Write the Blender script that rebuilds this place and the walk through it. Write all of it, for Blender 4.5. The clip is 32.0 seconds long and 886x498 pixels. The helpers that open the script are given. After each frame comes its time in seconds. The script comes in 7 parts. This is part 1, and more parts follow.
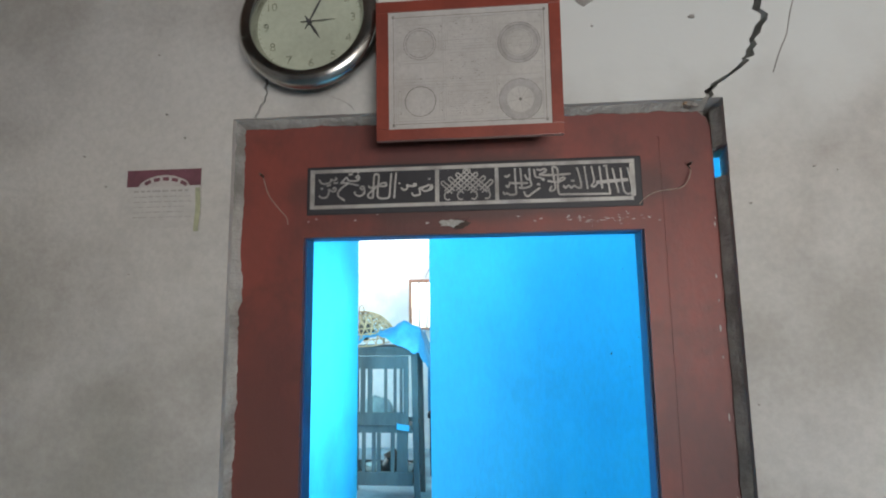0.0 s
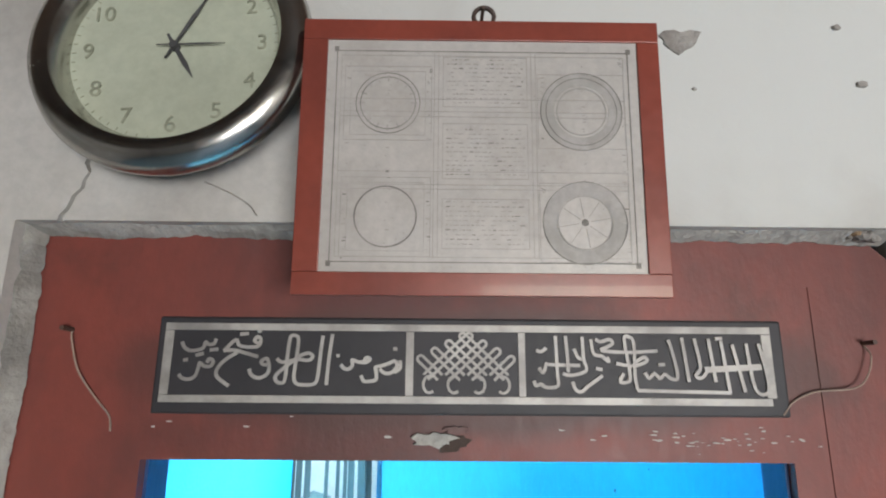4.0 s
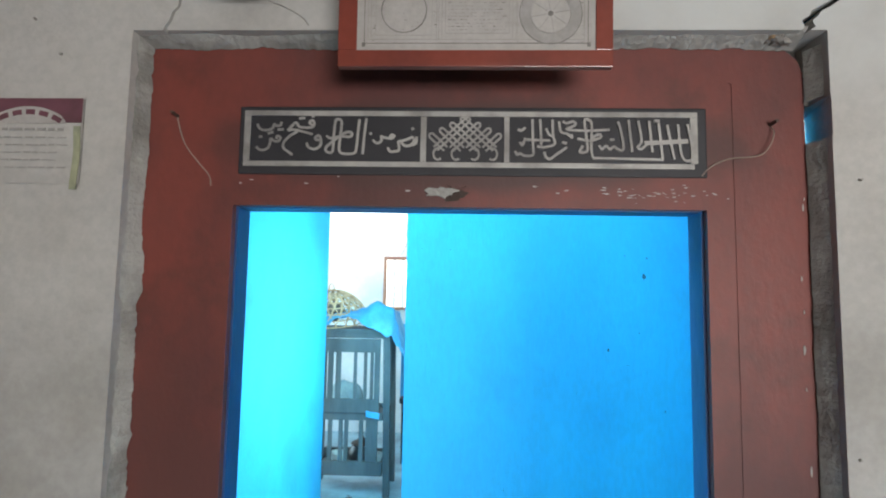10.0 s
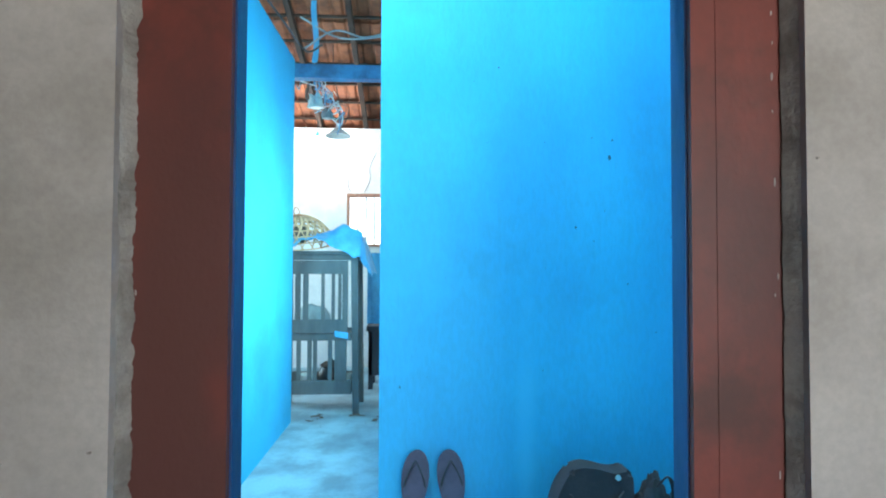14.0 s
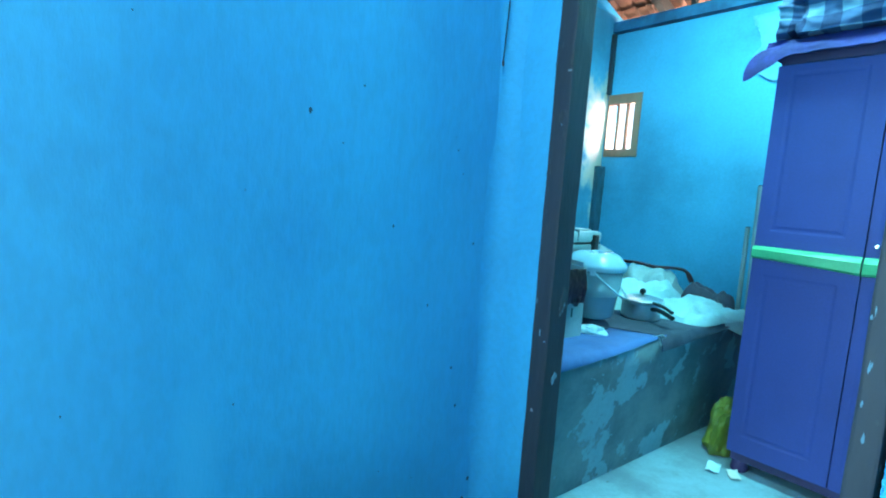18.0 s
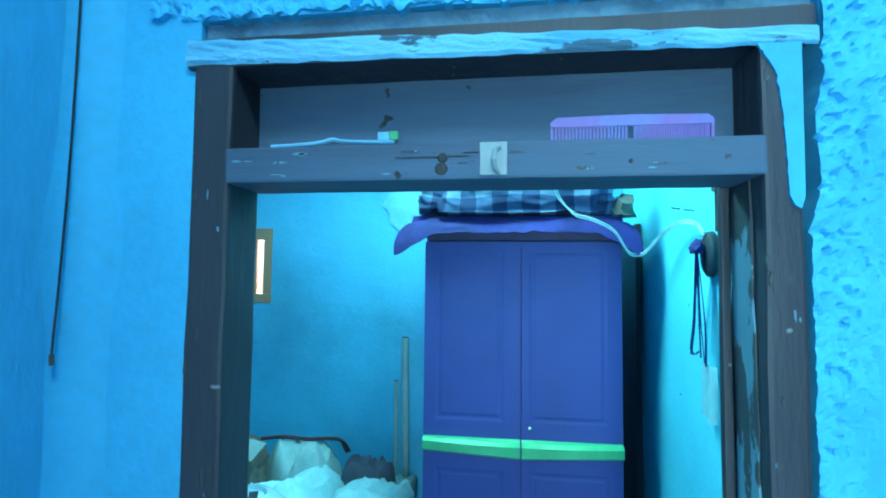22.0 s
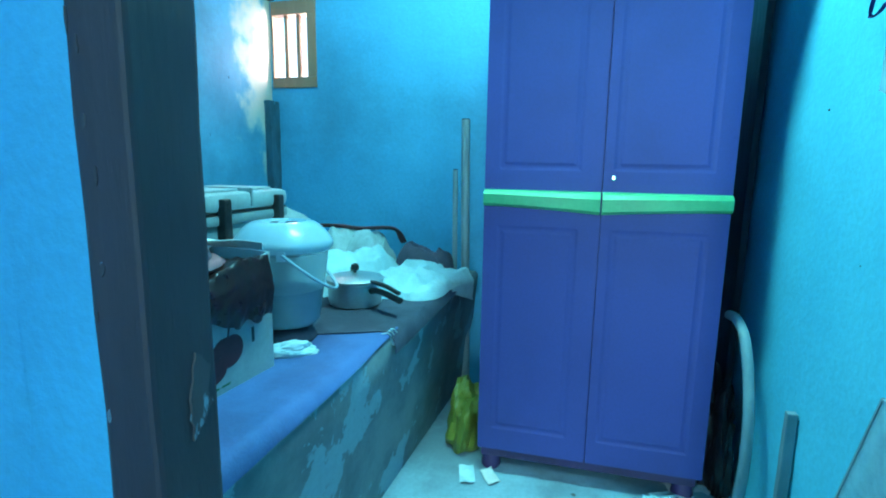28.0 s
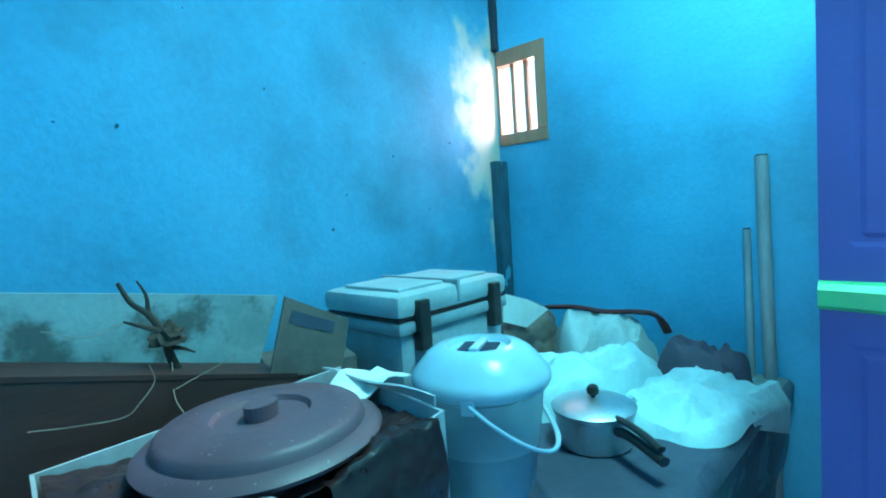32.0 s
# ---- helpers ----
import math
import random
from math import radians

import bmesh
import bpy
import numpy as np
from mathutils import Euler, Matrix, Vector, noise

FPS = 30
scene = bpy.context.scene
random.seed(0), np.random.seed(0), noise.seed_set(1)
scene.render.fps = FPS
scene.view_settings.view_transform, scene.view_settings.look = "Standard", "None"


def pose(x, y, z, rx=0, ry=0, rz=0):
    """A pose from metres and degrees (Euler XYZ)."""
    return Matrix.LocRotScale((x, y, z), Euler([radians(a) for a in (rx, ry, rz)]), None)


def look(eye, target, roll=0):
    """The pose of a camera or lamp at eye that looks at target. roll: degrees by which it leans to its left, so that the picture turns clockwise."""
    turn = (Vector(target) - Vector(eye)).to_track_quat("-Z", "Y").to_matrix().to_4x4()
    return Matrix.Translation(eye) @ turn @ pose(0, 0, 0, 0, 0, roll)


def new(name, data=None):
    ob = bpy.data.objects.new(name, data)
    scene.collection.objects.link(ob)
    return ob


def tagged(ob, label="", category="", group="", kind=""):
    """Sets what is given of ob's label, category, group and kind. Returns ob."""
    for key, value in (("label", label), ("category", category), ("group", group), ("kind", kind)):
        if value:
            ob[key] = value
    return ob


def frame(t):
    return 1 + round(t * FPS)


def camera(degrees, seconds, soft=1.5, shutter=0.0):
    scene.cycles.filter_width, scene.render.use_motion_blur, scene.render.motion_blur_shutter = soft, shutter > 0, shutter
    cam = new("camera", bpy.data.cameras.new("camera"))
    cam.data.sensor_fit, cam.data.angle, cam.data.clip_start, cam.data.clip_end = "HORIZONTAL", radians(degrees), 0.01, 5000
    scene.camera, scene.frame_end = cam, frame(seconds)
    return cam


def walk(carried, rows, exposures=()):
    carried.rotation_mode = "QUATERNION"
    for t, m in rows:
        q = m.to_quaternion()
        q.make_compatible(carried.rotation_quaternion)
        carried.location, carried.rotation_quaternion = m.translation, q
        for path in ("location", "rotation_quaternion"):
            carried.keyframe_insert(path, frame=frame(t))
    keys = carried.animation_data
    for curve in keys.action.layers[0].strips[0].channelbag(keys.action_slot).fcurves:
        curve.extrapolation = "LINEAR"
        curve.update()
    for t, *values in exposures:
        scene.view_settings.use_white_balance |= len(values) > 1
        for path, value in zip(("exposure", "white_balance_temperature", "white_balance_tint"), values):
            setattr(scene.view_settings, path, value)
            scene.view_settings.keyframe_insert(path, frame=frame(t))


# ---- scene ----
cam = camera(82.4, 32.0, soft=2.0)
METRES, EYE, TILT, LEAN, TURN = 5.5, 1.65, 0.0, 0.0, 4.6
ROWS = [
    (0.0, 0.0, 0.0, 0.0, 0.1, 7.34, 0.78),
    (0.5, -0.0027, 0.0278, 0.0147, -1.7, 9.66, 0.52),
    (1.0, -0.0063, 0.045, 0.0257, -2.91, 10.48, -0.2),
    (1.5, 0.0017, 0.0617, 0.0377, -1.53, 10.1, 0.52),
    (2.0, -0.0036, 0.0708, 0.0479, -2.83, 12.4, -1.63),
    (2.5, -0.0067, 0.0791, 0.0547, -2.77, 14.63, -1.96),
    (3.0, -0.005, 0.0896, 0.0576, -3.65, 13.71, -0.16),
    (3.5, -0.0053, 0.0954, 0.058, -4.6, 12.07, -0.08),
    (5.5, -0.0033, 0.0961, 0.0563, -5.59, 11.13, -0.58),
    (6.0, -0.0022, 0.0992, 0.0536, -5.37, 9.89, -0.6),
    (6.5, -0.0021, 0.1004, 0.0505, -5.02, 9.4, -0.23),
    (7.0, -0.0011, 0.1005, 0.048, -4.97, 9.15, 0.31),
    (7.5, -0.0015, 0.099, 0.0445, -5.01, 9.59, -0.36),
    (8.0, -0.0036, 0.0982, 0.0409, -5.41, 9.75, -1.57),
    (8.5, -0.0021, 0.0932, 0.0345, -4.65, 9.05, -0.97),
    (9.0, -0.0025, 0.0836, 0.0235, -5.13, 8.41, -2.79),
    (9.5, -0.0004, 0.0725, 0.015, -4.01, 7.1, -0.96),
    (10.0, -0.0026, 0.0608, 0.0087, -2.72, 4.68, -0.97),
    (10.5, -0.0035, 0.0589, -0.0002, -2.72, 4.76, -1.29),
    (11.0, -0.0061, 0.0582, -0.0096, -2.64, 6.18, -0.05),
    (11.5, -0.0086, 0.0586, -0.0203, -4.72, 6.28, -0.49),
    (12.0, -0.0104, 0.0564, -0.0288, -5.08, 6.2, -0.49),
    (12.5, -0.0114, 0.0542, -0.0355, -4.8, 5.88, 0.07),
    (13.0, -0.0136, 0.0545, -0.0448, -5.57, 4.21, -0.41),
    (13.5, -0.0151, 0.0556, -0.0571, -6.23, 2.67, -0.2),
    (14.0, -0.0166, 0.058, -0.0683, -7.52, 1.46, -0.2),
    (14.5, -0.0173, 0.0591, -0.0807, -9.35, 0.4, 0.83),
    (16.5, 0.0116, 0.185, -0.0688, -5.28, -5.19, -0.87),
    (17.0, 0.0146, 0.2304, -0.0679, -18.94, -4.88, 0.09),
    (17.5, 0.02, 0.2513, -0.066, -27.58, -5.96, -0.33),
    (18.0, 0.0422, 0.2808, -0.0681, -44.71, -6.53, -3.89),
    (18.5, 0.0616, 0.2967, -0.0592, -57.93, -5.84, -2.72),
    (19.0, 0.0723, 0.3122, -0.0543, -65.06, -4.74, -2.03),
    (19.5, 0.0835, 0.3433, -0.0447, -72.06, -2.99, -2.92),
    (20.0, 0.0952, 0.3657, -0.0219, -78.37, -1.03, -3.64),
    (20.5, 0.1013, 0.3662, -0.0089, -81.91, -0.01, -3.74),
    (21.0, 0.1123, 0.3628, 0.0029, -83.6, 1.61, -2.24),
    (21.5, 0.1309, 0.3614, 0.0181, -85.31, 3.15, -0.65),
    (22.0, 0.1432, 0.3607, 0.0247, -86.61, 3.24, -0.62),
    (22.5, 0.1498, 0.3584, 0.0295, -86.76, 3.9, -0.58),
    (23.0, 0.1511, 0.3597, 0.0258, -87.82, 4.39, -0.67),
    (23.5, 0.1412, 0.3675, 0.0177, -89.6, 3.42, 0.03),
    (24.0, 0.1319, 0.3747, 0.0002, -91.16, 1.49, -0.28),
    (24.5, 0.1265, 0.378, -0.0153, -92.7, -0.39, -1.16),
    (25.0, 0.1269, 0.3787, -0.034, -90.11, -1.85, 0.04),
    (25.5, 0.1278, 0.3784, -0.0528, -89.16, -2.86, -0.74),
    (27.5, 0.1768, 0.3614, -0.0809, -83.06, -8.19, -1.74),
    (28.0, 0.2018, 0.3638, -0.0806, -79.46, -9.47, -0.89),
    (28.5, 0.219, 0.365, -0.0799, -75.54, -8.68, 0.36),
    (29.0, 0.2341, 0.3626, -0.0806, -68.99, -9.74, 1.12),
    (29.5, 0.2487, 0.3607, -0.0804, -63.89, -10.3, 2.05),
    (30.0, 0.2564, 0.3613, -0.0777, -60.3, -9.39, 3.23),
    (30.5, 0.2666, 0.3654, -0.0752, -56.95, -8.15, 3.0),
    (31.0, 0.284, 0.3768, -0.0718, -54.23, -7.2, 2.88),
    (31.5, 0.2952, 0.3832, -0.0674, -52.95, -5.43, 3.81),
    (32.0, 0.3034, 0.3889, -0.0607, -51.35, -4.22, 3.88),
]
EXPOSURES = [(0.0, 2.32, 6200, 10), (3.0, 2.75, 6100, 10), (5.5, 2.9, 6300, 10), (7.5, 3.0, 6300, 10), (9.0, 2.65, 6200, 10), (12.0, 2.4, 6200, 10), (14.5, 2.2, 6300, 10), (16.5, 1.8, 6500, 10), (17.2, 1.83, 6450, 10), (18.0, 2.08, 6400, 10), (19.0, 1.78, 6300, 10), (20.0, 1.88, 6300, 10), (22.0, 1.80, 6300, 10), (25.5, 1.72, 6300, 10), (28.0, 1.95, 6500, 9), (29.0, 2.2, 7300, 4), (30.0, 2.25, 6400, 9), (32.0, 1.97, 6200, 10)]
walk(cam, [(t, pose(0, 0, EYE, TILT, LEAN, TURN) @ pose(METRES * x, METRES * y, METRES * z, 90 + pitch, roll, yaw)) for t, x, y, z, yaw, pitch, roll in ROWS], EXPOSURES)

P_FRONT, P_KITCHEN, P_LEFT_WALL, P_PASSAGE, P_STORE, P_STORE_FAR, P_WINDOW, P_BULB, P_EAVE, P_SIDE = 22.0, 7.0, 8.2, 23.5, 21.5, 3.0, 4.6, 5.5, 19.0, 40.0

# ---- world, sun and large lights ----
world = bpy.data.worlds.new("world")
scene.world = world
world.use_nodes = True
wn = world.node_tree.nodes
sky = wn.new("ShaderNodeTexSky")
sky.sky_type, sky.sun_disc, sky.sun_elevation, sky.sun_rotation = "NISHITA", False, radians(48), radians(150)
wn["Background"].inputs[1].default_value = 0.15
world.node_tree.links.new(sky.outputs[0], wn["Background"].inputs[0])
sun = new("sun", bpy.data.lights.new("sun", "SUN"))
sun.data.energy, sun.data.angle, sun.data.color = 1.3, radians(14), (1.0, 0.93, 0.84)
sun.matrix_world = look((6, -3, 12), (0, 0, 0))


def area(name, eye, target, w, h, power, colour=(1, 1, 1)):
    """An area lamp that stands in for daylight."""
    lamp = new(name, bpy.data.lights.new(name, "AREA"))
    lamp.data.shape, lamp.data.size, lamp.data.size_y = "RECTANGLE", w, h
    lamp.data.energy, lamp.data.color = power, colour
    lamp.matrix_world = look(eye, target)
    return lamp


# sky light lamps; the verandah opening behind the camera is unseen but inferred
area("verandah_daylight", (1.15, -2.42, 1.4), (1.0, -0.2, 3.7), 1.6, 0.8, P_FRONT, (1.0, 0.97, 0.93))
# added fill in a kitchen back doorway that is not seen
area("kitchen_fill", (-2.62, 5.3, 1.35), (0, 4.6, 1.3), 1.0, 1.7, P_KITCHEN, (0.6, 0.95, 1.0))
# added fill that brightens the left passage wall; its opening is invented
area("left_wall_fill", (-0.20, 3.6, 1.4), (-1.1, 3.55, 1.35), 1.0, 1.5, P_LEFT_WALL, (0.45, 0.96, 1.0))
# added fill from the passage roof, under an invented glass tile
area("passage_fill", (-0.50, 1.50, 3.78), (0.10, 1.8, 0), 0.36, 0.5, P_PASSAGE, (0.47, 0.90, 1.0))
# added beam that brightens the end wall through an invented opening
area("side_beam_fill", (-2.40, 2.12, 1.45), (1.3, 1.62, 1.35), 0.45, 1.3, P_SIDE, (0.47, 0.91, 1.0))
# overhead source inferred from lid highlights; second lamp added for the far wall
area("store_overhead_light", (2.50, 2.26, 3.04), (2.55, 1.86, 0.8), 0.36, 0.5, P_STORE, (0.27, 0.97, 1.0))
area("store_overhead_light", (2.70, 2.70, 2.98), (3.20, 2.70, 0.2), 0.40, 0.4, P_STORE_FAR, (0.27, 0.97, 1.0))
area("window_daylight", (3.86, 3.67, 1.84), (2.6, 3.3, 1.2), 0.2, 0.42, P_WINDOW, (1.0, 0.93, 0.86))
area("eave_daylight", (4.12, 2.6, 2.32), (3.62, 2.6, 2.80), 2.4, 0.35, P_EAVE, (1.0, 0.95, 0.86))
bulb_light = new("bulb_light", bpy.data.lights.new("bulb_light", "POINT"))
bulb_light.data.energy, bulb_light.data.shadow_soft_size, bulb_light.data.color = P_BULB, 0.03, (1.0, 0.97, 0.92)
bulb_light.location = (-1.24, 6.02, 2.60)


# ---- materials ----
def mat(name, base, alt=None, scale=3.0, fine=45.0, rough=0.6, metal=0.0, bump=0.25, depth=0.004, speck=None,
        speck_scale=18.0, speck_at=0.70, spread=(0.38, 0.66), grain=None, coat=0.0, through_light=0.0, trans=0.0, alpha=1.0, vary=0.0, smudge=None, patch=None, patch_at=0.62, patch_scale=5.0, detail=6.0):
    m = bpy.data.materials.new(name)
    m.use_nodes = True
    n, l = m.node_tree.nodes, m.node_tree.links
    b = n["Principled BSDF"]
    co = n.new("ShaderNodeTexCoord")
    src = co.outputs["Object"]
    if grain:
        mp = n.new("ShaderNodeMapping")
        mp.inputs["Scale"].default_value = grain
        l.new(src, mp.inputs[0])
        src = mp.outputs[0]

    def noise_at(s, d=detail, from_=None):
        t = n.new("ShaderNodeTexNoise")
        t.inputs["Scale"].default_value, t.inputs["Detail"].default_value, t.inputs["Roughness"].default_value = s, d, 0.62
        l.new(from_ or src, t.inputs["Vector"])
        return t.outputs["Fac"]

    def ramp(fac, lo, hi):
        r = n.new("ShaderNodeMapRange")
        r.inputs["From Min"].default_value, r.inputs["From Max"].default_value = lo, hi
        r.interpolation_type = "SMOOTHSTEP"
        l.new(fac, r.inputs["Value"])
        return r.outputs["Result"]

    def mix(fac, a, c, kind="MIX"):
        x = n.new("ShaderNodeMix")
        x.data_type, x.blend_type = "RGBA", kind
        if isinstance(fac, float):
            x.inputs["Factor"].default_value = fac
        else:
            l.new(fac, x.inputs["Factor"])
        for socket, v in ((x.inputs["A"], a), (x.inputs["B"], c)):
            if isinstance(v, tuple):
                socket.default_value = (*v, 1)
            else:
                l.new(v, socket)
        return x.outputs["Result"]

    alt = alt or tuple(v * 0.72 for v in base)
    big = noise_at(scale)
    small = noise_at(fine, 4.0)
    colour = mix(ramp(big, *spread), base, alt)
    if patch:
        colour = mix(ramp(noise_at(patch_scale, 8.0), patch_at, patch_at + 0.02), colour, patch)
    if smudge:
        dark, size, lo, hi, amount = smudge
        fac = n.new("ShaderNodeMath")
        fac.operation = "MULTIPLY"
        fac.inputs[1].default_value = amount
        l.new(ramp(noise_at(size, 5.0, co.outputs["Object"]), lo, hi), fac.inputs[0])
        colour = mix(fac.outputs[0], colour, dark)
    tone = ramp(small, 0.25, 0.75)
    colour = mix(0.22, colour, mix(tone, (0.45, 0.45, 0.45), (1.0, 1.0, 1.0)), "MULTIPLY")
    if speck:
        colour = mix(ramp(noise_at(speck_scale, 2.0, co.outputs["Object"]), speck_at, speck_at + 0.03), colour, speck)
    if vary:
        info = n.new("ShaderNodeObjectInfo")
        shade = ramp(info.outputs["Random"], 0.0, 1.0)
        colour = mix(vary, colour, mix(shade, (0.35, 0.33, 0.32), (1.0, 1.0, 1.0)), "MULTIPLY")
    l.new(colour, b.inputs["Base Color"])
    r = n.new("ShaderNodeMapRange")
    r.inputs["To Min"].default_value, r.inputs["To Max"].default_value = max(0.03, rough - 0.12), min(1.0, rough + 0.12)
    l.new(small, r.inputs["Value"])
    l.new(r.outputs["Result"], b.inputs["Roughness"])
    b.inputs["Metallic"].default_value = metal
    b.inputs["Coat Weight"].default_value = coat
    b.inputs["Transmission Weight"].default_value = trans
    b.inputs["Alpha"].default_value = alpha
    if through_light:
        b.inputs["Subsurface Weight"].default_value = through_light
        b.inputs["Subsurface Radius"].default_value = (0.02, 0.02, 0.02)
    if bump:
        add = n.new("ShaderNodeMath")
        add.operation = "ADD"
        l.new(small, add.inputs[0])
        l.new(noise_at(scale * 4, 5.0), add.inputs[1])
        bp = n.new("ShaderNodeBump")
        bp.inputs["Strength"].default_value, bp.inputs["Distance"].default_value = bump, depth
        l.new(add.outputs[0], bp.inputs["Height"])
        l.new(bp.outputs[0], b.inputs["Normal"])
    return m


def glow(name, colour, strength):
    m = bpy.data.materials.new(name)
    m.use_nodes = True
    b = m.node_tree.nodes["Principled BSDF"]
    b.inputs["Base Color"].default_value = (*colour, 1)
    b.inputs["Emission Color"].default_value = (*colour, 1)
    b.inputs["Emission Strength"].default_value = strength
    return m


BLUE = mat("blue_limewash", (0.05, 0.44, 0.74), (0.045, 0.37, 0.64), 1.3, 55, 0.75, smudge=((0.035, 0.19, 0.33), 1.5, 0.50, 0.78, 0.42), speck=(0.02, 0.07, 0.13), speck_scale=19, speck_at=0.79, bump=0.35, depth=0.005)
FLAKING = mat("flaking_limewash_on_wood", (0.17, 0.50, 0.72), (0.08, 0.36, 0.58), 16, 60, 0.9, grain=(1, 0.35, 1), patch=(0.045, 0.12, 0.19), patch_at=0.56, patch_scale=26, bump=0.8, depth=0.008)
# lighter copy of BLUE: strong light on the wall put into its colour
BLUE_LIT = mat("lit_blue_limewash", (0.150, 0.68, 0.86), (0.115, 0.60, 0.79), 1.3, 55, 0.75, smudge=((0.05, 0.28, 0.42), 1.5, 0.56, 0.82, 0.4), speck=(0.02, 0.07, 0.13), speck_scale=19, speck_at=0.79, bump=0.35, depth=0.005)
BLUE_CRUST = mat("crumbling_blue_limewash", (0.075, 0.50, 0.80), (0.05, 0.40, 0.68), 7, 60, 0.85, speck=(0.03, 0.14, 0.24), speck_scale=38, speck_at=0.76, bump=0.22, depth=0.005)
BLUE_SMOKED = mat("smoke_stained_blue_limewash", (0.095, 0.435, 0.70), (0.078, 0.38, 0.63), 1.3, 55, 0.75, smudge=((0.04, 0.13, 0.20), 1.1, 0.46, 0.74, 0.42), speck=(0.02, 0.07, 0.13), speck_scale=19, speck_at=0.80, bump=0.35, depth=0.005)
FADED = mat("faded_numeral_print", (0.20, 0.21, 0.15), (0.30, 0.31, 0.23), 40, 90, 0.6, bump=0.0)
GREY_WALL = mat("grimy_white_plaster", (0.49, 0.47, 0.435), (0.335, 0.315, 0.285), 1.7, 70, 0.85, speck=(0.10, 0.09, 0.08), speck_scale=11, speck_at=0.79, bump=0.3, smudge=((0.25, 0.235, 0.20), 1.6, 0.50, 0.74, 0.5))
MORTAR = mat("grey_mortar", (0.36, 0.34, 0.31), (0.24, 0.22, 0.20), 14, 90, 0.95, bump=0.9, depth=0.008)
BARE = mat("bare_brown_plaster", (0.26, 0.21, 0.175), (0.14, 0.10, 0.082), 5, 60, 0.9, bump=0.3, smudge=((0.10, 0.06, 0.045), 4, 0.5, 0.75, 0.6))
EDGE = mat("weathered_plaster_edge", (0.42, 0.41, 0.375), (0.23, 0.22, 0.20), 9, 90, 0.95, bump=0.7, depth=0.006)
WHITE_WALL = mat("whitewashed_plaster", (0.78, 0.80, 0.80), (0.62, 0.66, 0.68), 2.5, 60, 0.85, bump=0.3)
RED = mat("dull_red_oil_paint", (0.200, 0.046, 0.033), (0.100, 0.033, 0.028), 2.6, 70, 0.55, smudge=((0.055, 0.026, 0.020), 4.5, 0.49, 0.72, 0.7), speck=(0.035, 0.02, 0.018), speck_scale=22, speck_at=0.77, bump=0.25, depth=0.003, grain=(1, 1, 0.6))
NAVY = mat("dark_blue_oil_paint", (0.020, 0.065, 0.190), (0.015, 0.04, 0.11), 5, 60, 0.5, grain=(1, 1, 0.4))
DARKWOOD = mat("smoke_darkened_wood", (0.034, 0.038, 0.056), (0.021, 0.024, 0.036), 5, 40, 0.6, grain=(1, 1, 0.16), speck=(0.20, 0.24, 0.27), speck_scale=20, speck_at=0.735, bump=0.5)
BLUE_FACING = mat("streaked_blue_limewash", (0.056, 0.46, 0.75), (0.047, 0.375, 0.65), 1.1, 55, 0.75, grain=(1, 1, 0.38), spread=(0.34, 0.70), detail=3.0, smudge=((0.035, 0.19, 0.33), 1.7, 0.56, 0.80, 0.22), speck=(0.02, 0.07, 0.13), speck_scale=19, speck_at=0.80, bump=0.35, depth=0.005)
GREYWOOD = mat("weathered_grey_wood", (0.055, 0.105, 0.18), (0.040, 0.066, 0.115), 6, 40, 0.7, grain=(1, 0.14, 1), speck=(0.012, 0.014, 0.02), speck_scale=24, speck_at=0.70, bump=0.6)
CABINETWOOD = mat("dusty_brown_wood", (0.105, 0.115, 0.12), (0.06, 0.066, 0.072), 6, 50, 0.6, grain=(1, 1, 0.2), bump=0.4)
CEILWOOD = mat("old_ceiling_wood", (0.105, 0.062, 0.042), (0.05, 0.03, 0.022), 4, 40, 0.7, grain=(0.2, 1, 1), bump=0.5)
SLATE = mat("bluish_grey_mortar", (0.10, 0.21, 0.31), (0.06, 0.13, 0.20), 12, 80, 0.95, bump=0.6, depth=0.006)
POST_PAINT = mat("blue_grey_painted_timber", (0.035, 0.11, 0.17), (0.022, 0.06, 0.09), 9, 50, 0.8, grain=(1, 1, 0.4), patch=(0.06, 0.30, 0.46), patch_at=0.60, patch_scale=9, bump=0.5)
PALEWOOD = mat("bare_window_wood", (0.40, 0.20, 0.13), (0.27, 0.14, 0.10), 6, 45, 0.7, grain=(1, 1, 0.2), bump=0.4)
BLUEWOOD = mat("blue_painted_beam", (0.05, 0.22, 0.42), (0.03, 0.10, 0.20), 4, 40, 0.7, grain=(1, 0.2, 1), bump=0.5)
RAFTER = mat("sooty_rafter_wood", (0.055, 0.035, 0.026), (0.025, 0.018, 0.015), 5, 40, 0.8, bump=0.5)
TILE = mat("terracotta_roof_tile", (0.42, 0.155, 0.075), (0.22, 0.085, 0.05), 7, 60, 0.85, vary=0.6, bump=0.5)
FLOOR = mat("worn_cement_floor", (0.30, 0.47, 0.55), (0.18, 0.26, 0.31), 2.5, 60, 0.5, speck=(0.08, 0.07, 0.06), speck_scale=9, speck_at=0.72, bump=0.3)
EARTH = mat("bare_laterite_earth", (0.30, 0.19, 0.12), (0.20, 0.15, 0.08), 0.8, 12, 0.95, bump=0.6)
PLATFORM = mat("cement_platform_plaster", (0.20, 0.27, 0.30), (0.12, 0.17, 0.20), 3.0, 50, 0.8, patch=(0.22, 0.38, 0.46), patch_at=0.55, patch_scale=4.2, bump=0.4)
CHROME = mat("chromed_plastic", (0.56, 0.55, 0.52), (0.47, 0.46, 0.43), 3, 80, 0.22, metal=1.0, bump=0.03)
DIAL = mat("yellowed_clock_dial", (0.43, 0.455, 0.35), (0.37, 0.39, 0.30), 6, 80, 0.5, bump=0.0)
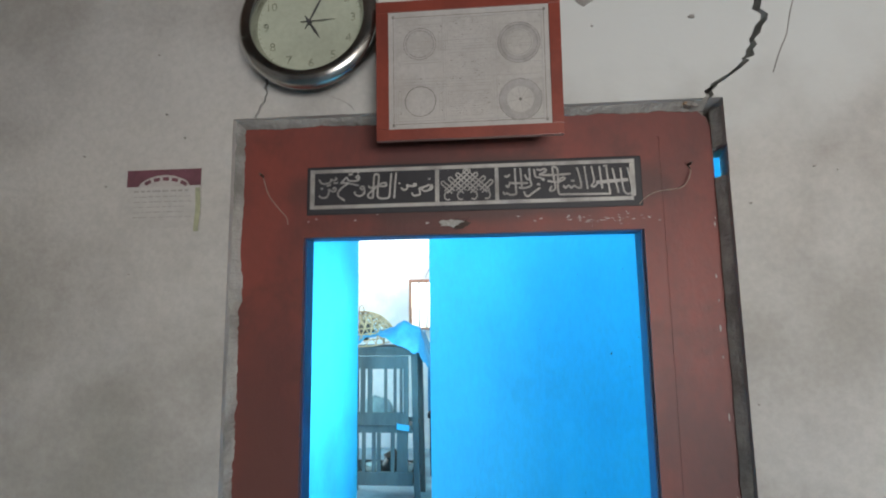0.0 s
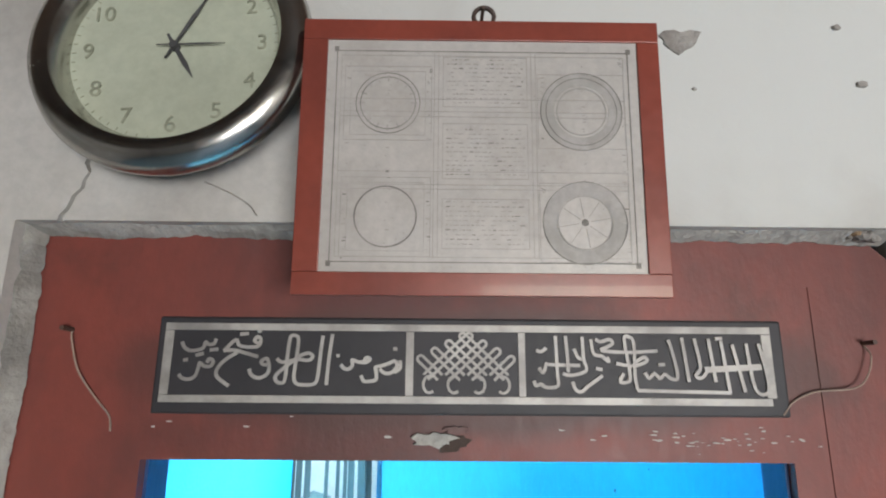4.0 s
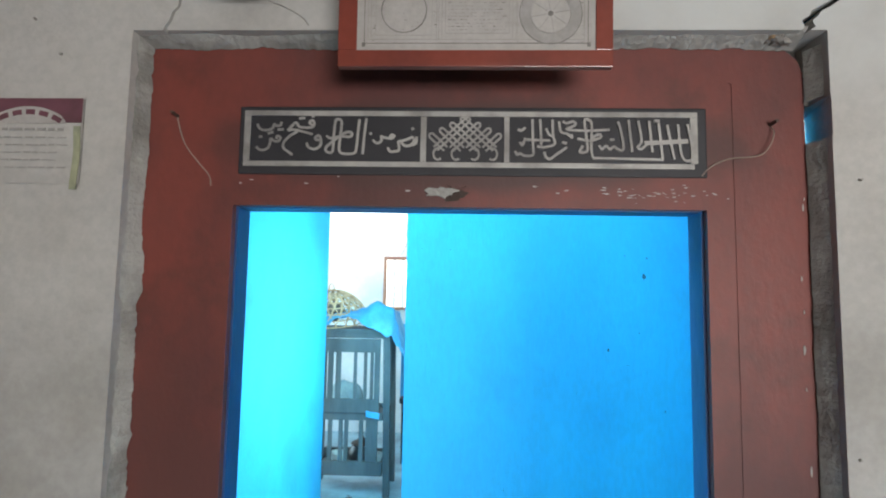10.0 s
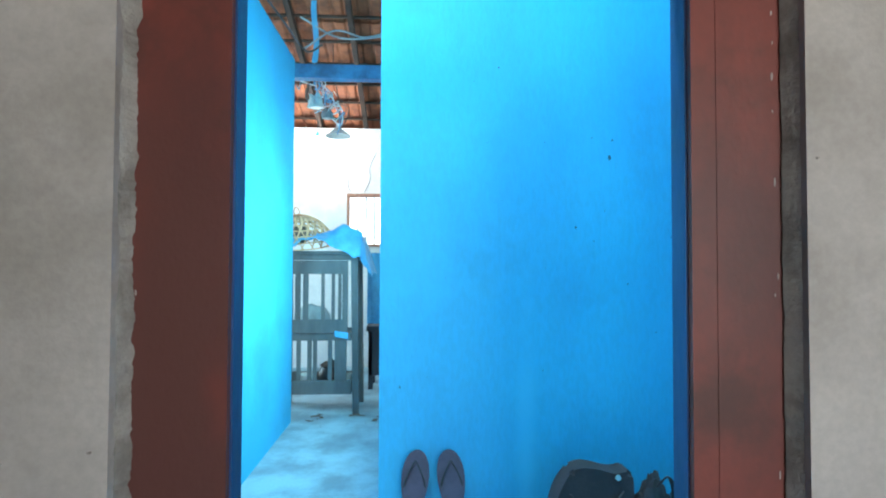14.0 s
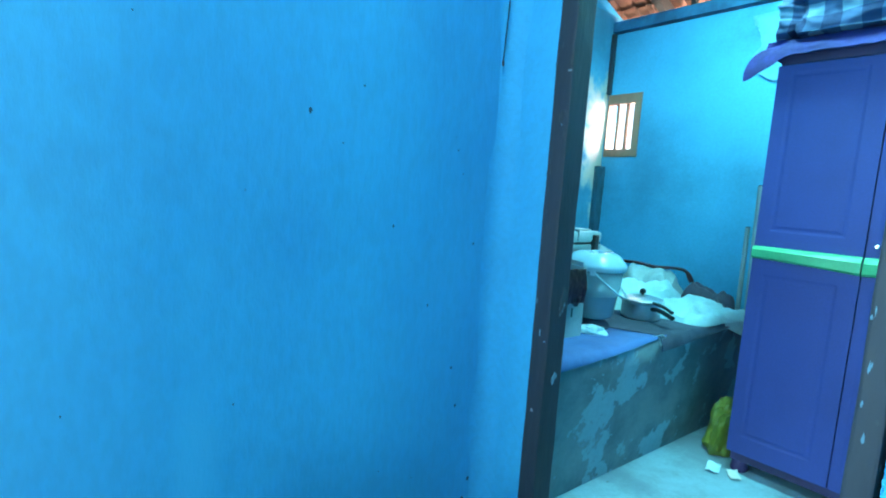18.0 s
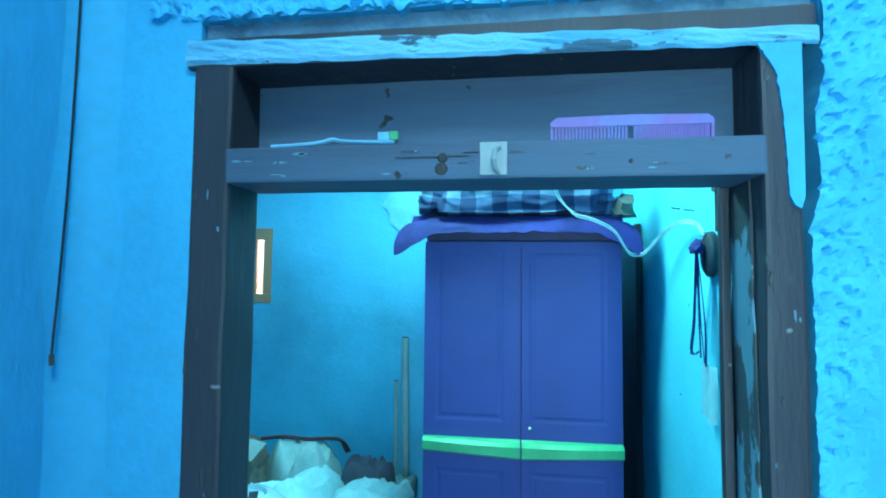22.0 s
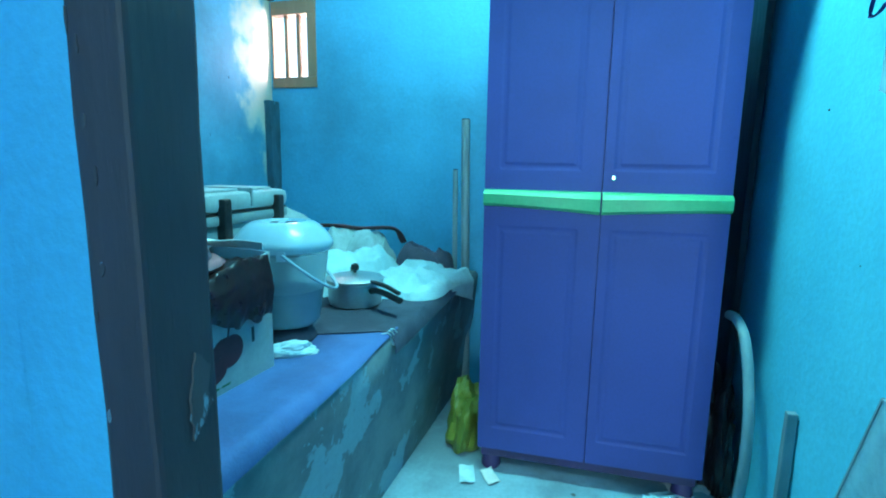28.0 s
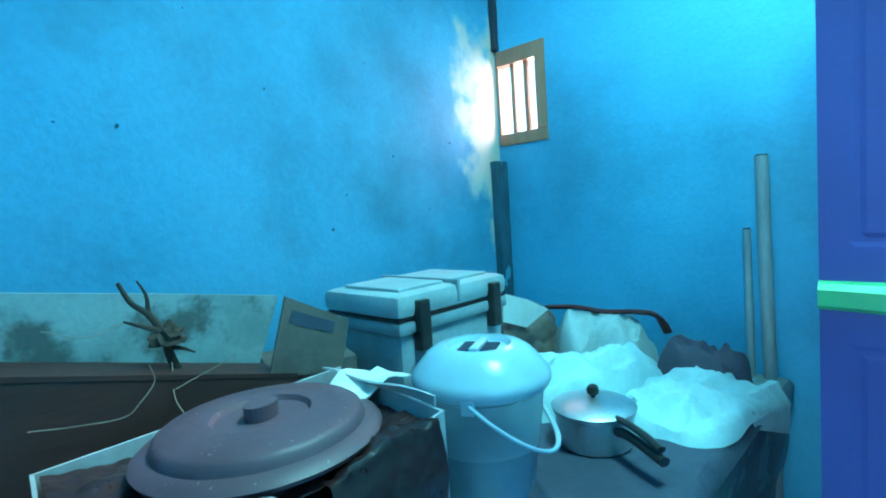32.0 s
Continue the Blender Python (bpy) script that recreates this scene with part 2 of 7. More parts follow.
INK = mat("black_ink", (0.05, 0.05, 0.05), (0.08, 0.08, 0.08), 30, 90, 0.6, bump=0.0)
PENCIL = mat("faded_print_ink", (0.15, 0.14, 0.125), (0.25, 0.235, 0.215), 40, 120, 0.7, bump=0.0)
PENCIL_SOFT = mat("washed_out_print_ink", (0.31, 0.295, 0.27), (0.37, 0.35, 0.33), 40, 120, 0.7, bump=0.0)
PRINT = mat("greyed_paper_print", (0.45, 0.425, 0.395), (0.385, 0.36, 0.33), 9, 130, 0.32, bump=0.05, depth=0.001, coat=0.25)
PAPER = mat("white_paper", (0.72, 0.72, 0.70), (0.62, 0.62, 0.60), 5, 60, 0.7, bump=0.1)
MAROON = mat("maroon_print", (0.17, 0.065, 0.085), (0.12, 0.05, 0.06), 20, 80, 0.6, bump=0.05)
BOARD = mat("dull_black_enamel", (0.026, 0.024, 0.028), (0.017, 0.016, 0.019), 8, 80, 0.6, bump=0.1, depth=0.002)
SILVER = mat("silver_paint", (0.42, 0.40, 0.37), (0.24, 0.225, 0.21), 12, 90, 0.5, metal=0.15, bump=0.2, depth=0.002)
IRON = mat("rusty_iron", (0.13, 0.09, 0.07), (0.07, 0.05, 0.045), 20, 90, 0.6, metal=0.5, bump=0.3)
STRING = mat("dusty_string", (0.33, 0.25, 0.20), None, 20, 90, 0.9, bump=0.3)
PURPLE = mat("violet_blue_plastic", (0.043, 0.057, 0.280), (0.036, 0.047, 0.235), 2, 90, 0.58, bump=0.08, depth=0.002)
PURPLE_DARK = mat("dark_violet_plastic", (0.055, 0.03, 0.12), (0.04, 0.02, 0.08), 5, 60, 0.55, bump=0.1)
GREEN = mat("light_green_plastic", (0.075, 0.45, 0.19), (0.06, 0.37, 0.16), 5, 60, 0.45, bump=0.05)
VIOLET_CLOTH = mat("violet_cloth", (0.042, 0.026, 0.19), (0.025, 0.016, 0.11), 9, 200, 0.9, bump=0.5)
BLACK_PLASTIC = mat("black_plastic", (0.020, 0.018, 0.020), (0.045, 0.035, 0.036), 12, 60, 0.35, bump=0.5)
LINER = mat("dark_brown_polythene", (0.045, 0.016, 0.016), (0.022, 0.010, 0.011), 6, 25, 0.30, bump=0.4, depth=0.004)
MUD = mat("dry_mud_specks", (0.03, 0.10, 0.15), (0.025, 0.07, 0.10), 20, 60, 0.9, bump=0.3)
PALE_BLUE = mat("pale_blue_undercoat", (0.20, 0.50, 0.72), (0.14, 0.40, 0.62), 8, 60, 0.9, bump=0.4)
PEEL = mat("worn_paint_on_wood", (0.050, 0.058, 0.072), (0.030, 0.034, 0.044), 6, 40, 0.65, grain=(1, 1, 0.35), patch=(0.13, 0.27, 0.36), patch_at=0.50, patch_scale=11, bump=0.5)
BLACK_CLOTH = mat("black_bag_cloth", (0.028, 0.030, 0.036), (0.05, 0.052, 0.058), 9, 90, 0.8, bump=0.6)
HANDBAG = mat("brown_black_bag_cloth", (0.052, 0.032, 0.040), (0.034, 0.022, 0.028), 9, 90, 0.9, bump=0.5)
RUBBER = mat("dark_grey_rubber", (0.080, 0.066, 0.105), (0.055, 0.046, 0.075), 12, 80, 0.7, bump=0.3)
BROWN_PLASTIC = mat("dull_brown_plastic", (0.115, 0.066, 0.088), (0.080, 0.046, 0.060), 5, 80, 0.5, bump=0.15, speck=(0.20, 0.15, 0.18), speck_scale=70, speck_at=0.70)
WHITE_PLASTIC = mat("milky_white_plastic", (0.38, 0.53, 0.62), (0.33, 0.47, 0.57), 2, 9, 0.22, through_light=0.3, bump=0.0)
WHITE_CLOTH = mat("white_polythene_bag", (0.56, 0.76, 0.80), (0.44, 0.64, 0.69), 6, 60, 0.55, bump=0.25, depth=0.005)
CARTON = mat("white_printed_carton", (0.40, 0.43, 0.45), (0.31, 0.34, 0.35), 5, 70, 0.7, bump=0.15)
KRAFT = mat("brown_cardboard", (0.17, 0.13, 0.115), (0.11, 0.085, 0.078), 6, 80, 0.85, bump=0.2)
APPLE = mat("dark_red_print", (0.10, 0.018, 0.025), (0.055, 0.012, 0.018), 15, 60, 0.5, bump=0.0)
LEAFPRINT = mat("green_print", (0.06, 0.16, 0.07), (0.04, 0.10, 0.05), 15, 60, 0.6, bump=0.0)
ALUMINIUM = mat("used_aluminium", (0.78, 0.79, 0.80), (0.66, 0.67, 0.68), 8, 120, 0.42, metal=1.0, bump=0.08)
BAKELITE = mat("black_bakelite", (0.018, 0.017, 0.018), (0.03, 0.028, 0.03), 8, 60, 0.35, bump=0.05)
COOLER = mat("grey_moulded_plastic", (0.30, 0.37, 0.40), (0.22, 0.28, 0.31), 5, 70, 0.5, bump=0.1)
COOLER_LID = mat("off_white_moulded_plastic", (0.42, 0.50, 0.52), (0.34, 0.41, 0.43), 5, 70, 0.45, bump=0.1)
PVC = mat("dirty_pvc", (0.32, 0.40, 0.43), (0.20, 0.26, 0.29), 6, 60, 0.5, bump=0.15, grain=(1, 1, 0.3))
MAT = mat("violet_floor_mat", (0.065, 0.15, 0.38), (0.05, 0.10, 0.26), 4, 150, 0.75, bump=0.3)
DARKCLOTH = mat("dark_platform_sheet", (0.070, 0.082, 0.125), (0.042, 0.048, 0.078), 5, 120, 0.85, bump=0.4)
YELLOW = mat("yellow_green_polythene", (0.22, 0.27, 0.04), (0.12, 0.17, 0.03), 8, 50, 0.35, bump=0.6, depth=0.008)
SHEET = mat("blue_plastic_sheet", (0.09, 0.40, 0.66), (0.06, 0.30, 0.56), 6, 50, 0.35, bump=0.4)
STRAW = mat("woven_palm_strip", (0.78, 0.50, 0.30), (0.60, 0.38, 0.22), 12, 60, 0.7, bump=0.3, vary=0.5)
CORD = mat("pale_twin_cable", (0.55, 0.66, 0.70), (0.40, 0.50, 0.55), 12, 60, 0.6, bump=0.1)
DARKCORD = mat("dark_cable", (0.055, 0.05, 0.05), (0.09, 0.08, 0.08), 12, 60, 0.6, bump=0.2)
LILAC = mat("pinkish_lilac_plastic", (0.17, 0.17, 0.47), (0.21, 0.13, 0.40), 9, 60, 0.35, bump=0.05, spread=(0.45, 0.55))
WHITE_NYLON = mat("white_nylon", (0.62, 0.68, 0.68), (0.5, 0.56, 0.56), 9, 60, 0.4, bump=0.05)
BRANCH = mat("dry_root_wood", (0.075, 0.05, 0.038), (0.04, 0.03, 0.025), 12, 60, 0.9, bump=0.6)
DIRTY = mat("dirty_white_board", (0.30, 0.38, 0.40), (0.20, 0.26, 0.27), 4, 60, 0.85, smudge=((0.05, 0.045, 0.04), 5.0, 0.52, 0.66, 0.8), bump=0.3)
BROWN_BOARD = mat("dark_brown_board", (0.052, 0.017, 0.014), (0.030, 0.012, 0.011), 4, 60, 0.6, grain=(0.2, 1, 1), bump=0.3)
MILKY = mat("thin_milky_plastic", (0.36, 0.50, 0.58), (0.31, 0.44, 0.52), 2, 9, 0.22, through_light=0.2, alpha=0.56, bump=0.0)
GLASS = mat("window_glass", (0.9, 0.95, 0.95), (0.9, 0.95, 0.95), 3, 60, 0.08, trans=1.0, bump=0.0)
CLEAR = mat("thin_clear_plastic", (0.62, 0.78, 0.82), (0.5, 0.66, 0.72), 12, 60, 0.2, alpha=0.45, bump=0.4)
BULB = glow("lit_bulb_glass", (1.0, 0.95, 0.88), 40.0)
SHADE = mat("white_enamel_shade", (0.80, 0.78, 0.76), (0.7, 0.66, 0.63), 8, 60, 0.35, bump=0.05)


def checks(name):
    """Blue and white woven checks at 5 cm."""
    m = mat(name, (0.24, 0.33, 0.46), (0.20, 0.28, 0.42), 12, 250, 0.9, bump=0.4)
    n, l = m.node_tree.nodes, m.node_tree.links
    b = n["Principled BSDF"]
    old = b.inputs["Base Color"].links[0].from_socket
    co = n.new("ShaderNodeTexCoord")
    warp = n.new("ShaderNodeTexNoise")
    warp.inputs["Scale"].default_value = 4.5
    l.new(co.outputs["Object"], warp.inputs["Vector"])
    shift = n.new("ShaderNodeVectorMath"); shift.operation = "MULTIPLY_ADD"
    shift.inputs[1].default_value = (0.07, 0.07, 0.07)
    l.new(warp.outputs["Color"], shift.inputs[0]); l.new(co.outputs["Object"], shift.inputs[2])
    bars = []
    for axis, s in (("Y", 7.6), ("Z", 9.0)):
        sep = n.new("ShaderNodeSeparateXYZ")
        l.new(shift.outputs[0], sep.inputs[0])
        k = n.new("ShaderNodeMath"); k.operation = "MULTIPLY"; k.inputs[1].default_value = s
        f = n.new("ShaderNodeMath"); f.operation = "FRACT"
        g = n.new("ShaderNodeMath"); g.operation = "GREATER_THAN"; g.inputs[1].default_value = 0.48
        l.new(sep.outputs[axis], k.inputs[0]); l.new(k.outputs[0], f.inputs[0]); l.new(f.outputs[0], g.inputs[0])
        bars.append(g.outputs[0])
    colour = old
    for fac in bars:
        x = n.new("ShaderNodeMix"); x.data_type, x.blend_type = "RGBA", "MULTIPLY"
        q = n.new("ShaderNodeMath"); q.operation = "MULTIPLY"; q.inputs[1].default_value = 0.78
        l.new(fac, q.inputs[0]); l.new(q.outputs[0], x.inputs["Factor"])
        l.new(colour, x.inputs["A"]); x.inputs["B"].default_value = (0.10, 0.13, 0.34, 1)
        colour = x.outputs["Result"]
    l.new(colour, b.inputs["Base Color"])
    return m


CHECKS = checks("blue_checked_cotton")


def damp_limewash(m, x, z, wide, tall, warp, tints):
    """Mixes tints into a material's colour round one place."""
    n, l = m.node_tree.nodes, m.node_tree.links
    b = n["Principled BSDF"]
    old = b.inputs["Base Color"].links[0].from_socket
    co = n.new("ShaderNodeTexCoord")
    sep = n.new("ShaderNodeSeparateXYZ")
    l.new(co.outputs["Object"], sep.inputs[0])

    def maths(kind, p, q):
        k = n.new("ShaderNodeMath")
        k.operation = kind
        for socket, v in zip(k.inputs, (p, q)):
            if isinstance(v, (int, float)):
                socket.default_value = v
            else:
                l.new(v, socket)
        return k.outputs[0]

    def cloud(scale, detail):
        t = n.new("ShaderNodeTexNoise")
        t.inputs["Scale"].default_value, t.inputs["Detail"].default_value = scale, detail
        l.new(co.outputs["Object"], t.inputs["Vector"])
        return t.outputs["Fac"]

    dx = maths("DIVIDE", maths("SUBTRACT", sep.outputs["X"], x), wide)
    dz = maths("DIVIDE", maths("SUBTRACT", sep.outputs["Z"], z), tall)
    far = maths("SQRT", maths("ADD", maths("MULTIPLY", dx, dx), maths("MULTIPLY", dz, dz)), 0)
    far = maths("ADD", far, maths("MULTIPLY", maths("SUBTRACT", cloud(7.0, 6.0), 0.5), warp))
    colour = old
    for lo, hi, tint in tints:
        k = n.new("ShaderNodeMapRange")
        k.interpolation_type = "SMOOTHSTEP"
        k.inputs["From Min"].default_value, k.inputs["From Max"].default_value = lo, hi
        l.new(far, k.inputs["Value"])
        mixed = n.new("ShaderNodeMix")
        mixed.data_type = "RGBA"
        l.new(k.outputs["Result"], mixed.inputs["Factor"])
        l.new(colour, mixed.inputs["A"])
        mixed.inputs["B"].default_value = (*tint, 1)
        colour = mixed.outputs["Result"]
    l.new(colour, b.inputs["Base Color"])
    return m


# base darkened to dim the wall; window glow tinted over worn plaster
BLUE_WORN_GLOW = damp_limewash(mat("worn_blue_limewash_with_window_glow", (0.088, 0.375, 0.60), (0.072, 0.315, 0.52), 1.3, 55, 0.75, smudge=((0.04, 0.13, 0.20), 1.1, 0.43, 0.70, 0.6), speck=(0.02, 0.07, 0.13), speck_scale=19, speck_at=0.80, bump=0.35, depth=0.005),
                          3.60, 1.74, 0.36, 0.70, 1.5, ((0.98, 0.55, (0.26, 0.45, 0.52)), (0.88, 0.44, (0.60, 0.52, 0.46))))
# pale upright streak: a lit strip on the facing wall put into the colour
damp_limewash(BLUE_FACING, 0.40, 0.35, 0.075, 1.0, 1.0, ((1.0, 0.1, (0.066, 0.46, 0.73)),))
damp_limewash(RED, -0.03, 1.948, 0.47, 0.090, 0.6, ((1.05, 0.70, (0.072, 0.029, 0.024)),))
# paler ellipse across the upper wall above the doorway
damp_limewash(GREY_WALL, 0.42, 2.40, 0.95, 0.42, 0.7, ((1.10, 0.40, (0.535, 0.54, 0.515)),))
# darker ellipse down the left post
damp_limewash(RED, -0.53, 0.75, 0.16, 1.05, 0.9, ((1.05, 0.40, (0.105, 0.037, 0.029)),))


# ---- mesh helpers ----
def finish(bm, smooth=False):
    me = bpy.data.meshes.new("mesh")
    bmesh.ops.recalc_face_normals(bm, faces=bm.faces)
    if smooth:
        for f in bm.faces:
            f.smooth = True
    bm.to_mesh(me)
    bm.free()
    return me


def part(name, bm, material, parent=None, label="", smooth=False):
    """One mesh object, under a thing or a part if a parent is given."""
    me = finish(bm, smooth)
    me.materials.append(material)
    ob = new(name, me)
    if smooth:
        me.set_sharp_from_angle(angle=radians(42))
    if parent is not None:
        ob.parent = parent
    if label:
        ob["label"] = label
    return ob


def thing(name, label, category, at=(0, 0, 0), turn=0, group="", kind=""):
    ob = new(name)
    ob.empty_display_size = 0.05
    ob.matrix_world = pose(*at, 0, 0, turn)
    return tagged(ob, label, category, group, kind)


def struct(name, bm, material, label, category, smooth=False):
    return tagged(part(name, bm, material, None, "", smooth), label, category, "", "structure")


def box(bm, x0, x1, y0, y1, z0, z1, bevel=0.0, m=None):
    made = bmesh.ops.create_cube(bm, size=1.0)["verts"]
    t = Matrix.Translation(((x0 + x1) / 2, (y0 + y1) / 2, (z0 + z1) / 2)) @ Matrix.Diagonal((abs(x1 - x0), abs(y1 - y0), abs(z1 - z0), 1))
    bmesh.ops.transform(bm, matrix=t, verts=made)
    if bevel:
        edges = list({e for v in made for e in v.link_edges})
        made = list({v for f in bmesh.ops.bevel(bm, geom=edges, offset=bevel, segments=2, affect="EDGES", profile=0.6)["faces"] for v in f.verts} | {v for v in made if v.is_valid})
    if m is not None:
        bmesh.ops.transform(bm, matrix=m, verts=made)
    return bm


def boxes(*rows, bevel=0.0):
    bm = bmesh.new()
    for r in rows:
        box(bm, *r, bevel=bevel)
    return bm


def lathe(profile, seg=32, bm=None, m=None):
    """Turns (radius, height) pairs about z."""
    bm = bm or bmesh.new()
    rings = []
    for r, z in profile:
        if r < 1e-5:
            rings.append([bm.verts.new((0, 0, z))])
        else:
            rings.append([bm.verts.new((r * math.cos(2 * math.pi * i / seg), r * math.sin(2 * math.pi * i / seg), z)) for i in range(seg)])
    for a, b in zip(rings, rings[1:]):
        for i in range(seg):
            j = (i + 1) % seg
            if len(a) == 1 and len(b) == 1:
                continue
            if len(a) == 1:
                bm.faces.new((a[0], b[i], b[j]))
            elif len(b) == 1:
                bm.faces.new((a[i], a[j], b[0]))
            else:
                bm.faces.new((a[i], a[j], b[j], b[i]))
    if m is not None:
        bmesh.ops.transform(bm, matrix=m, verts=[v for r in rings for v in r])
    return bm


def tube(pts, r, seg=8, bm=None, flat=1.0, closed=False, taper=1.0):
    """A round rod along points."""
    bm = bm or bmesh.new()
    pts = [Vector(p) for p in pts]
    rings = []
    n = len(pts)
    up = Vector((0.13, 0.27, 0.95)).normalized()
    for i, p in enumerate(pts):
        a = pts[(i - 1) % n] if closed or i else pts[0]
        b = pts[(i + 1) % n] if closed or i < n - 1 else pts[-1]
        d = (b - a).normalized() if (b - a).length > 1e-9 else Vector((0, 0, 1))
        s = d.cross(up)
        if s.length < 0.05:
            s = d.cross(Vector((1, 0, 0)))
        s.normalize()
        u = s.cross(d)
        q = r * (1 + (taper - 1) * i / max(1, n - 1))
        rings.append([bm.verts.new(p + s * math.cos(2 * math.pi * k / seg) * q + u * math.sin(2 * math.pi * k / seg) * q * flat) for k in range(seg)])
    for i in range(n if closed else n - 1):
        a, b = rings[i], rings[(i + 1) % n]
        for k in range(seg):
            bm.faces.new((a[k], a[(k + 1) % seg], b[(k + 1) % seg], b[k]))
    if not closed:
        bm.faces.new(rings[0][::-1])
        bm.faces.new(rings[-1])
    return bm


def smooth_line(pts, steps=6):
    """Points along a Catmull-Rom curve through pts."""
    p = [Vector(v) for v in pts]
    p = [p[0] * 2 - p[1]] + p + [p[-1] * 2 - p[-2]]
    out = []
    for i in range(1, len(p) - 2):
        for k in range(steps):
            t = k / steps
            out.append(0.5 * ((2 * p[i]) + (p[i + 1] - p[i - 1]) * t + (2 * p[i - 1] - 5 * p[i] + 4 * p[i + 1] - p[i + 2]) * t * t + (3 * p[i] - p[i - 1] - 3 * p[i + 1] + p[i + 2]) * t ** 3))
    out.append(p[-2])
    return out


def prism(pts, lo, hi, axis="y", bm=None):
    """A polygon (u, v) pushed from lo to hi along an axis."""
    bm = bm or bmesh.new()
    at = {"y": lambda u, v, w: (u, w, v), "x": lambda u, v, w: (w, u, v), "z": lambda u, v, w: (u, v, w)}[axis]
    a = [bm.verts.new(at(u, v, lo)) for u, v in pts]
    b = [bm.verts.new(at(u, v, hi)) for u, v in pts]
    bm.faces.new(a)
    bm.faces.new(b[::-1])
    for i in range(len(pts)):
        j = (i + 1) % len(pts)
        bm.faces.new((a[i], a[j], b[j], b[i]))
    return bm


def slab(axis, c0, c1, u0, u1, z0, z1, holes=(), rough=0.004, step=0.07, seed=0.0, ragged=0.0):
    """An uneven plastered wall across an axis, with openings (u0, u1, z0, z1) that go through it."""
    def cuts(a, b, marks):
        at = sorted({a, b, *[m for m in marks if a < m < b]})
        out = []
        for p, q in zip(at, at[1:]):
            k = max(1, round((q - p) / step))
            out += [p + (q - p) * i / k for i in range(k)]
        return out + [b]
    us = cuts(u0, u1, [v for h in holes for v in h[:2]])
    zs = cuts(z0, z1, [v for h in holes for v in h[2:]])
    def solid(i, j):
        if not (0 <= i < len(us) - 1 and 0 <= j < len(zs) - 1):
            return False
        u, z = (us[i] + us[i + 1]) / 2, (zs[j] + zs[j + 1]) / 2
        return not any(h[0] < u < h[1] and h[2] < z < h[3] for h in holes)
    bm, made = bmesh.new(), {}
    def vert(i, j, side):
        key = (i, j, side)
        if key not in made:
            u, z = us[i], zs[j]
            edge = not all(solid(i - a, j - b) for a in (0, 1) for b in (0, 1))
            outer = i in (0, len(us) - 1) or j in (0, len(zs) - 1)
            p = Vector((u * 2.3 + seed, z * 2.3, side * 7.7 + seed))
            d = 0.0 if edge else rough * (noise.noise(p) + 0.5 * noise.noise(p * 3.1))
            if edge and not outer and ragged:
                u += ragged * noise.noise(Vector((u * 9, z * 9, seed)))
                z += ragged * noise.noise(Vector((u * 9, z * 9, seed + 5)))
            c = (c0, c1)[side] + (d if side else -d)
            made[key] = bm.verts.new((c, u, z) if axis == "x" else (u, c, z))
        return made[key]
    for i in range(len(us) - 1):
        for j in range(len(zs) - 1):
            if not solid(i, j):
                continue
            for s in (0, 1):
                bm.faces.new([vert(i, j, s), vert(i + 1, j, s), vert(i + 1, j + 1, s), vert(i, j + 1, s)])
            for di, dj, a, b in ((-1, 0, (i, j), (i, j + 1)), (1, 0, (i + 1, j), (i + 1, j + 1)), (0, -1, (i, j), (i + 1, j)), (0, 1, (i, j + 1), (i + 1, j + 1))):
                if not solid(i + di, j + dj):
                    bm.faces.new([vert(*a, 0), vert(*b, 0), vert(*b, 1), vert(*a, 1)])
    return bm


def blob(rx, ry, rz, lumps=0.25, freq=2.0, seed=0.0, sub=4, flat=0.0, crease=0.0):
    """A soft lump: bags and crumpled cloth. It rests on z = 0."""
    bm = bmesh.new()
    bmesh.ops.create_icosphere(bm, subdivisions=sub, radius=1.0)
    for v in bm.verts:
        p = v.co.copy()
        k = 1 + lumps * noise.noise(p * freq + Vector((seed, seed * 1.7, 3)))
        if crease:
            k += crease * abs(noise.noise(p * freq * 2.7 + Vector((seed + 9, 1, seed)))) - crease * 0.3
        v.co = Vector((p.x * rx * k, p.y * ry * k, max(p.z * k, -0.55 + flat) * rz))
    low = min(v.co.z for v in bm.verts)
    for v in bm.verts:
        v.co.z -= low
    return bm


def drape(u0, u1, v0, v1, n, m, f, thick=0.002):
    """A sheet: f(u, v) gives a point; it has thickness."""
    bm = bmesh.new()
    rows = [[Vector(f(u0 + (u1 - u0) * i / n, v0 + (v1 - v0) * j / m)) for j in range(m + 1)] for i in range(n + 1)]
    top, low = [], []
    for i in range(n + 1):
        a, b = [], []
        for j in range(m + 1):
            du = rows[min(i + 1, n)][j] - rows[max(i - 1, 0)][j]
            dv = rows[i][min(j + 1, m)] - rows[i][max(j - 1, 0)]
            nn = du.cross(dv)
            nn = nn.normalized() if nn.length > 1e-12 else Vector((0, 0, 1))
            a.append(bm.verts.new(rows[i][j] + nn * thick))
            b.append(bm.verts.new(rows[i][j]))
        top.append(a)
        low.append(b)
    for i in range(n):
        for j in range(m):
            bm.faces.new((top[i][j], top[i + 1][j], top[i + 1][j + 1], top[i][j + 1]))
            bm.faces.new((low[i][j], low[i][j + 1], low[i + 1][j + 1], low[i + 1][j]))
    for i in range(n):
        bm.faces.new((top[i][0], low[i][0], low[i + 1][0], top[i + 1][0]))
        bm.faces.new((top[i][m], top[i + 1][m], low[i + 1][m], low[i][m]))
    for j in range(m):
        bm.faces.new((top[0][j], top[0][j + 1], low[0][j + 1], low[0][j]))
        bm.faces.new((top[n][j], low[n][j], low[n][j + 1], top[n][j + 1]))
    return bm


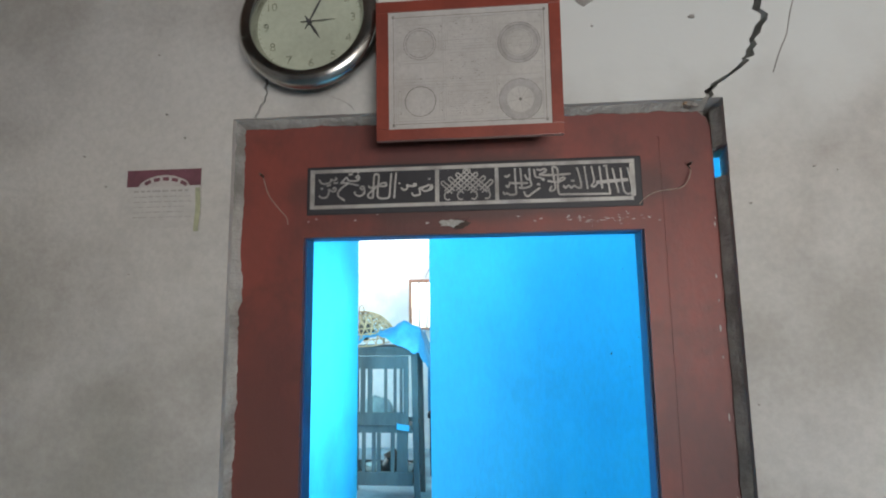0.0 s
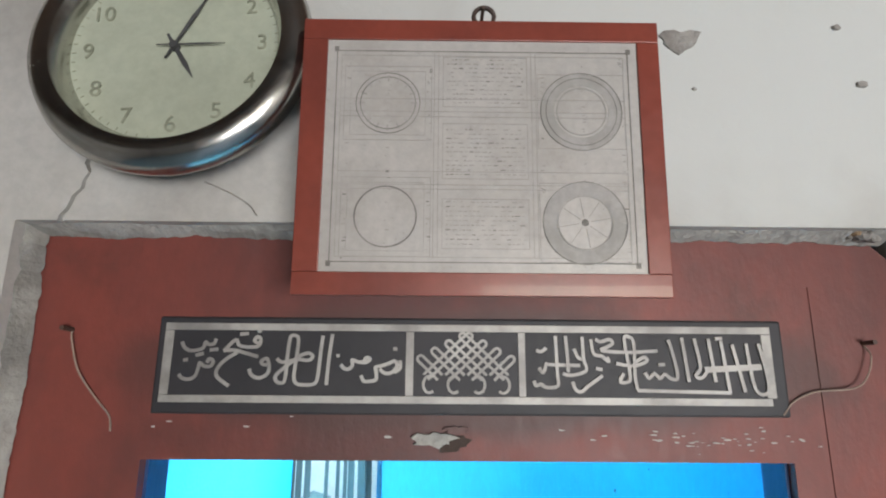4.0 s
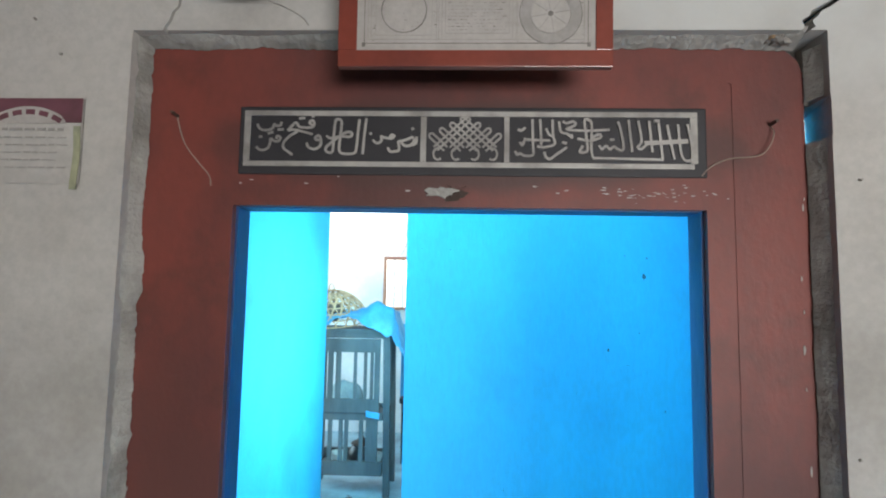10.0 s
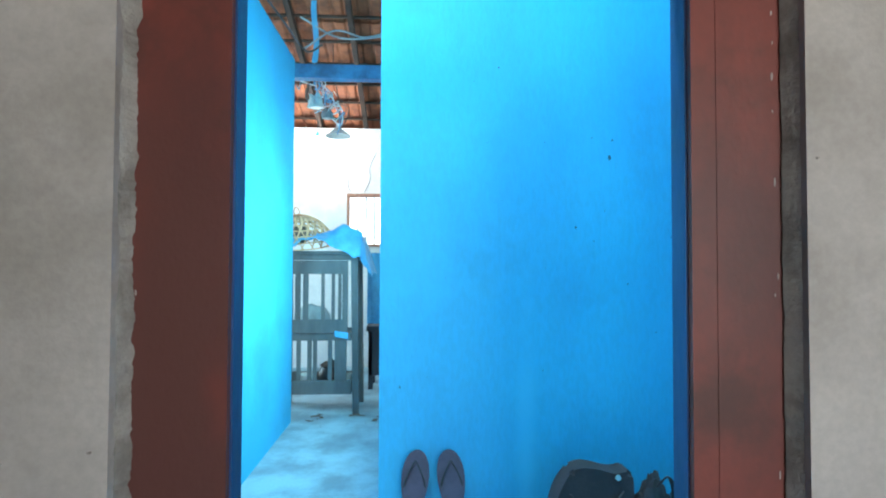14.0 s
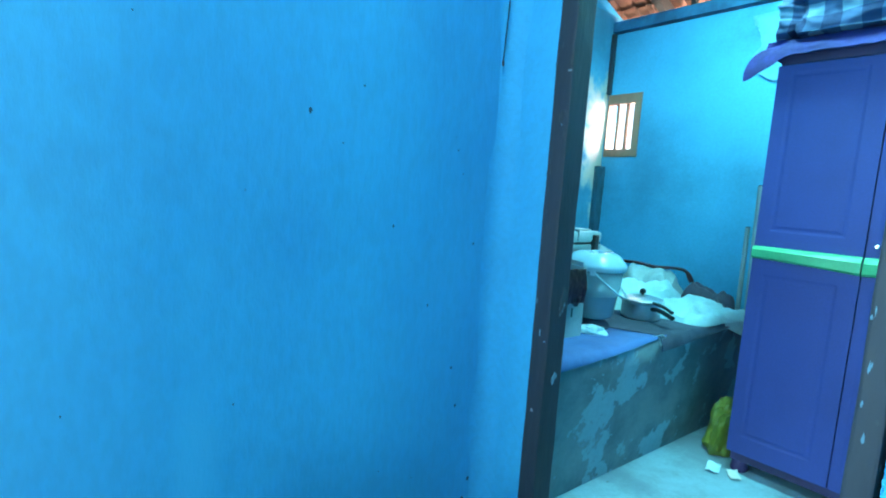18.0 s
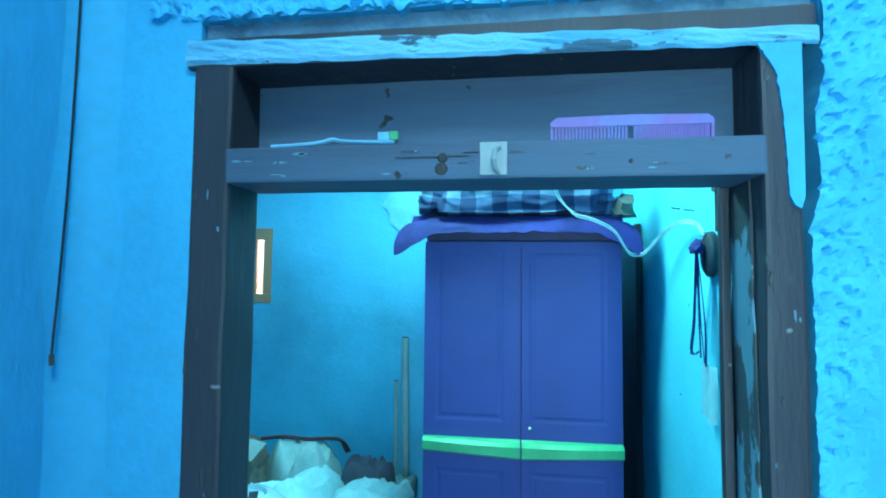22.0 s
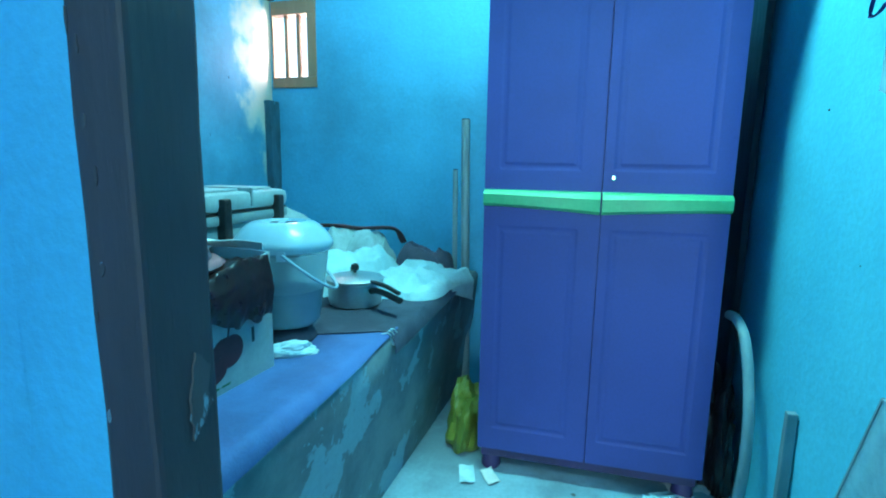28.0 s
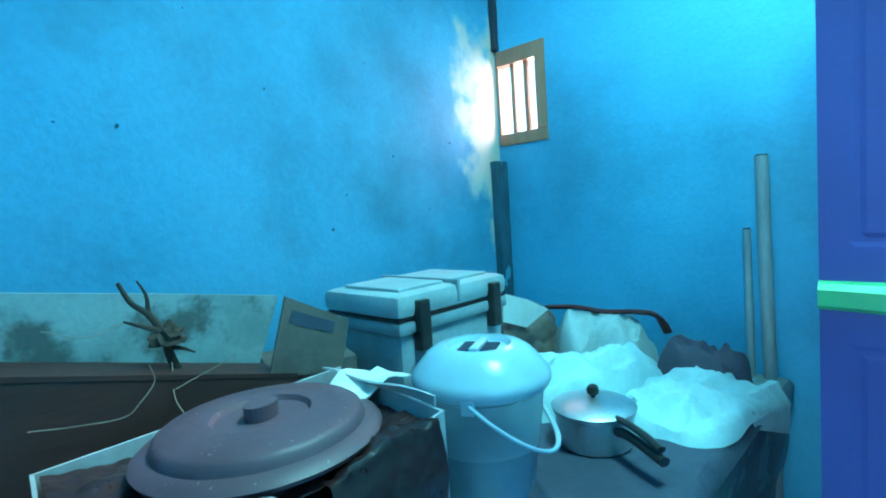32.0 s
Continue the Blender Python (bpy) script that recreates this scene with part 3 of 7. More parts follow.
def write(name, text, size, material, parent, m, label="", deep=0.0006):
    """Lettering in the built-in font, as a mesh."""
    cu = bpy.data.curves.new(name, "FONT")
    cu.body, cu.size, cu.extrude, cu.align_x, cu.align_y = text, size, deep, "CENTER", "CENTER"
    tmp = bpy.data.objects.new(name, cu)
    scene.collection.objects.link(tmp)
    bpy.context.view_layer.update()
    me = bpy.data.meshes.new_from_object(tmp.evaluated_get(bpy.context.evaluated_depsgraph_get()))
    bpy.data.objects.remove(tmp)
    me.materials.clear()
    me.materials.append(material)
    ob = new(name, me)
    ob.parent = parent
    ob.matrix_local = m
    if label:
        ob["label"] = label
    return ob


def ribbon(pts, w, y, deep=0.0015, bm=None, m=None):
    """A brush stroke of width w through (x, z) points, lying on the plane y."""
    bm = bm or bmesh.new()
    p = [Vector((a, 0, b)) for a, b in pts]
    left, right = [], []
    for i, q in enumerate(p):
        d = p[min(i + 1, len(p) - 1)] - p[max(i - 1, 0)]
        d = d.normalized() if d.length > 1e-9 else Vector((1, 0, 0))
        s = Vector((-d.z, 0, d.x)) * w / 2
        left.append(q + s)
        right.append(q - s)
    vs = []
    for k in (y, y - deep):
        rise = 0.0004 / len(p) if k < y else 0.0
        vs.append(([bm.verts.new((v.x, k - rise * i, v.z)) for i, v in enumerate(left)], [bm.verts.new((v.x, k - rise * i, v.z)) for i, v in enumerate(right)]))
    (a0, b0), (a1, b1) = vs
    for i in range(len(p) - 1):
        bm.faces.new((a1[i], a1[i + 1], b1[i + 1], b1[i]))
        bm.faces.new((a0[i], b0[i], b0[i + 1], a0[i + 1]))
        bm.faces.new((a0[i], a0[i + 1], a1[i + 1], a1[i]))
        bm.faces.new((b0[i], b1[i], b1[i + 1], b0[i + 1]))
    bm.faces.new((a0[0], a1[0], b1[0], b0[0]))
    bm.faces.new((a0[-1], b0[-1], b1[-1], a1[-1]))
    return bm


def arc(cx, cz, r, a0=0, a1=360, n=32):
    return [(cx + r * math.cos(radians(a0 + (a1 - a0) * i / n)), cz + r * math.sin(radians(a0 + (a1 - a0) * i / n))) for i in range(n + 1)]


# ---- the large structure ----
ground = drape(-60, 60, -60, 60, 40, 40, lambda u, v: (u, v, -0.32 + (0.0 if abs(u) < 8 and abs(v) < 10 else 0.15 * noise.noise(Vector((u * 0.1, v * 0.1, 0))))))
struct("ground", ground, EARTH, "bare reddish earth yard around the old house", "ground", True)
struct("plinth", boxes((-3.1, 4.0, -3.0, 6.9, -0.32, -0.10)), MORTAR, "grey mortar plinth under the old house", "plinth")
struct("floor", boxes((-2.9, 3.75, -2.75, 6.68, -0.10, 0.0)), FLOOR, "worn bluish grey cement floor with dirt stains", "floor")


def crack_patch(bm, y0, y1, x0, x1, z0, z1, line, w):
    """Fills a gap in a wall with two pieces that leave a jagged crack between them."""
    lo = [(x0, z0)] + [(u - w * (0.6 + 0.5 * noise.noise(Vector((u * 40, v * 40, 1)))) / 2, v) for u, v in line] + [(x0, z1)]
    hi = [(x1, z0)] + [(u + w * (0.6 + 0.5 * noise.noise(Vector((u * 40, v * 40, 9)))) / 2, v) for u, v in line] + [(x1, z1)]
    prism(lo, y0, y1, "y", bm)
    prism(hi[::-1], y0, y1, "y", bm)


def jag(pts, n, amount, seed):
    out = []
    for (a, b), (c, d) in zip(pts, pts[1:]):
        for k in range(n):
            t = k / n
            out.append((a + (c - a) * t + (amount * noise.noise(Vector((a * 31 + t * 5, b * 31, seed))) if k else 0), b + (d - b) * t))
    return out + [pts[-1]]


def wall_lift(u, z, rough, seed, side):
    """How far an uneven wall stands out at a place."""
    p = Vector((u * 2.3 + seed, z * 2.3, side * 7.7 + seed))
    return rough * (noise.noise(p) + 0.5 * noise.noise(p * 3.1))


# wall with the red door frame, 15 cm thick, grey on this side
front = slab("y", 1.138, 1.25, -2.6, 2.6, 0, 2.9, [(-0.60, 0.547, 0, 2.128), (0.46, 0.78, 2.128, 2.50), (-0.64, -0.44, 2.128, 2.33), (0.547, 0.66, 1.955, 2.02)], 0.004, 0.06, 1.0)
crack_patch(front, 1.138, 1.25, 0.46, 0.78, 2.128, 2.50, jag([(0.512, 2.128), (0.516, 2.145), (0.545, 2.168), (0.604, 2.213), (0.614, 2.225), (0.621, 2.262), (0.652, 2.309), (0.640, 2.350), (0.646, 2.42), (0.655, 2.50)], 3, 0.014, 3), 0.025)
crack_patch(front, 1.138, 1.25, -0.64, -0.44, 2.128, 2.33, jag([(-0.545, 2.128), (-0.535, 2.150), (-0.522, 2.180), (-0.517, 2.216), (-0.505, 2.26), (-0.495, 2.33)], 3, 0.010, 5), 0.010)
prism([(0.548, 1.138), (0.66, 1.138), (0.66, 1.25), (0.580, 1.25)], 1.955, 2.02, "z", front)
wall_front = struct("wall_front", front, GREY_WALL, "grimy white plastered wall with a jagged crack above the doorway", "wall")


# blue limewash on the passage side of the same wall
struct("wall_front_inside", slab("y", 1.252, 1.262, -1.10, 1.295, 0, 2.9, [(-0.60, 0.70, 0, 2.128)], 0.003, 0.1, 8.0), BLUE, "blue limewashed passage side of the door wall", "wall")
for name, args in {
    "wall_front_room_left": ("x", -2.75, -2.6, -2.75, 1.25, 0, 2.556, []),
    "wall_front_room_right": ("x", 2.6, 2.75, -2.75, 1.25, 0, 2.556, []),
    "wall_front_room_back": ("y", -2.75, -2.6, -2.6, 2.6, 0, 2.556, [(0.3, 2.0, 0.9, 2.2)]),
}.items():
    struct(name, slab(*args, 0.004, 0.15, 2.0), GREY_WALL, "plain grimy white plastered wall of the front room", "wall")

# the opening is invented and out of view, for the side beam
struct("wall_passage_left", slab("x", -1.26, -1.11, 1.25, 4.41, 0, 2.9, [(1.85, 2.20, 0.6, 2.1)], 0.012, 0.07, 3.0), BLUE, "bright blue limewashed passage wall with an added unseen opening for a side lamp", "wall", True)
struct("wall_passage_facing", slab("y", 2.68, 2.86, -0.29, 1.30, 0, 2.9, [], 0.007, 0.06, 4.0), BLUE_FACING, "blue limewashed wall facing the doorway, smudged and specked", "wall", True)
struct("wall_end", slab("x", 1.30, 1.375, 1.25, 3.96, 0, 2.9, [(1.664, 2.50, 0, 2.162)], 0.006, 0.05, 5.0, 0.006), BLUE, "blue wall with broken plaster round the inner door frame", "wall")
struct("wall_store_right", slab("y", 1.29, 1.44, 1.375, 3.73, 0, 2.66, [], 0.010, 0.07, 6.0), BLUE_LIT, "blue limewashed wall beside the cupboard, brightened in its colour", "wall", True)
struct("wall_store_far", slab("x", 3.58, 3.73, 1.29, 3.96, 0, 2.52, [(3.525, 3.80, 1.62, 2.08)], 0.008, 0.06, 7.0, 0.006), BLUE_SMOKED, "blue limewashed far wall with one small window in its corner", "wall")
struct("wall_store_left", slab("y", 3.81, 3.96, 1.375, 3.73, 0, 2.66, [], 0.012, 0.06, 9.0), BLUE_WORN_GLOW, "blue limewashed wall above the masonry platform, worn plaster and window glow tinted pale", "wall", True)
# hidden opening, cut only for the lamp facing the left passage wall
struct("wall_behind_passage", slab("x", -0.29, -0.14, 2.86, 4.41, 0, 2.9, [(3.05, 4.15, 0.55, 2.2)], 0.004, 0.15, 10.0), BLUE, "blue limewashed passage wall with an added unseen opening for a fill lamp", "wall")
struct("wall_kitchen_near_left", slab("y", 4.26, 4.41, -2.7, -1.26, 0, 2.9, [], 0.004, 0.15, 11.0), WHITE_WALL, "plain whitewashed kitchen wall", "wall")
struct("wall_kitchen_near_right", slab("y", 4.41, 4.55, -0.29, 0.6, 0, 2.9, [], 0.004, 0.15, 12.0), WHITE_WALL, "plain whitewashed kitchen wall", "wall")
# doorway put in unseen, as the place of the kitchen fill lamp
struct("wall_kitchen_left", slab("x", -2.85, -2.7, 4.26, 6.65, 0, 2.9, [(4.8, 5.8, 0, 2.05)], 0.004, 0.15, 13.0), WHITE_WALL, "whitewashed kitchen wall with an added unseen back doorway", "wall")
struct("wall_kitchen_right", slab("x", 0.6, 0.75, 4.41, 6.65, 0, 2.9, [], 0.004, 0.15, 14.0), WHITE_WALL, "plain whitewashed kitchen wall", "wall")
struct("wall_kitchen_far", slab("y", 6.5, 6.65, -2.7, 0.6, 0, 2.9, [(-0.97, -0.35, 1.46, 2.10)], 0.006, 0.08, 15.0), WHITE_WALL, "whitewashed kitchen wall with a barred window and a crack", "wall")


cove = [(1.301, 2.681)] + [(1.301 - 0.07 * (1 - math.sin(a)), 2.681 - 0.07 * (1 - math.cos(a))) for a in np.linspace(0, math.pi / 2, 8)]
struct("wall_corner_fillet", prism(cove, 0, 2.9, "z"), BLUE, "rounded blue plaster in the passage corner", "wall corner", True)


def roof_z(x):
    return 2.75 + (3.58 - x) * 0.36


RIDGE = -0.2
# gable walls that close the roof over the rooms
struct("gable_front", prism([(-2.6, 2.9), (3.7, 2.66), (RIDGE, roof_z(RIDGE) - 0.10), (-2.6, 3.15)], 1.12, 1.24, "y"), GREY_WALL, "plain plastered gable above the door wall", "wall")
struct("gable_store", prism([(1.42, 2.66), (3.73, 2.66), (1.42, roof_z(1.42) - 0.08)], 3.83, 3.95, "y"), BLUE, "blue limewashed gable of the store room", "wall")
struct("gable_back", prism([(-0.1, 2.9), (1.42, 2.9), (1.42, roof_z(1.42) - 0.12), (RIDGE + 0.1, roof_z(RIDGE) - 0.16)], 4.42, 4.52, "y"), BLUE, "plain blue limewashed gable", "wall")
struct("wall_back_side", slab("x", 1.30, 1.42, 3.96, 4.55, 0, 3.4, [], 0.002, 0.2, 16.0), BLUE, "plain blue limewashed wall", "wall")


def tile_roof(name, origin, along, down, nu, nv, w, h, label, gaps=()):
    """Curved clay tiles in overlapping rows, laid from the eave corner upwards."""
    bm = bmesh.new()
    o, a, d = Vector(origin), Vector(along).normalized(), Vector(down).normalized()
    up = d.cross(a).normalized()
    if up.z < 0:
        up = -up
    rng = random.Random(5)
    prof = [(0.0, 0.012), (0.12, 0.0), (0.42, 0.0), (0.52, 0.020), (0.62, 0.0), (0.90, 0.0), (1.03, 0.022)]
    for j in range(nv):
        for i in range(nu):
            if (i, j) in gaps:
                continue
            base = o + a * (i * w) + d * (-j * h) + up * rng.uniform(-0.004, 0.004) + d * rng.uniform(-0.008, 0.008)
            rows = []
            for v, lift in ((0.06, 0.026), (-h, 0.0)):
                for t in (0.0, 0.012):
                    rows.append([bm.verts.new(base + a * (u * w) + d * v + up * (q + lift + t)) for u, q in prof])
            lo0, lo1, hi0, hi1 = rows
            for k in range(len(prof) - 1):
                bm.faces.new((lo0[k], lo0[k + 1], hi0[k + 1], hi0[k]))
                bm.faces.new((lo1[k], hi1[k], hi1[k + 1], lo1[k + 1]))
                bm.faces.new((lo0[k], lo1[k], lo1[k + 1], lo0[k + 1]))
    return tagged(part(name, bm, TILE), label, "roof tiles", "", "stuff")


def rods(name, rows, material, label, category, group):
    for a, b, w, h in rows:
        a, b = Vector(a), Vector(b)
        bm = bmesh.new()
        d = (b - a)
        turn = d.to_track_quat("X", "Z").to_matrix().to_4x4()
        box(bm, 0, d.length, -w / 2, w / 2, -h / 2, h / 2, 0.004)
        ob = part(name, bm, material)
        ob.matrix_world = Matrix.Translation(a) @ turn
        tagged(ob, label, category, group, "structure")


slope = Vector((1, 0, -0.36)).normalized()
tile_roof("roof_tiles_east", (4.28, 0.95, roof_z(4.28) + 0.06), (0, 1, 0), slope, 16, 17, 0.235, 0.282, "overlapping terracotta roof tiles over the store room", {(5, 7), (5, 6), (7, 5), (7, 6)})
slope_w = Vector((-1, 0, -0.36)).normalized()
tile_roof("roof_tiles_west", (-3.05, 4.72, roof_z(RIDGE) - 0.36 * (3.05 + RIDGE) + 0.06), (0, -1, 0), slope_w, 16, 11, 0.235, 0.282, "overlapping terracotta roof tiles over the passage", {(13, 9), (13, 8)})
slope_k = Vector((0, 1, -0.40)).normalized()
tile_roof("roof_tiles_kitchen", (0.95, 7.02, 2.98 - 0.40 * 0.52 + 0.06), (-1, 0, 0), slope_k, 17, 10, 0.235, 0.285, "overlapping terracotta tiles over the kitchen")
slope_f = Vector((0, -1, -0.22)).normalized()
tile_roof("roof_tiles_front", (-2.95, -3.0, 2.62), (1, 0, 0), slope_f, 25, 15, 0.235, 0.285, "overlapping terracotta tiles over the front room")

rows = [((4.2, y, roof_z(4.2) - 0.03), (RIDGE, y, roof_z(RIDGE) - 0.03), 0.055, 0.085) for y in (1.583, 2.232, 2.858, 3.49, 4.12)]
rods("rafter", rows, RAFTER, "sooty dark wooden rafter under the tiles", "rafter", "rafters of the store room roof")
rods("rafter", [((-2.95, y, roof_z(RIDGE) - 0.36 * (2.95 + RIDGE) - 0.03), (RIDGE, y, roof_z(RIDGE) - 0.03), 0.055, 0.085) for y in (1.5, 2.2, 2.9, 3.6, 4.3)], RAFTER, "sooty dark wooden rafter under the tiles", "rafter", "rafters over the passage")
rods("rafter", [((x, 6.95, 2.98 - 0.4 * 0.45 - 0.03), (x, 4.3, 2.98 + 0.4 * 2.2 - 0.03), 0.05, 0.08) for x in (-2.4, -1.85, -1.3, -0.75, -0.2, 0.35)], RAFTER, "sooty dark wooden rafter under the tiles", "rafter", "rafters over the kitchen")
rods("batten", [((x, 0.98, roof_z(x) + 0.032), (x, 4.7, roof_z(x) + 0.032), 0.035, 0.02) for x in np.arange(0.2, 4.2, 0.28)], RAFTER, "thin sooty roof batten carrying the tiles", "batten", "battens of the store room roof")
rods("batten", [((-2.8, y, 2.98 + 0.4 * (6.5 - y) + 0.03), (0.8, y, 2.98 + 0.4 * (6.5 - y) + 0.03), 0.035, 0.02) for y in np.arange(4.5, 6.9, 0.285)], RAFTER, "thin sooty roof batten carrying the tiles", "batten", "battens of the kitchen roof")
rods("ridge_beam", [((RIDGE, 0.98, roof_z(RIDGE) - 0.12), (RIDGE, 4.7, roof_z(RIDGE) - 0.12), 0.08, 0.14)], RAFTER, "sooty ridge beam of the tiled roof", "beam", "")
rods("purlin", [((3.16, 1.45, 2.835), (3.16, 3.8, 2.835), 0.10, 0.06)], RAFTER, "dark plank under the rafters of the store room", "beam", "")
rods("wall_plate", [((3.60, 1.30, 2.575), (3.60, 3.95, 2.575), 0.07, 0.075)], BLUEWOOD, "blue painted wooden wall plate with a slit of daylight below", "beam", "")
rods("packing_block", [((3.60, y - 0.016, 2.640), (3.60, y + 0.016, 2.640), 0.05, 0.055) for y in (1.938, 2.584, 3.237)], RAFTER, "small dark block on the wall plate", "block", "blocks on the wall plate")
rods("tie_beam", [((-1.26, 4.52, 2.84), (0.6, 4.52, 2.84), 0.09, 0.115)], BLUEWOOD, "blue painted tie beam between passage and kitchen", "beam", "")

# plank ceiling of the front room
ceil = bmesh.new()
for k in range(24):
    box(ceil, -2.6 + k * 0.217, -2.6 + k * 0.217 + 0.212, -2.6, 1.138, 2.556, 2.581, 0.003)
for y in (-1.9, -1.1, -0.3, 0.4):
    box(ceil, -2.6, 2.6, y, y + 0.08, 2.456, 2.556, 0.006)
struct("ceiling", ceil, CEILWOOD, "old brown plank ceiling on wooden joists", "ceiling")


# bare strip of brown plaster under the ceiling, with runs of dirty water
strip = [(-2.59, 2.5555)]
for k in range(1200):
    x = -2.59 + 5.18 * k / 1199
    z = 2.497 + 0.012 * noise.noise(Vector((x * 5, 2, 1))) + 0.008 * noise.noise(Vector((x * 23, 5, 1)))
    for at, wide, fall in ((-0.118, 0.008, 0.022), (-0.078, 0.009, 0.040)):
        z -= fall * math.exp(-((x - at) / wide) ** 4)
    strip.append((x, z))
struct("bare_plaster_strip", prism(strip[::-1] + [(2.59, 2.5555)], 1.1290, 1.1405, "y"), BARE, "bare brown plaster strip under the ceiling with dirty runs", "plaster")

# glass tiles added above the store and passage lamps; none is seen
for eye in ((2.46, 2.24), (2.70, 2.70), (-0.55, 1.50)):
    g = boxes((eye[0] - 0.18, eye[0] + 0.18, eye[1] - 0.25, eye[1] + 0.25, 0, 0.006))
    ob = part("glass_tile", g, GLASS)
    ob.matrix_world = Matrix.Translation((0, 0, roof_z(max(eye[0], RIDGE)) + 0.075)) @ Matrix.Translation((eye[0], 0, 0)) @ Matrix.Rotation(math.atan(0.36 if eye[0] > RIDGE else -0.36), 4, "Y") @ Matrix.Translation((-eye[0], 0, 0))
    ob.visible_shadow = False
    tagged(ob, "added glass roof tile over a lamp, set among the terracotta tiles", "glass tile", "", "structure")


# ---- front room: the red door frame and what hangs round it ----
frame_1 = thing("door_frame", "dull red painted wooden door frame, chipped and grimy, with dark blue reveals", "door frame", kind="structure")
part("post", boxes((-0.597, -0.485, 1.1850, 1.25, 0, 2.058), bevel=0.0), RED, frame_1)
part("post", boxes((0.4170, 0.536, 1.1850, 1.25, 0, 2.058), bevel=0.0), RED, frame_1)
head = [(-0.597, 2.058), (0.536, 2.058), (0.536, 2.075), (0.528, 2.098), (0.508, 2.116), (0.47, 2.126), (-0.585, 2.126), (-0.597, 2.112)]
part("head", prism(head, 1.1850, 1.25, "y"), RED, frame_1, "head board with a worn rounded corner")
part("inner_post", boxes((-0.485, -0.435, 1.1850, 1.25, 0, 1.839), bevel=0.0), RED, frame_1)
part("inner_post", boxes((0.371, 0.4095, 1.1850, 1.25, 0, 1.839), bevel=0.0), RED, frame_1)
part("groove", boxes((0.4095, 0.4170, 1.1864, 1.25, 0, 2.058)), RED, frame_1, "shallow groove in the post")
part("lintel", boxes((-0.485, 0.4095, 1.1850, 1.25, 1.839, 2.058), bevel=0.0), RED, frame_1)
part("reveal", boxes((-0.435, -0.431, 1.199, 1.249, 0, 1.838)), NAVY, frame_1, "dark blue painted inner face")
part("reveal", boxes((0.367, 0.371, 1.199, 1.249, 0, 1.838)), NAVY, frame_1, "dark blue painted inner face")
part("reveal", boxes((-0.435, 0.371, 1.199, 1.249, 1.8375, 1.8415)), NAVY, frame_1, "dark blue painted inner face")
def scar(x, z, w, h, material, label, seed, deep=0.003):
    pts = [(x + w * (0.75 + 0.5 * noise.noise(Vector((2 * math.cos(a), 2 * math.sin(a), seed)))) * math.cos(a), z + h * (0.75 + 0.5 * noise.noise(Vector((2 * math.cos(a), 2 * math.sin(a), seed + 5)))) * math.sin(a)) for a in np.linspace(0, 2 * math.pi, 28, False)]
    part("scar", prism(pts, 1.1852 - deep, 1.187, "y"), material, frame_1, label)
scar(-0.076, 1.865, 0.034, 0.011, EDGE, "pale broken stub where a peg was torn off", 2.0, 0.006)
scar(-0.054, 1.861, 0.030, 0.015, RAFTER, "dark hole of a torn peg", 6.0, 0.002)
scar(-0.048, 1.876, 0.020, 0.006, RED, "splintered edge of a torn peg", 9.0, 0.005)
rng = random.Random(11)
flakes = bmesh.new()
for k in range(54):
    x, z = rng.gauss(0.30, 0.06), rng.gauss(1.866, 0.007)
    if k > 45:
        x, z = rng.uniform(-0.48, 0.4), rng.uniform(1.85, 1.90)
    s = rng.uniform(0.0008, 0.0032)
    if x < 0.41:
        prism([(x + 1.7 * s * rng.uniform(0.4, 1.4) * math.cos(a), z + 0.6 * s * rng.uniform(0.4, 1) * math.sin(a)) for a in (0, 1.1, 2.2, 3.3, 4.4, 5.4)], 1.1842, 1.1865, "y", flakes)
for k in range(26):
    side = rng.choice((-1, 1))
    x, z = (-0.594 + rng.uniform(0, 0.008) if side < 0 else 0.53 - rng.uniform(0, 0.01)), rng.uniform(0.3, 2.05)
    s = rng.uniform(0.001, 0.0032)
    prism([(x + s * rng.uniform(0.4, 1.0) * math.cos(a), z + 4 * s * rng.uniform(0.5, 1) * math.sin(a)) for a in (0, 1.1, 2.2, 3.3, 4.4, 5.4)], 1.1838, 1.186, "y", flakes)
part("paint_chips", flakes, GREY_WALL, frame_1, "pale spots where the red paint has flaked off")["kind"] = "stuff"

# filler that keeps passage light from leaking past the frame
struct("side_fill", boxes((0.5362, 0.5480, 1.190, 1.249, 0.0, 1.953), (0.5362, 0.5480, 1.190, 1.249, 2.022, 2.0575)), EDGE, "plaster-coloured filler in the gap beside the door frame, added against a light leak", "mortar")
struct("corner_fill", boxes((0.465, 0.5465, 1.215, 1.247, 2.058, 2.1275)), MORTAR, "dark crumbled mortar in the corner of the door wall", "mortar")
# plaster lip that runs down to the frame
def ragged(u, seed, big=0.006, fine=0.004):
    return big * noise.noise(Vector((u * 9, seed, 1))) + fine * noise.noise(Vector((u * 37, seed, 4))) + 0.6 * fine * noise.noise(Vector((u * 110, seed, 8)))
def lip(u, v):
    w = ragged(u, 3.0) * v + 0.8 * ragged(u, 9.0) * (1 - v)
    rough = 0.0035 * noise.turbulence(Vector((u * 45, v * 2.2, 4)), 3, True) * (0.3 + v * (1 - v) * 3)
    return (u, 1.1425 + 0.0405 * v ** 1.2 - rough * min(1, 4 * v), 2.1370 - 0.020 * v ** 0.8 + w)
struct("mortar_joint", drape(-0.606, 0.520, 0.0, 1.0, 260, 9, lip, 0.003), EDGE, "uneven plaster lip along the top of the door frame", "mortar")
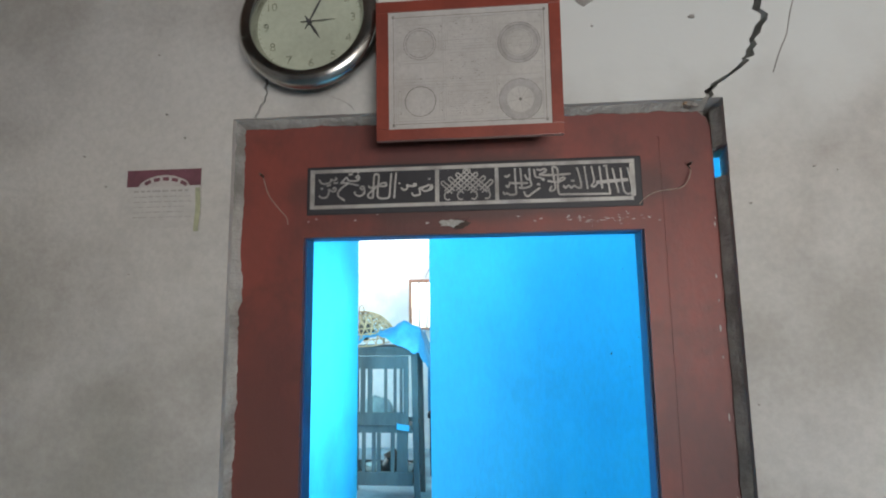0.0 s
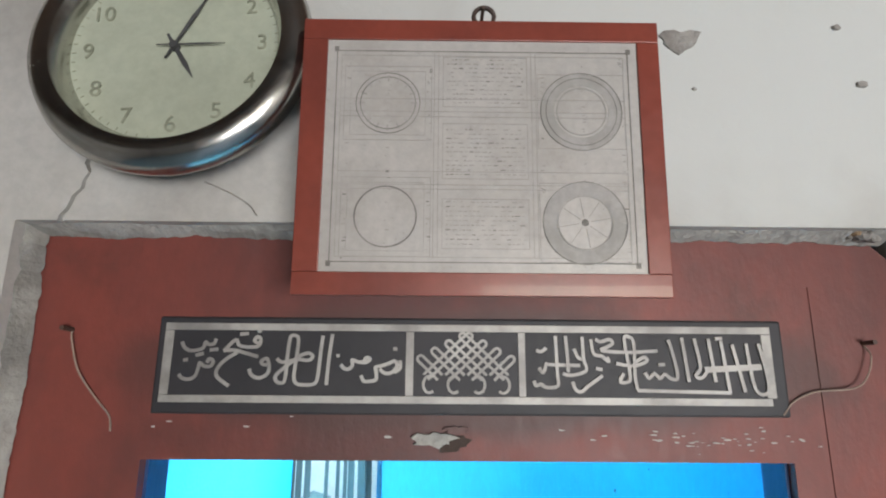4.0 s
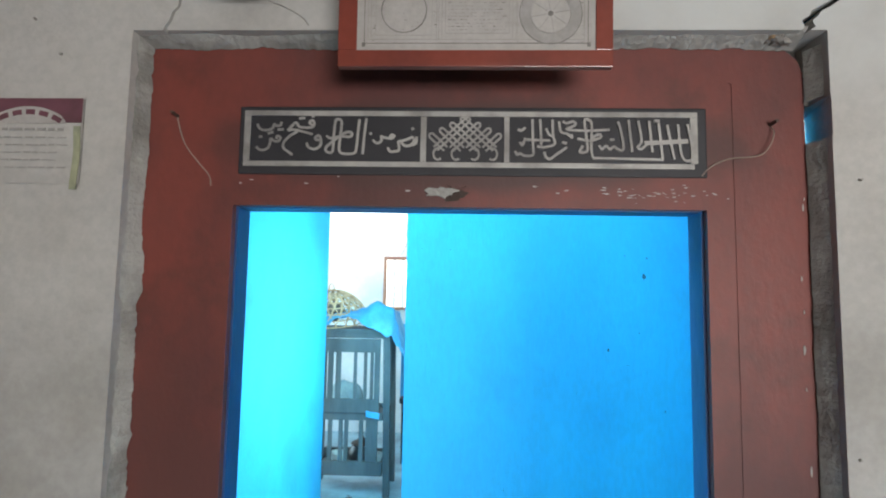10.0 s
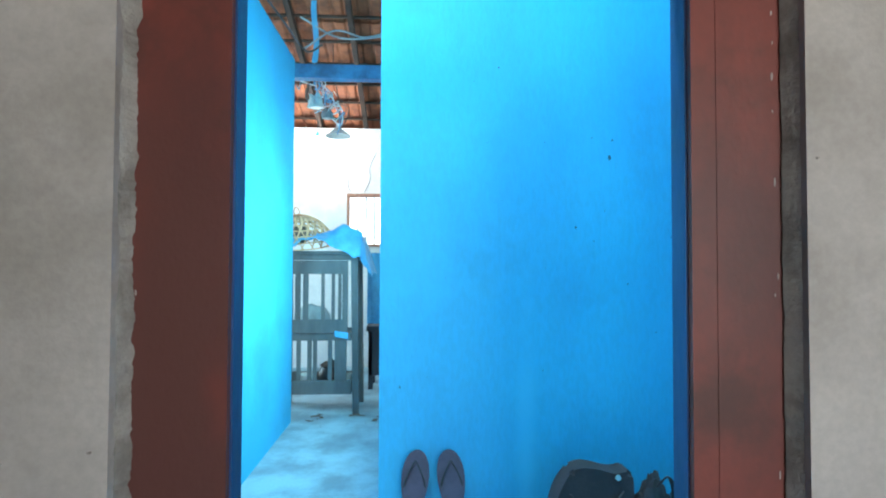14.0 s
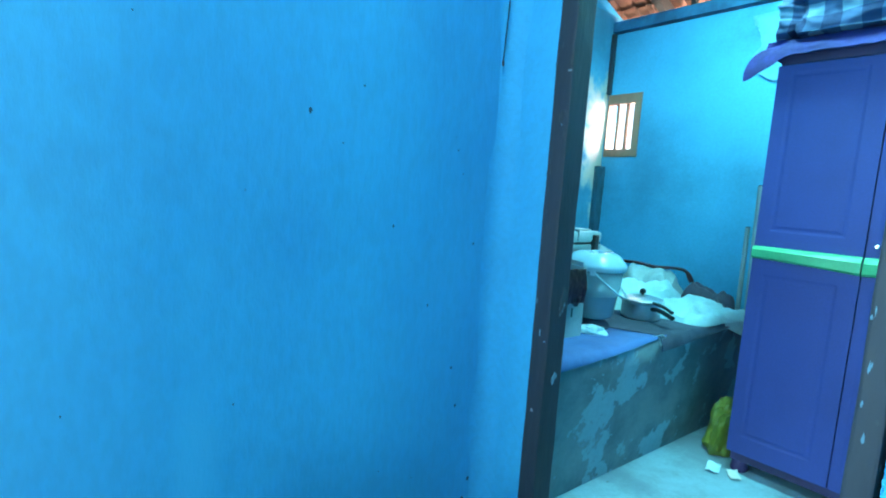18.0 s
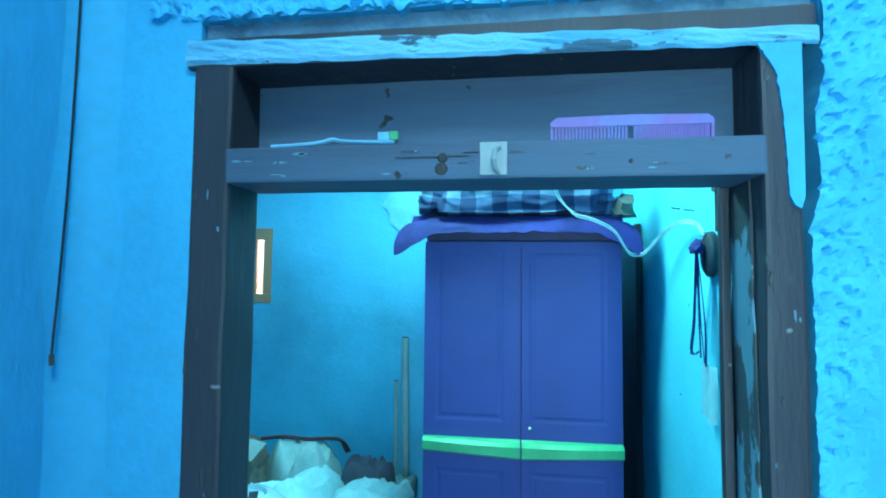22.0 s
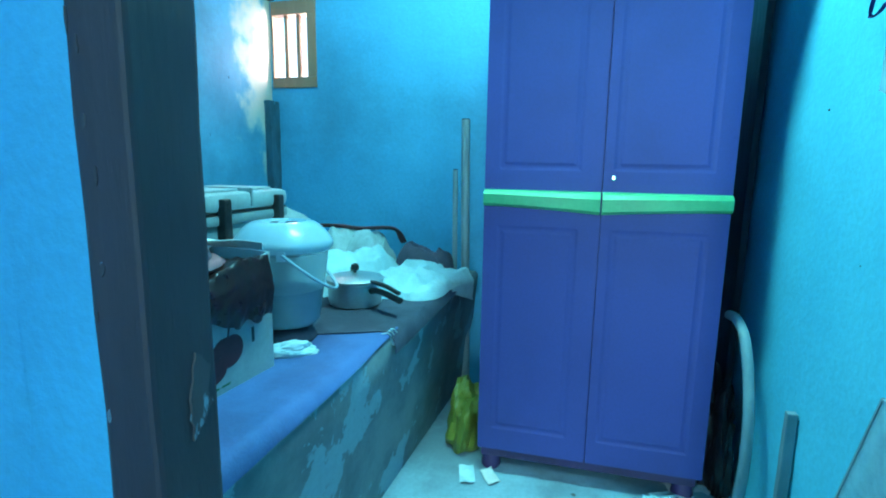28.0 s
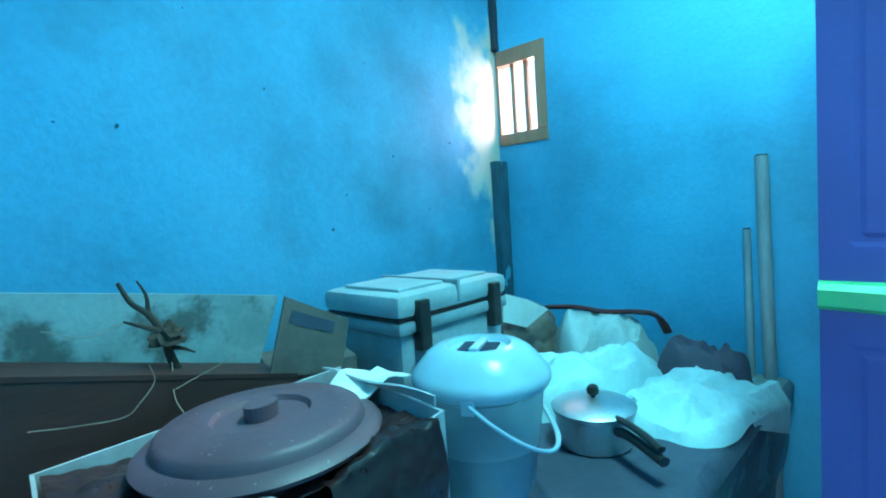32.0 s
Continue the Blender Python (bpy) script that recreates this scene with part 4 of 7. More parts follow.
def side_lip(u, v):
    w = ragged(u, 5.0, 0.009, 0.006) * v + 0.8 * ragged(u, 13.0) * (1 - v)
    rough = 0.0035 * noise.turbulence(Vector((u * 45, v * 2.2, 7)), 3, True) * (0.3 + v * (1 - v) * 3)
    return (-0.6055 + 0.017 * v + w, 1.1425 + 0.0400 * v - rough * min(1, 4 * v), u)
struct("mortar_joint_side", drape(0.0, 2.145, 0.0, 1.0, 420, 8, side_lip, 0.003), EDGE, "uneven plaster edge beside the door frame", "mortar")
for z0, z1 in ((0.0, 1.952), (2.024, 2.112)):
    struct("mortar_joint_side", drape(z0, z1, 0.0, 1.0, int((z1 - z0) * 190) + 4, 8, lambda u, v: (0.5545 - 0.017 * v - 0.35 * ragged(u, 21.0, 0.009, 0.006) * v, side_lip(u, v)[1], u), 0.003), EDGE, "crumbled plaster edge beside the door frame", "mortar")

# black board with silver lettering
board = thing("inscription_board", "black enamelled lintel board with silver borders and calligraphy", "sign board")
part("panel", boxes((-0.428, 0.372, 1.181, 1.187, 1.893, 2.013), bevel=0.003), BOARD, board)
for row in ((-0.419, 0.356, 1.996, 2.005), (-0.419, 0.350, 1.907, 1.916), (-0.419, -0.408, 1.9165, 1.9955), (0.344, 0.356, 1.9165, 1.9955), (-0.112, -0.102, 1.9165, 1.9955), (0.031, 0.040, 1.9165, 1.9955)):
    part("border", boxes((row[0], row[1], 1.1795, 1.1812, row[2], row[3]), bevel=0.0005), SILVER, board)


STROKES = []


def stroke(text, w=0.0043):
    """A brush stroke; millimetres from the board's left end and from its upper border."""
    pts = [tuple(float(q) for q in p.split(",")) for p in text.split()]
    pts = [(-0.419 + a / 1000, 2.005 - b / 1000) for a, b in pts]
    if len(pts) > 2:
        pts = [(v[0], v[1]) for v in smooth_line([(a, b, 0) for a, b in pts], 4)]
    STROKES.append(1)
    part("letter", ribbon(pts, w, 1.1812, 0.0011 + 0.00004 * len(STROKES)), SILVER, board)


stroke("22,24 27,32 36,35 49,32 52,24 56,27 63,26 65,20")
stroke("41,41 51,38")
stroke("58,34 69,33")
stroke("26,47 32,46")
stroke("22,64 27,69 36,70 43,66 46,57 47,50 53,54 61,54 64,48 59,45 56,50")
stroke("76,35 90,21 95,28 106,30 119,29 122,21 118,17 114,22 120,26")
stroke("95,14 106,13")
stroke("117,10 122,10")
stroke("76,35 88,34 102,37 120,42")
stroke("93,37 79,46 70,57 70,66 77,72 86,78")
stroke("132,52 126,51 125,47 131,44 134,49 135,58 131,65 122,68 113,64 110,57")
stroke("144,44 149,48 156,48 170,45 184,46 189,41 184,37 174,40 163,48 152,57 144,65 145,72 152,74 156,69 157,43 159,19 163,15 169,17 170,26 168,50 167,68 172,75 184,76 194,74 197,64 199,36 201,15")
stroke("208,76 210,43 213,13")
stroke("225,51 230,56 236,56 240,51 239,45 245,47 252,48 257,48 262,44 257,42 254,47")
stroke("219,40 223,40")
stroke("251,64 255,71 263,71 270,69 270,59 269,54 277,52 286,49 293,46 296,52 290,60 281,61 274,56")
stroke("293,60 300,55 300,45")
stroke("291,31 296,31")
stroke("498,13 499,60 499,75 485,77 478,73 472,75 469,69")
stroke("511,13 513,53 512,58")
stroke("488,49 528,50")
stroke("506,60 517,62 533,58 536,52 533,42 532,14")
stroke("521,29 526,40 533,42")
stroke("473,31 479,33 486,28")
stroke("476,53 481,59 486,46")
stroke("518,70 521,79 528,82 536,76 556,62")
stroke("543,17 546,35 556,38 560,41 565,45 563,39")
stroke("549,17 556,20 567,17 571,22 563,27 556,31 588,33 628,31")
stroke("583,59 578,69 586,70 591,62 586,17 593,14 598,23 597,62 599,79")
stroke("599,80 717,82")
stroke("716,82 710,18")
stroke("574,47 596,50 613,44 610,39 597,46")
stroke("610,58 615,65 622,59 628,65 635,60 642,65 651,63 646,30 642,17")
stroke("628,48 636,48")
stroke("660,14 664,57 665,69")
stroke("676,15 681,50 674,61 681,64 689,56")
stroke("686,54 759,50", 0.0075)
stroke("694,15 699,69")
stroke("724,22 735,81")
stroke("742,21 748,77 764,81 764,56 758,21")
stroke("703,15 712,15")
stroke("548,53 556,55")


def knot(cx, cz, w):
    """Interlaced lattice of long narrow loops, with curled feet."""
    def loop(x0, z0, x1, z1, half, lift):
        d = Vector((x1 - x0, z1 - z0)).normalized()
        q = Vector((-d.y, d.x))
        base = math.degrees(math.atan2(d.y, d.x))
        pts = [(x0 + q.x * half, z0 + q.y * half)] + [(x1 + half * math.cos(radians(base + 90 - 20 * k)), z1 + half * math.sin(radians(base + 90 - 20 * k))) for k in range(10)] + [(x0 - q.x * half, z0 - q.y * half)]
        part("strand", ribbon(pts, w, 1.1812, lift), SILVER, board)
    for k in range(4):
        x, z = 0.004 + 0.0178 * k, 0.0325 - 0.0095 * k
        for sgn in (1, -1):
            run = min(0.075, (z + 0.019) / 0.68)
            loop(cx + sgn * (x - run * 0.73), cz + z - run * 0.68, cx + sgn * x, cz + z, 0.0042, 0.0012 + 0.00015 * k + 0.0001 * (sgn > 0))
    for k in range(4):
        x = cx - 0.046 + k * 0.031
        sgn = -1 if k < 2 else 1
        part("curl", ribbon([(x + sgn * (p - x), q + 0.3 * (q - cz + 0.0275)) for p, q in arc(x, cz - 0.0275, 0.0078, 120, -130, 16)], w, 1.1812, 0.0014 + 0.0001 * k), SILVER, board)


knot(-0.0355, 1.958, 0.0034)

# framed print above the door
picture = thing("framed_print", "red wooden frame with a faded print of circles and grids", "picture")
PIC = Matrix.Translation((0, 1.0705, 2.035)) @ Matrix.Rotation(radians(2.6), 4, "X") @ Matrix.Translation((0, 0, -2.035))
def pic(name, bm, material, label=""):
    ob = part(name, bm, material, picture, label)
    ob.matrix_local = PIC
    return ob
PICTURE_RED = mat("glossy_red_frame_paint", (0.225, 0.050, 0.032), (0.165, 0.040, 0.028), 5, 70, 0.33, bump=0.1, depth=0.002, coat=0.3)
X0, X1, Z0, Z1 = -0.228, 0.179, 2.029, 2.347
pic("rail", boxes((X0, X1, -0.0145, 0.0, Z0, 2.054), bevel=0.001), PICTURE_RED)
pic("rail", boxes((X0, X1, -0.0145, 0.0, 2.322, Z1), bevel=0.001), PICTURE_RED)
pic("stile", boxes((X0, -0.200, -0.0145, 0.0, 2.0542, 2.3218), bevel=0.001), PICTURE_RED)
pic("stile", boxes((0.154, X1, -0.0145, 0.0, 2.0542, 2.3218), bevel=0.001), PICTURE_RED)
pic("print", boxes((-0.203, 0.157, -0.012, -0.004, 2.051, 2.323)), PRINT, "greyish faded print behind glass")
bm, soft = bmesh.new(), bmesh.new()
def line(b, x0, z0, x1, z1, w=0.0008):
    ribbon([(x0, z0), (x1, z1)], w, -0.012, 0.0004, b)
for d, w in ((0.014, 0.0011), (0.0195, 0.0007)):
    for a in ((-0.203 + d, 2.051 + d, 0.157 - d, 2.051 + d), (-0.203 + d, 2.323 - d, 0.157 - d, 2.323 - d), (-0.203 + d, 2.051 + d, -0.203 + d, 2.323 - d), (0.157 - d, 2.051 + d, 0.157 - d, 2.323 - d)):
        line(bm if d < 0.015 else soft, *a, w)
for z in (2.146, 2.151, 2.230, 2.236, 2.166, 2.251):
    line(soft, -0.183, z, 0.138, z, 0.0007)
for x in (-0.078, -0.073, 0.032, 0.037):
    line(soft, x, 2.07, x, 2.31, 0.0008)
for cx, cz, radii in ((-0.130, 2.115, (0.034, 0.0335)), (0.088, 2.110, (0.046, 0.030, 0.0295)), (0.088, 2.238, (0.046, 0.040, 0.028, 0.0275)), (-0.130, 2.246, (0.036, 0.031))):
    for r in radii:
        ribbon(arc(cx, cz, r, 0, 360, 40), 0.0010, -0.012, 0.0004, bm if r > 0.03 else soft)
for k in range(8):
    a = radians(45 * k + 10)
    line(soft, 0.088 + 0.006 * math.cos(a), 2.110 + 0.006 * math.sin(a), 0.088 + 0.028 * math.cos(a), 2.110 + 0.028 * math.sin(a), 0.0008)
band = bmesh.new()
for cz in (2.110, 2.238):
    ribbon(arc(0.088, cz, 0.038, 0, 360, 40), 0.0145, -0.012, 0.0002, band)
pic("print_band", band, PENCIL_SOFT, "grey ring of the print")
rng = random.Random(21)
def frame_line(b, x0, x1, z0, z1, w):
    for row in ((x0, z0, x1, z0), (x0, z1, x1, z1), (x0, z0, x0, z1), (x1, z0, x1, z1)):
        line(b, *row, w)
for cx, cz in ((-0.130, 2.115), (0.088, 2.110), (0.088, 2.238), (-0.130, 2.246)):
    frame_line(soft, cx - 0.049, cx + 0.049, cz - 0.044, cz + 0.044, 0.0008)
    if cx < 0:
        frame_line(soft, cx - 0.042, cx + 0.042, cz - 0.038, cz + 0.038, 0.0006)
for z0, z1 in ((2.080, 2.135), (2.158, 2.222), (2.242, 2.302)):
    frame_line(soft, -0.068, 0.027, z0, z1, 0.0007)
    z = z0 + 0.005
    while z < z1 - 0.003:
        x = -0.064
        while x < 0.022:
            w = rng.uniform(0.0015, 0.006)
            if rng.random() < 0.75:
                line(soft if rng.random() < 0.85 else bm, x, z, min(x + w, 0.024), z + rng.uniform(-0.0004, 0.0004), rng.uniform(0.0005, 0.0013))
            x += w + rng.uniform(0.0012, 0.003)
        z += 0.0052
for k in range(110):
    x, z = rng.choice((-0.130, 0.088)) + rng.choice((-0.046, 0.045, 0.0)) + rng.uniform(-0.002, 0.002), rng.uniform(2.066, 2.31)
    ln = rng.choice((0.0015, 0.003, 0.004))
    line(soft if rng.random() < 0.8 else bm, x, z, x + ln, z + rng.uniform(-0.001, 0.001), rng.uniform(0.0006, 0.0014))
for k in range(16):
    a = radians(22.5 * k)
    line(soft, -0.130 + 0.026 * math.cos(a), 2.246 + 0.026 * math.sin(a), -0.130 + 0.033 * math.cos(a), 2.246 + 0.033 * math.sin(a), 0.0018)
ribbon(arc(0.088, 2.110, 0.002, 0, 360, 10), 0.004, -0.012, 0.0006, bm)
for x in (-0.190, 0.144):
    for z in (2.063, 2.311):
        line(bm, x - 0.0025, z, x + 0.0025, z, 0.006)
pic("line_print", bm, PENCIL, "darker printed lines, circles and marks")
pic("faint_print", soft, PENCIL_SOFT, "faint printed lines and small writing")
ring = tube([(-0.021 + 0.012 * math.cos(a), -0.006, Z1 + 0.010 + 0.012 * math.sin(a)) for a in np.linspace(0, 2 * math.pi, 16, False)], 0.003, 6, closed=True)
pic("hanging_ring", ring, IRON, "iron hanging ring")
nail = tube([(-0.022, 1.14, 2.364), (-0.022, 1.044, 2.365)], 0.0022, 6)
tagged(part("nail", nail, IRON), "iron nail that carries the framed print", "nail")

# wall clock
clock = thing("wall_clock", "round wall clock with a wide chromed rim and a yellowed dial", "clock", (-0.392, 1.098, 2.328))
CLK = pose(0, 0, 0, 86.5, 0, 0) @ Matrix.Rotation(radians(4.5), 4, "Z")
def clk(name, bm, material, label="", smooth=True):
    ob = part(name, bm, material, clock, label, smooth)
    ob.matrix_local = CLK
    return ob
clk("case", lathe([(0, -0.042), (0.12, -0.042), (0.13, 0.0), (0.15, 0.0), (0.158, 0.006), (0.158, 0.012), (0, 0.012)], 64), BLACK_PLASTIC)
clk("rim", lathe([(0.155, 0.008), (0.166, 0.016), (0.1675, 0.027), (0.161, 0.040), (0.147, 0.048), (0.134, 0.046), (0.129, 0.037), (0.1255, 0.026), (0.1255, 0.014)], 72), CHROME, "wide bulging chromed rim")
clk("dial", lathe([(0, 0.021), (0.126, 0.021), (0.126, 0.012)], 64), DIAL)
for k in range(1, 13):
    a = radians(90 - 30 * k)
    write("numeral", str(k), 0.029, FADED, clock, CLK @ Matrix.Translation((0.104 * math.cos(a), 0.104 * math.sin(a), 0.0218)))
ticks = bmesh.new()
for k in range(60):
    a = radians(6 * k)
    box(ticks, 0.119, 0.1235, -0.0005, 0.0005, 0.0211, 0.0216, 0, Matrix.Rotation(a, 4, "Z"))
clk("minute_marks", ticks, FADED, "", False)
def pointer(name, angle, ln, w, z, tail=0.02):
    bm = bmesh.new()
    a = radians(90 - angle)
    pts = [(-tail, -w * 0.5), (ln * 0.55, -w), (ln, 0), (ln * 0.55, w), (-tail, w * 0.5)]
    prism(pts, z, z + 0.0012, "z", bm)
    bmesh.ops.transform(bm, matrix=Matrix.Rotation(a, 4, "Z"), verts=bm.verts)
    clk(name, bm, INK, "", False)
pointer("hour_pointer", 152, 0.052, 0.0032, 0.0235)
pointer("minute_pointer", 29, 0.082, 0.0024, 0.0255)
pointer("second_pointer", 92, 0.062, 0.0010, 0.0272)
clk("hub", lathe([(0, 0.029), (0.005, 0.029), (0.006, 0.021)], 16), INK)

# paper notice, strings and chips on the wall
notice = thing("paper_notice", "weathered paper notice with a maroon arched heading pasted on the wall", "notice")
def sheet_of_paper(x0, x1, z0, z1, y):
    return drape(x0, x1, z0, z1, 10, 10, lambda u, v: (u, y - 0.004 * (0.5 + 0.5 * noise.noise(Vector((u * 14, v * 14, 4)))), v), 0.0008)
part("sheet", sheet_of_paper(-0.855, -0.669, 1.862, 2.007, 1.134), GREY_WALL, notice, "", True)
part("heading", boxes((-0.855, -0.669, 1.1274, 1.1280, 1.964, 2.005)), MAROON, notice, "maroon printed heading")
pts_a = [(-0.824 + 0.128 * t, 1.966 + 0.025 * math.sin(math.pi * t) ** 0.6) for t in np.linspace(0, 1, 18)]
part("arch", prism([(-0.824, 1.9625)] + pts_a + [(-0.696, 1.9625)], 1.1269, 1.1276, "y"), PRINT, notice, "white printed arch")
blocks = bmesh.new()
for k in range(2, 15, 3):
    ribbon([(x, z - 0.0095) for x, z in pts_a[k:k + 3]], 0.0085, 1.1270, 0.0006, blocks)
part("arch_blocks", blocks, MAROON, notice, "maroon panels in the printed arch")
bars = bmesh.new()
rng = random.Random(8)
for k in range(6):
    z = 1.950 - k * 0.0125
    x = -0.835
    while x < -0.705:
        w = rng.uniform(0.008, 0.022)
        box(bars, x, min(x + w, -0.690), 1.1268, 1.1274, z, z + (0.0045 if k == 0 else rng.uniform(0.0012, 0.0024)))
        x += w + rng.uniform(0.003, 0.006)
part("small_print", bars, PENCIL_SOFT, notice, "rows of small unreadable print")
strip = drape(-0.681, -0.669, 1.852, 1.958, 3, 8, lambda u, v: (u + 0.0015 * math.sin(v * 60), 1.1275 + 0.001 * math.sin(u * 90), v), 0.0008)
part("tape", strip, mat("yellowed_tape", (0.40, 0.40, 0.25), (0.27, 0.29, 0.20), 14, 80, 0.6), notice, "yellowed strip of tape along the edge")

for pts, label in (([(-0.541, 1.186, 1.995), (-0.536, 1.178, 1.985), (-0.522, 1.178, 1.945), (-0.497, 1.180, 1.912), (-0.478, 1.182, 1.890), (-0.474, 1.182, 1.872)], "dusty string hanging from a nail in the red post"),
                   ([(0.479, 1.186, 1.985), (0.480, 1.176, 1.970), (0.470, 1.174, 1.945), (0.452, 1.175, 1.930), (0.405, 1.179, 1.925), (0.377, 1.182, 1.912), (0.362, 1.181, 1.896)], "dusty string tied from a nail to the lintel board")):
    s = thing("string", label, "string")
    part("cord", tube(smooth_line(pts, 5), 0.0012, 6), STRING, s)
    part("nail", tube([(pts[0][0], 1.19, pts[0][2]), (pts[0][0], 1.165, pts[0][2] + 0.002)], 0.003, 8), IRON, s, "rusty nail")

chips = bmesh.new()
rng = random.Random(31)
def chip(x, z, s, seed):
    pts = [(x + s * (0.7 + 0.6 * noise.noise(Vector((a, seed, 0)))) * math.cos(a), z + s * 0.7 * (0.7 + 0.6 * noise.noise(Vector((a, seed, 4)))) * math.sin(a)) for a in np.linspace(0, 6.0, 14)]
    prism(pts, 1.1335, 1.14, "y", chips)
chip(0.252, 2.388, 0.034, 1)
chip(0.266, 2.315, 0.004, 6); chip(0.492, 2.325, 0.009, 4); chip(0.47, 2.41, 0.007, 9); chip(-0.72, 2.085, 0.004, 5)
for k in range(60):
    x, z = rng.uniform(-1.3, 1.3), rng.uniform(0.6, 2.45)
    if not -0.62 < x < 0.56:
        chip(x, z, rng.uniform(0.0012, 0.0042), k + 10)
branch = tube(smooth_line([(-0.37, 1.1385, 2.18), (-0.335, 1.1385, 2.165), (-0.311, 1.1385, 2.150), (-0.30, 1.1385, 2.136)], 4), 0.0014, 5)
side = tube(smooth_line([(0.735, 1.1385, 2.40), (0.712, 1.1385, 2.33), (0.697, 1.1385, 2.27), (0.679, 1.1385, 2.231), (0.660, 1.1385, 2.18)], 5), 0.0017, 5)
tagged(part("hairline_crack", side, MORTAR), "thin crack branching off beside the wide one", "crack", "", "structure")
rng = random.Random(71)
for k in range(16):
    x, z = rng.uniform(0.465, 0.560), rng.uniform(2.118, 2.152)
    s = rng.uniform(0.006, 0.013)
    ob = part("mortar_crumb", blob(s, s, s, 0.5, 2.0, k * 1.3, 2, 0.0, 0.3), MORTAR if k % 3 else EARTH)
    ob.matrix_world = pose(x, rng.uniform(1.15, 1.178), z - s * 0.5)
    tagged(ob, "crumb of broken mortar stuck in the corner of the door wall", "mortar", "broken mortar crumbs", "structure")
tagged(part("hairline_crack", branch, MORTAR), "hairline crack in the plaster under the clock", "crack", "", "structure")
tagged(part("wall_spots", chips, MORTAR), "chips and dark specks on the grey plaster", "plaster chips", "", "stuff")


# ---- passage ----
struct("ledge", boxes((-0.20, 1.29, 2.55, 2.685, 0.0, 0.14), bevel=0.012), SLATE, "low cement ledge along the foot of the blue wall", "ledge")

specks = bmesh.new()
rng = random.Random(14)
def speck(x, z, s, tall=1.0, seed=0.0, bm=None):
    pts = [(x + s * (0.7 + 0.7 * noise.noise(Vector((a * 1.3, seed + x, 0)))) * math.cos(a), z + tall * s * (0.7 + 0.7 * noise.noise(Vector((a * 1.3, seed + z, 4)))) * math.sin(a)) for a in np.linspace(0, 5.8, 12)]
    y = 2.68 - wall_lift(x, z, 0.007, 4.0, 0)
    prism(pts, y - 0.0016, y + 0.006, "y", bm or specks)
for x, z, s, tall in ((0.80, 1.775, 0.016, 2.2), (0.815, 1.86, 0.008, 1.4), (0.715, 1.87, 0.006, 1), (0.635, 1.44, 0.009, 2.0), (0.775, 1.52, 0.006, 1.2), (0.722, 1.375, 0.005, 1), (0.887, 1.173, 0.006, 1.8), (1.024, 0.942, 0.006, 1.5), (1.131, 0.735, 0.007, 1.2), (1.16, 0.605, 0.007, 1.5), (1.24, 0.335, 0.011, 1.3), (1.102, 1.396, 0.005, 1.4), (-0.194, 0.691, 0.008, 1.5), (0.014, 1.198, 0.004, 1), (0.267, 2.199, 0.010, 1.2), (1.13, 1.33, 0.004, 1.6), (1.19, 1.12, 0.005, 2)):
    speck(x, z, s * 0.6, tall, x)
for k in range(20):
    speck(rng.uniform(-0.25, 1.28), rng.uniform(0.2, 2.6), rng.uniform(0.0008, 0.0022), rng.uniform(1, 2), k)
tagged(part("wall_specks", specks, MUD), "dark insect mud specks on the blue wall", "mud specks", "", "stuff")

cable = thing("wall_cable", "thin dark cable hanging loose down the blue wall", "cable")
part("cord", tube(smooth_line([(1.262, 2.668, 2.75), (1.262, 2.668, 2.3), (1.258, 2.667, 2.0), (1.250, 2.665, 1.82), (1.241, 2.664, 1.676)], 5), 0.0018, 6), BAKELITE, cable)
part("bare_end", tube([(1.241, 2.664, 1.676), (1.240, 2.662, 1.661)], 0.0034, 6), DARKCORD, cable)


def slipper(x, tilt, mirror):
    """A rubber slipper stood on its heel against the wall."""
    s = thing("slipper", "dark rubber slipper stood upright against the blue wall", "slipper", (x, 2.588, 0.14), 0, "pair of slippers")
    out = [(0.033 * math.cos(a) * (1.0 + 0.22 * math.sin(a)) + mirror * 0.004 * math.sin(a), 0.145 + 0.145 * math.sin(a)) for a in np.linspace(0, 2 * math.pi, 30, False)]
    out = [(u * 1.85, v * 0.97) for u, v in out]
    m = Matrix.Rotation(radians(-15), 4, "X") @ Matrix.Rotation(radians(tilt), 4, "Y")
    a = part("sole", prism(out, -0.012, 0.012, "y"), RUBBER, s)
    a.matrix_local = m
    b = part("insole", prism([(u * 0.92, 0.145 + (v - 0.145) * 0.96) for u, v in out], -0.0155, -0.0122, "y"), RUBBER, s, "worn inner sole")
    b.matrix_local = m
    for sx in (-1, 1):
        t = tube(smooth_line([(0.0, -0.014, 0.235), (sx * 0.014, -0.024, 0.215), (sx * 0.038, -0.024, 0.165), (sx * 0.050, -0.010, 0.118)], 5), 0.005, 8, flat=0.6)
        c = part("strap", t, BLACK_CLOTH, s)
        c.matrix_local = m


slipper(-0.128, 2, 1)
slipper(0.048, -2, -1)


def bag(name, at, rx, ry, rz, label, seed, material=BLACK_CLOTH, handles=1):
    b = thing(name, label, "bag", at)
    part("body", blob(rx, ry, rz, 0.35, 1.7, seed, 4, 0.25, 0.22), material, b, "", True)
    if handles:
        part("strap", tube(smooth_line([(rx * 0.1, -ry * 0.5, rz * 1.25), (rx * 0.5, -ry * 0.75, rz * 1.45), (rx * 0.9, -ry * 0.4, rz * 1.2), (rx * 1.0, -ry * 0.2, rz * 0.7)], 6), 0.010, 8, flat=0.4), material, b)
    return b


hb = thing("handbag", "dark cloth handbag with a metal eyelet standing against the blue wall", "bag", (0.0, 2.49, 0.0))
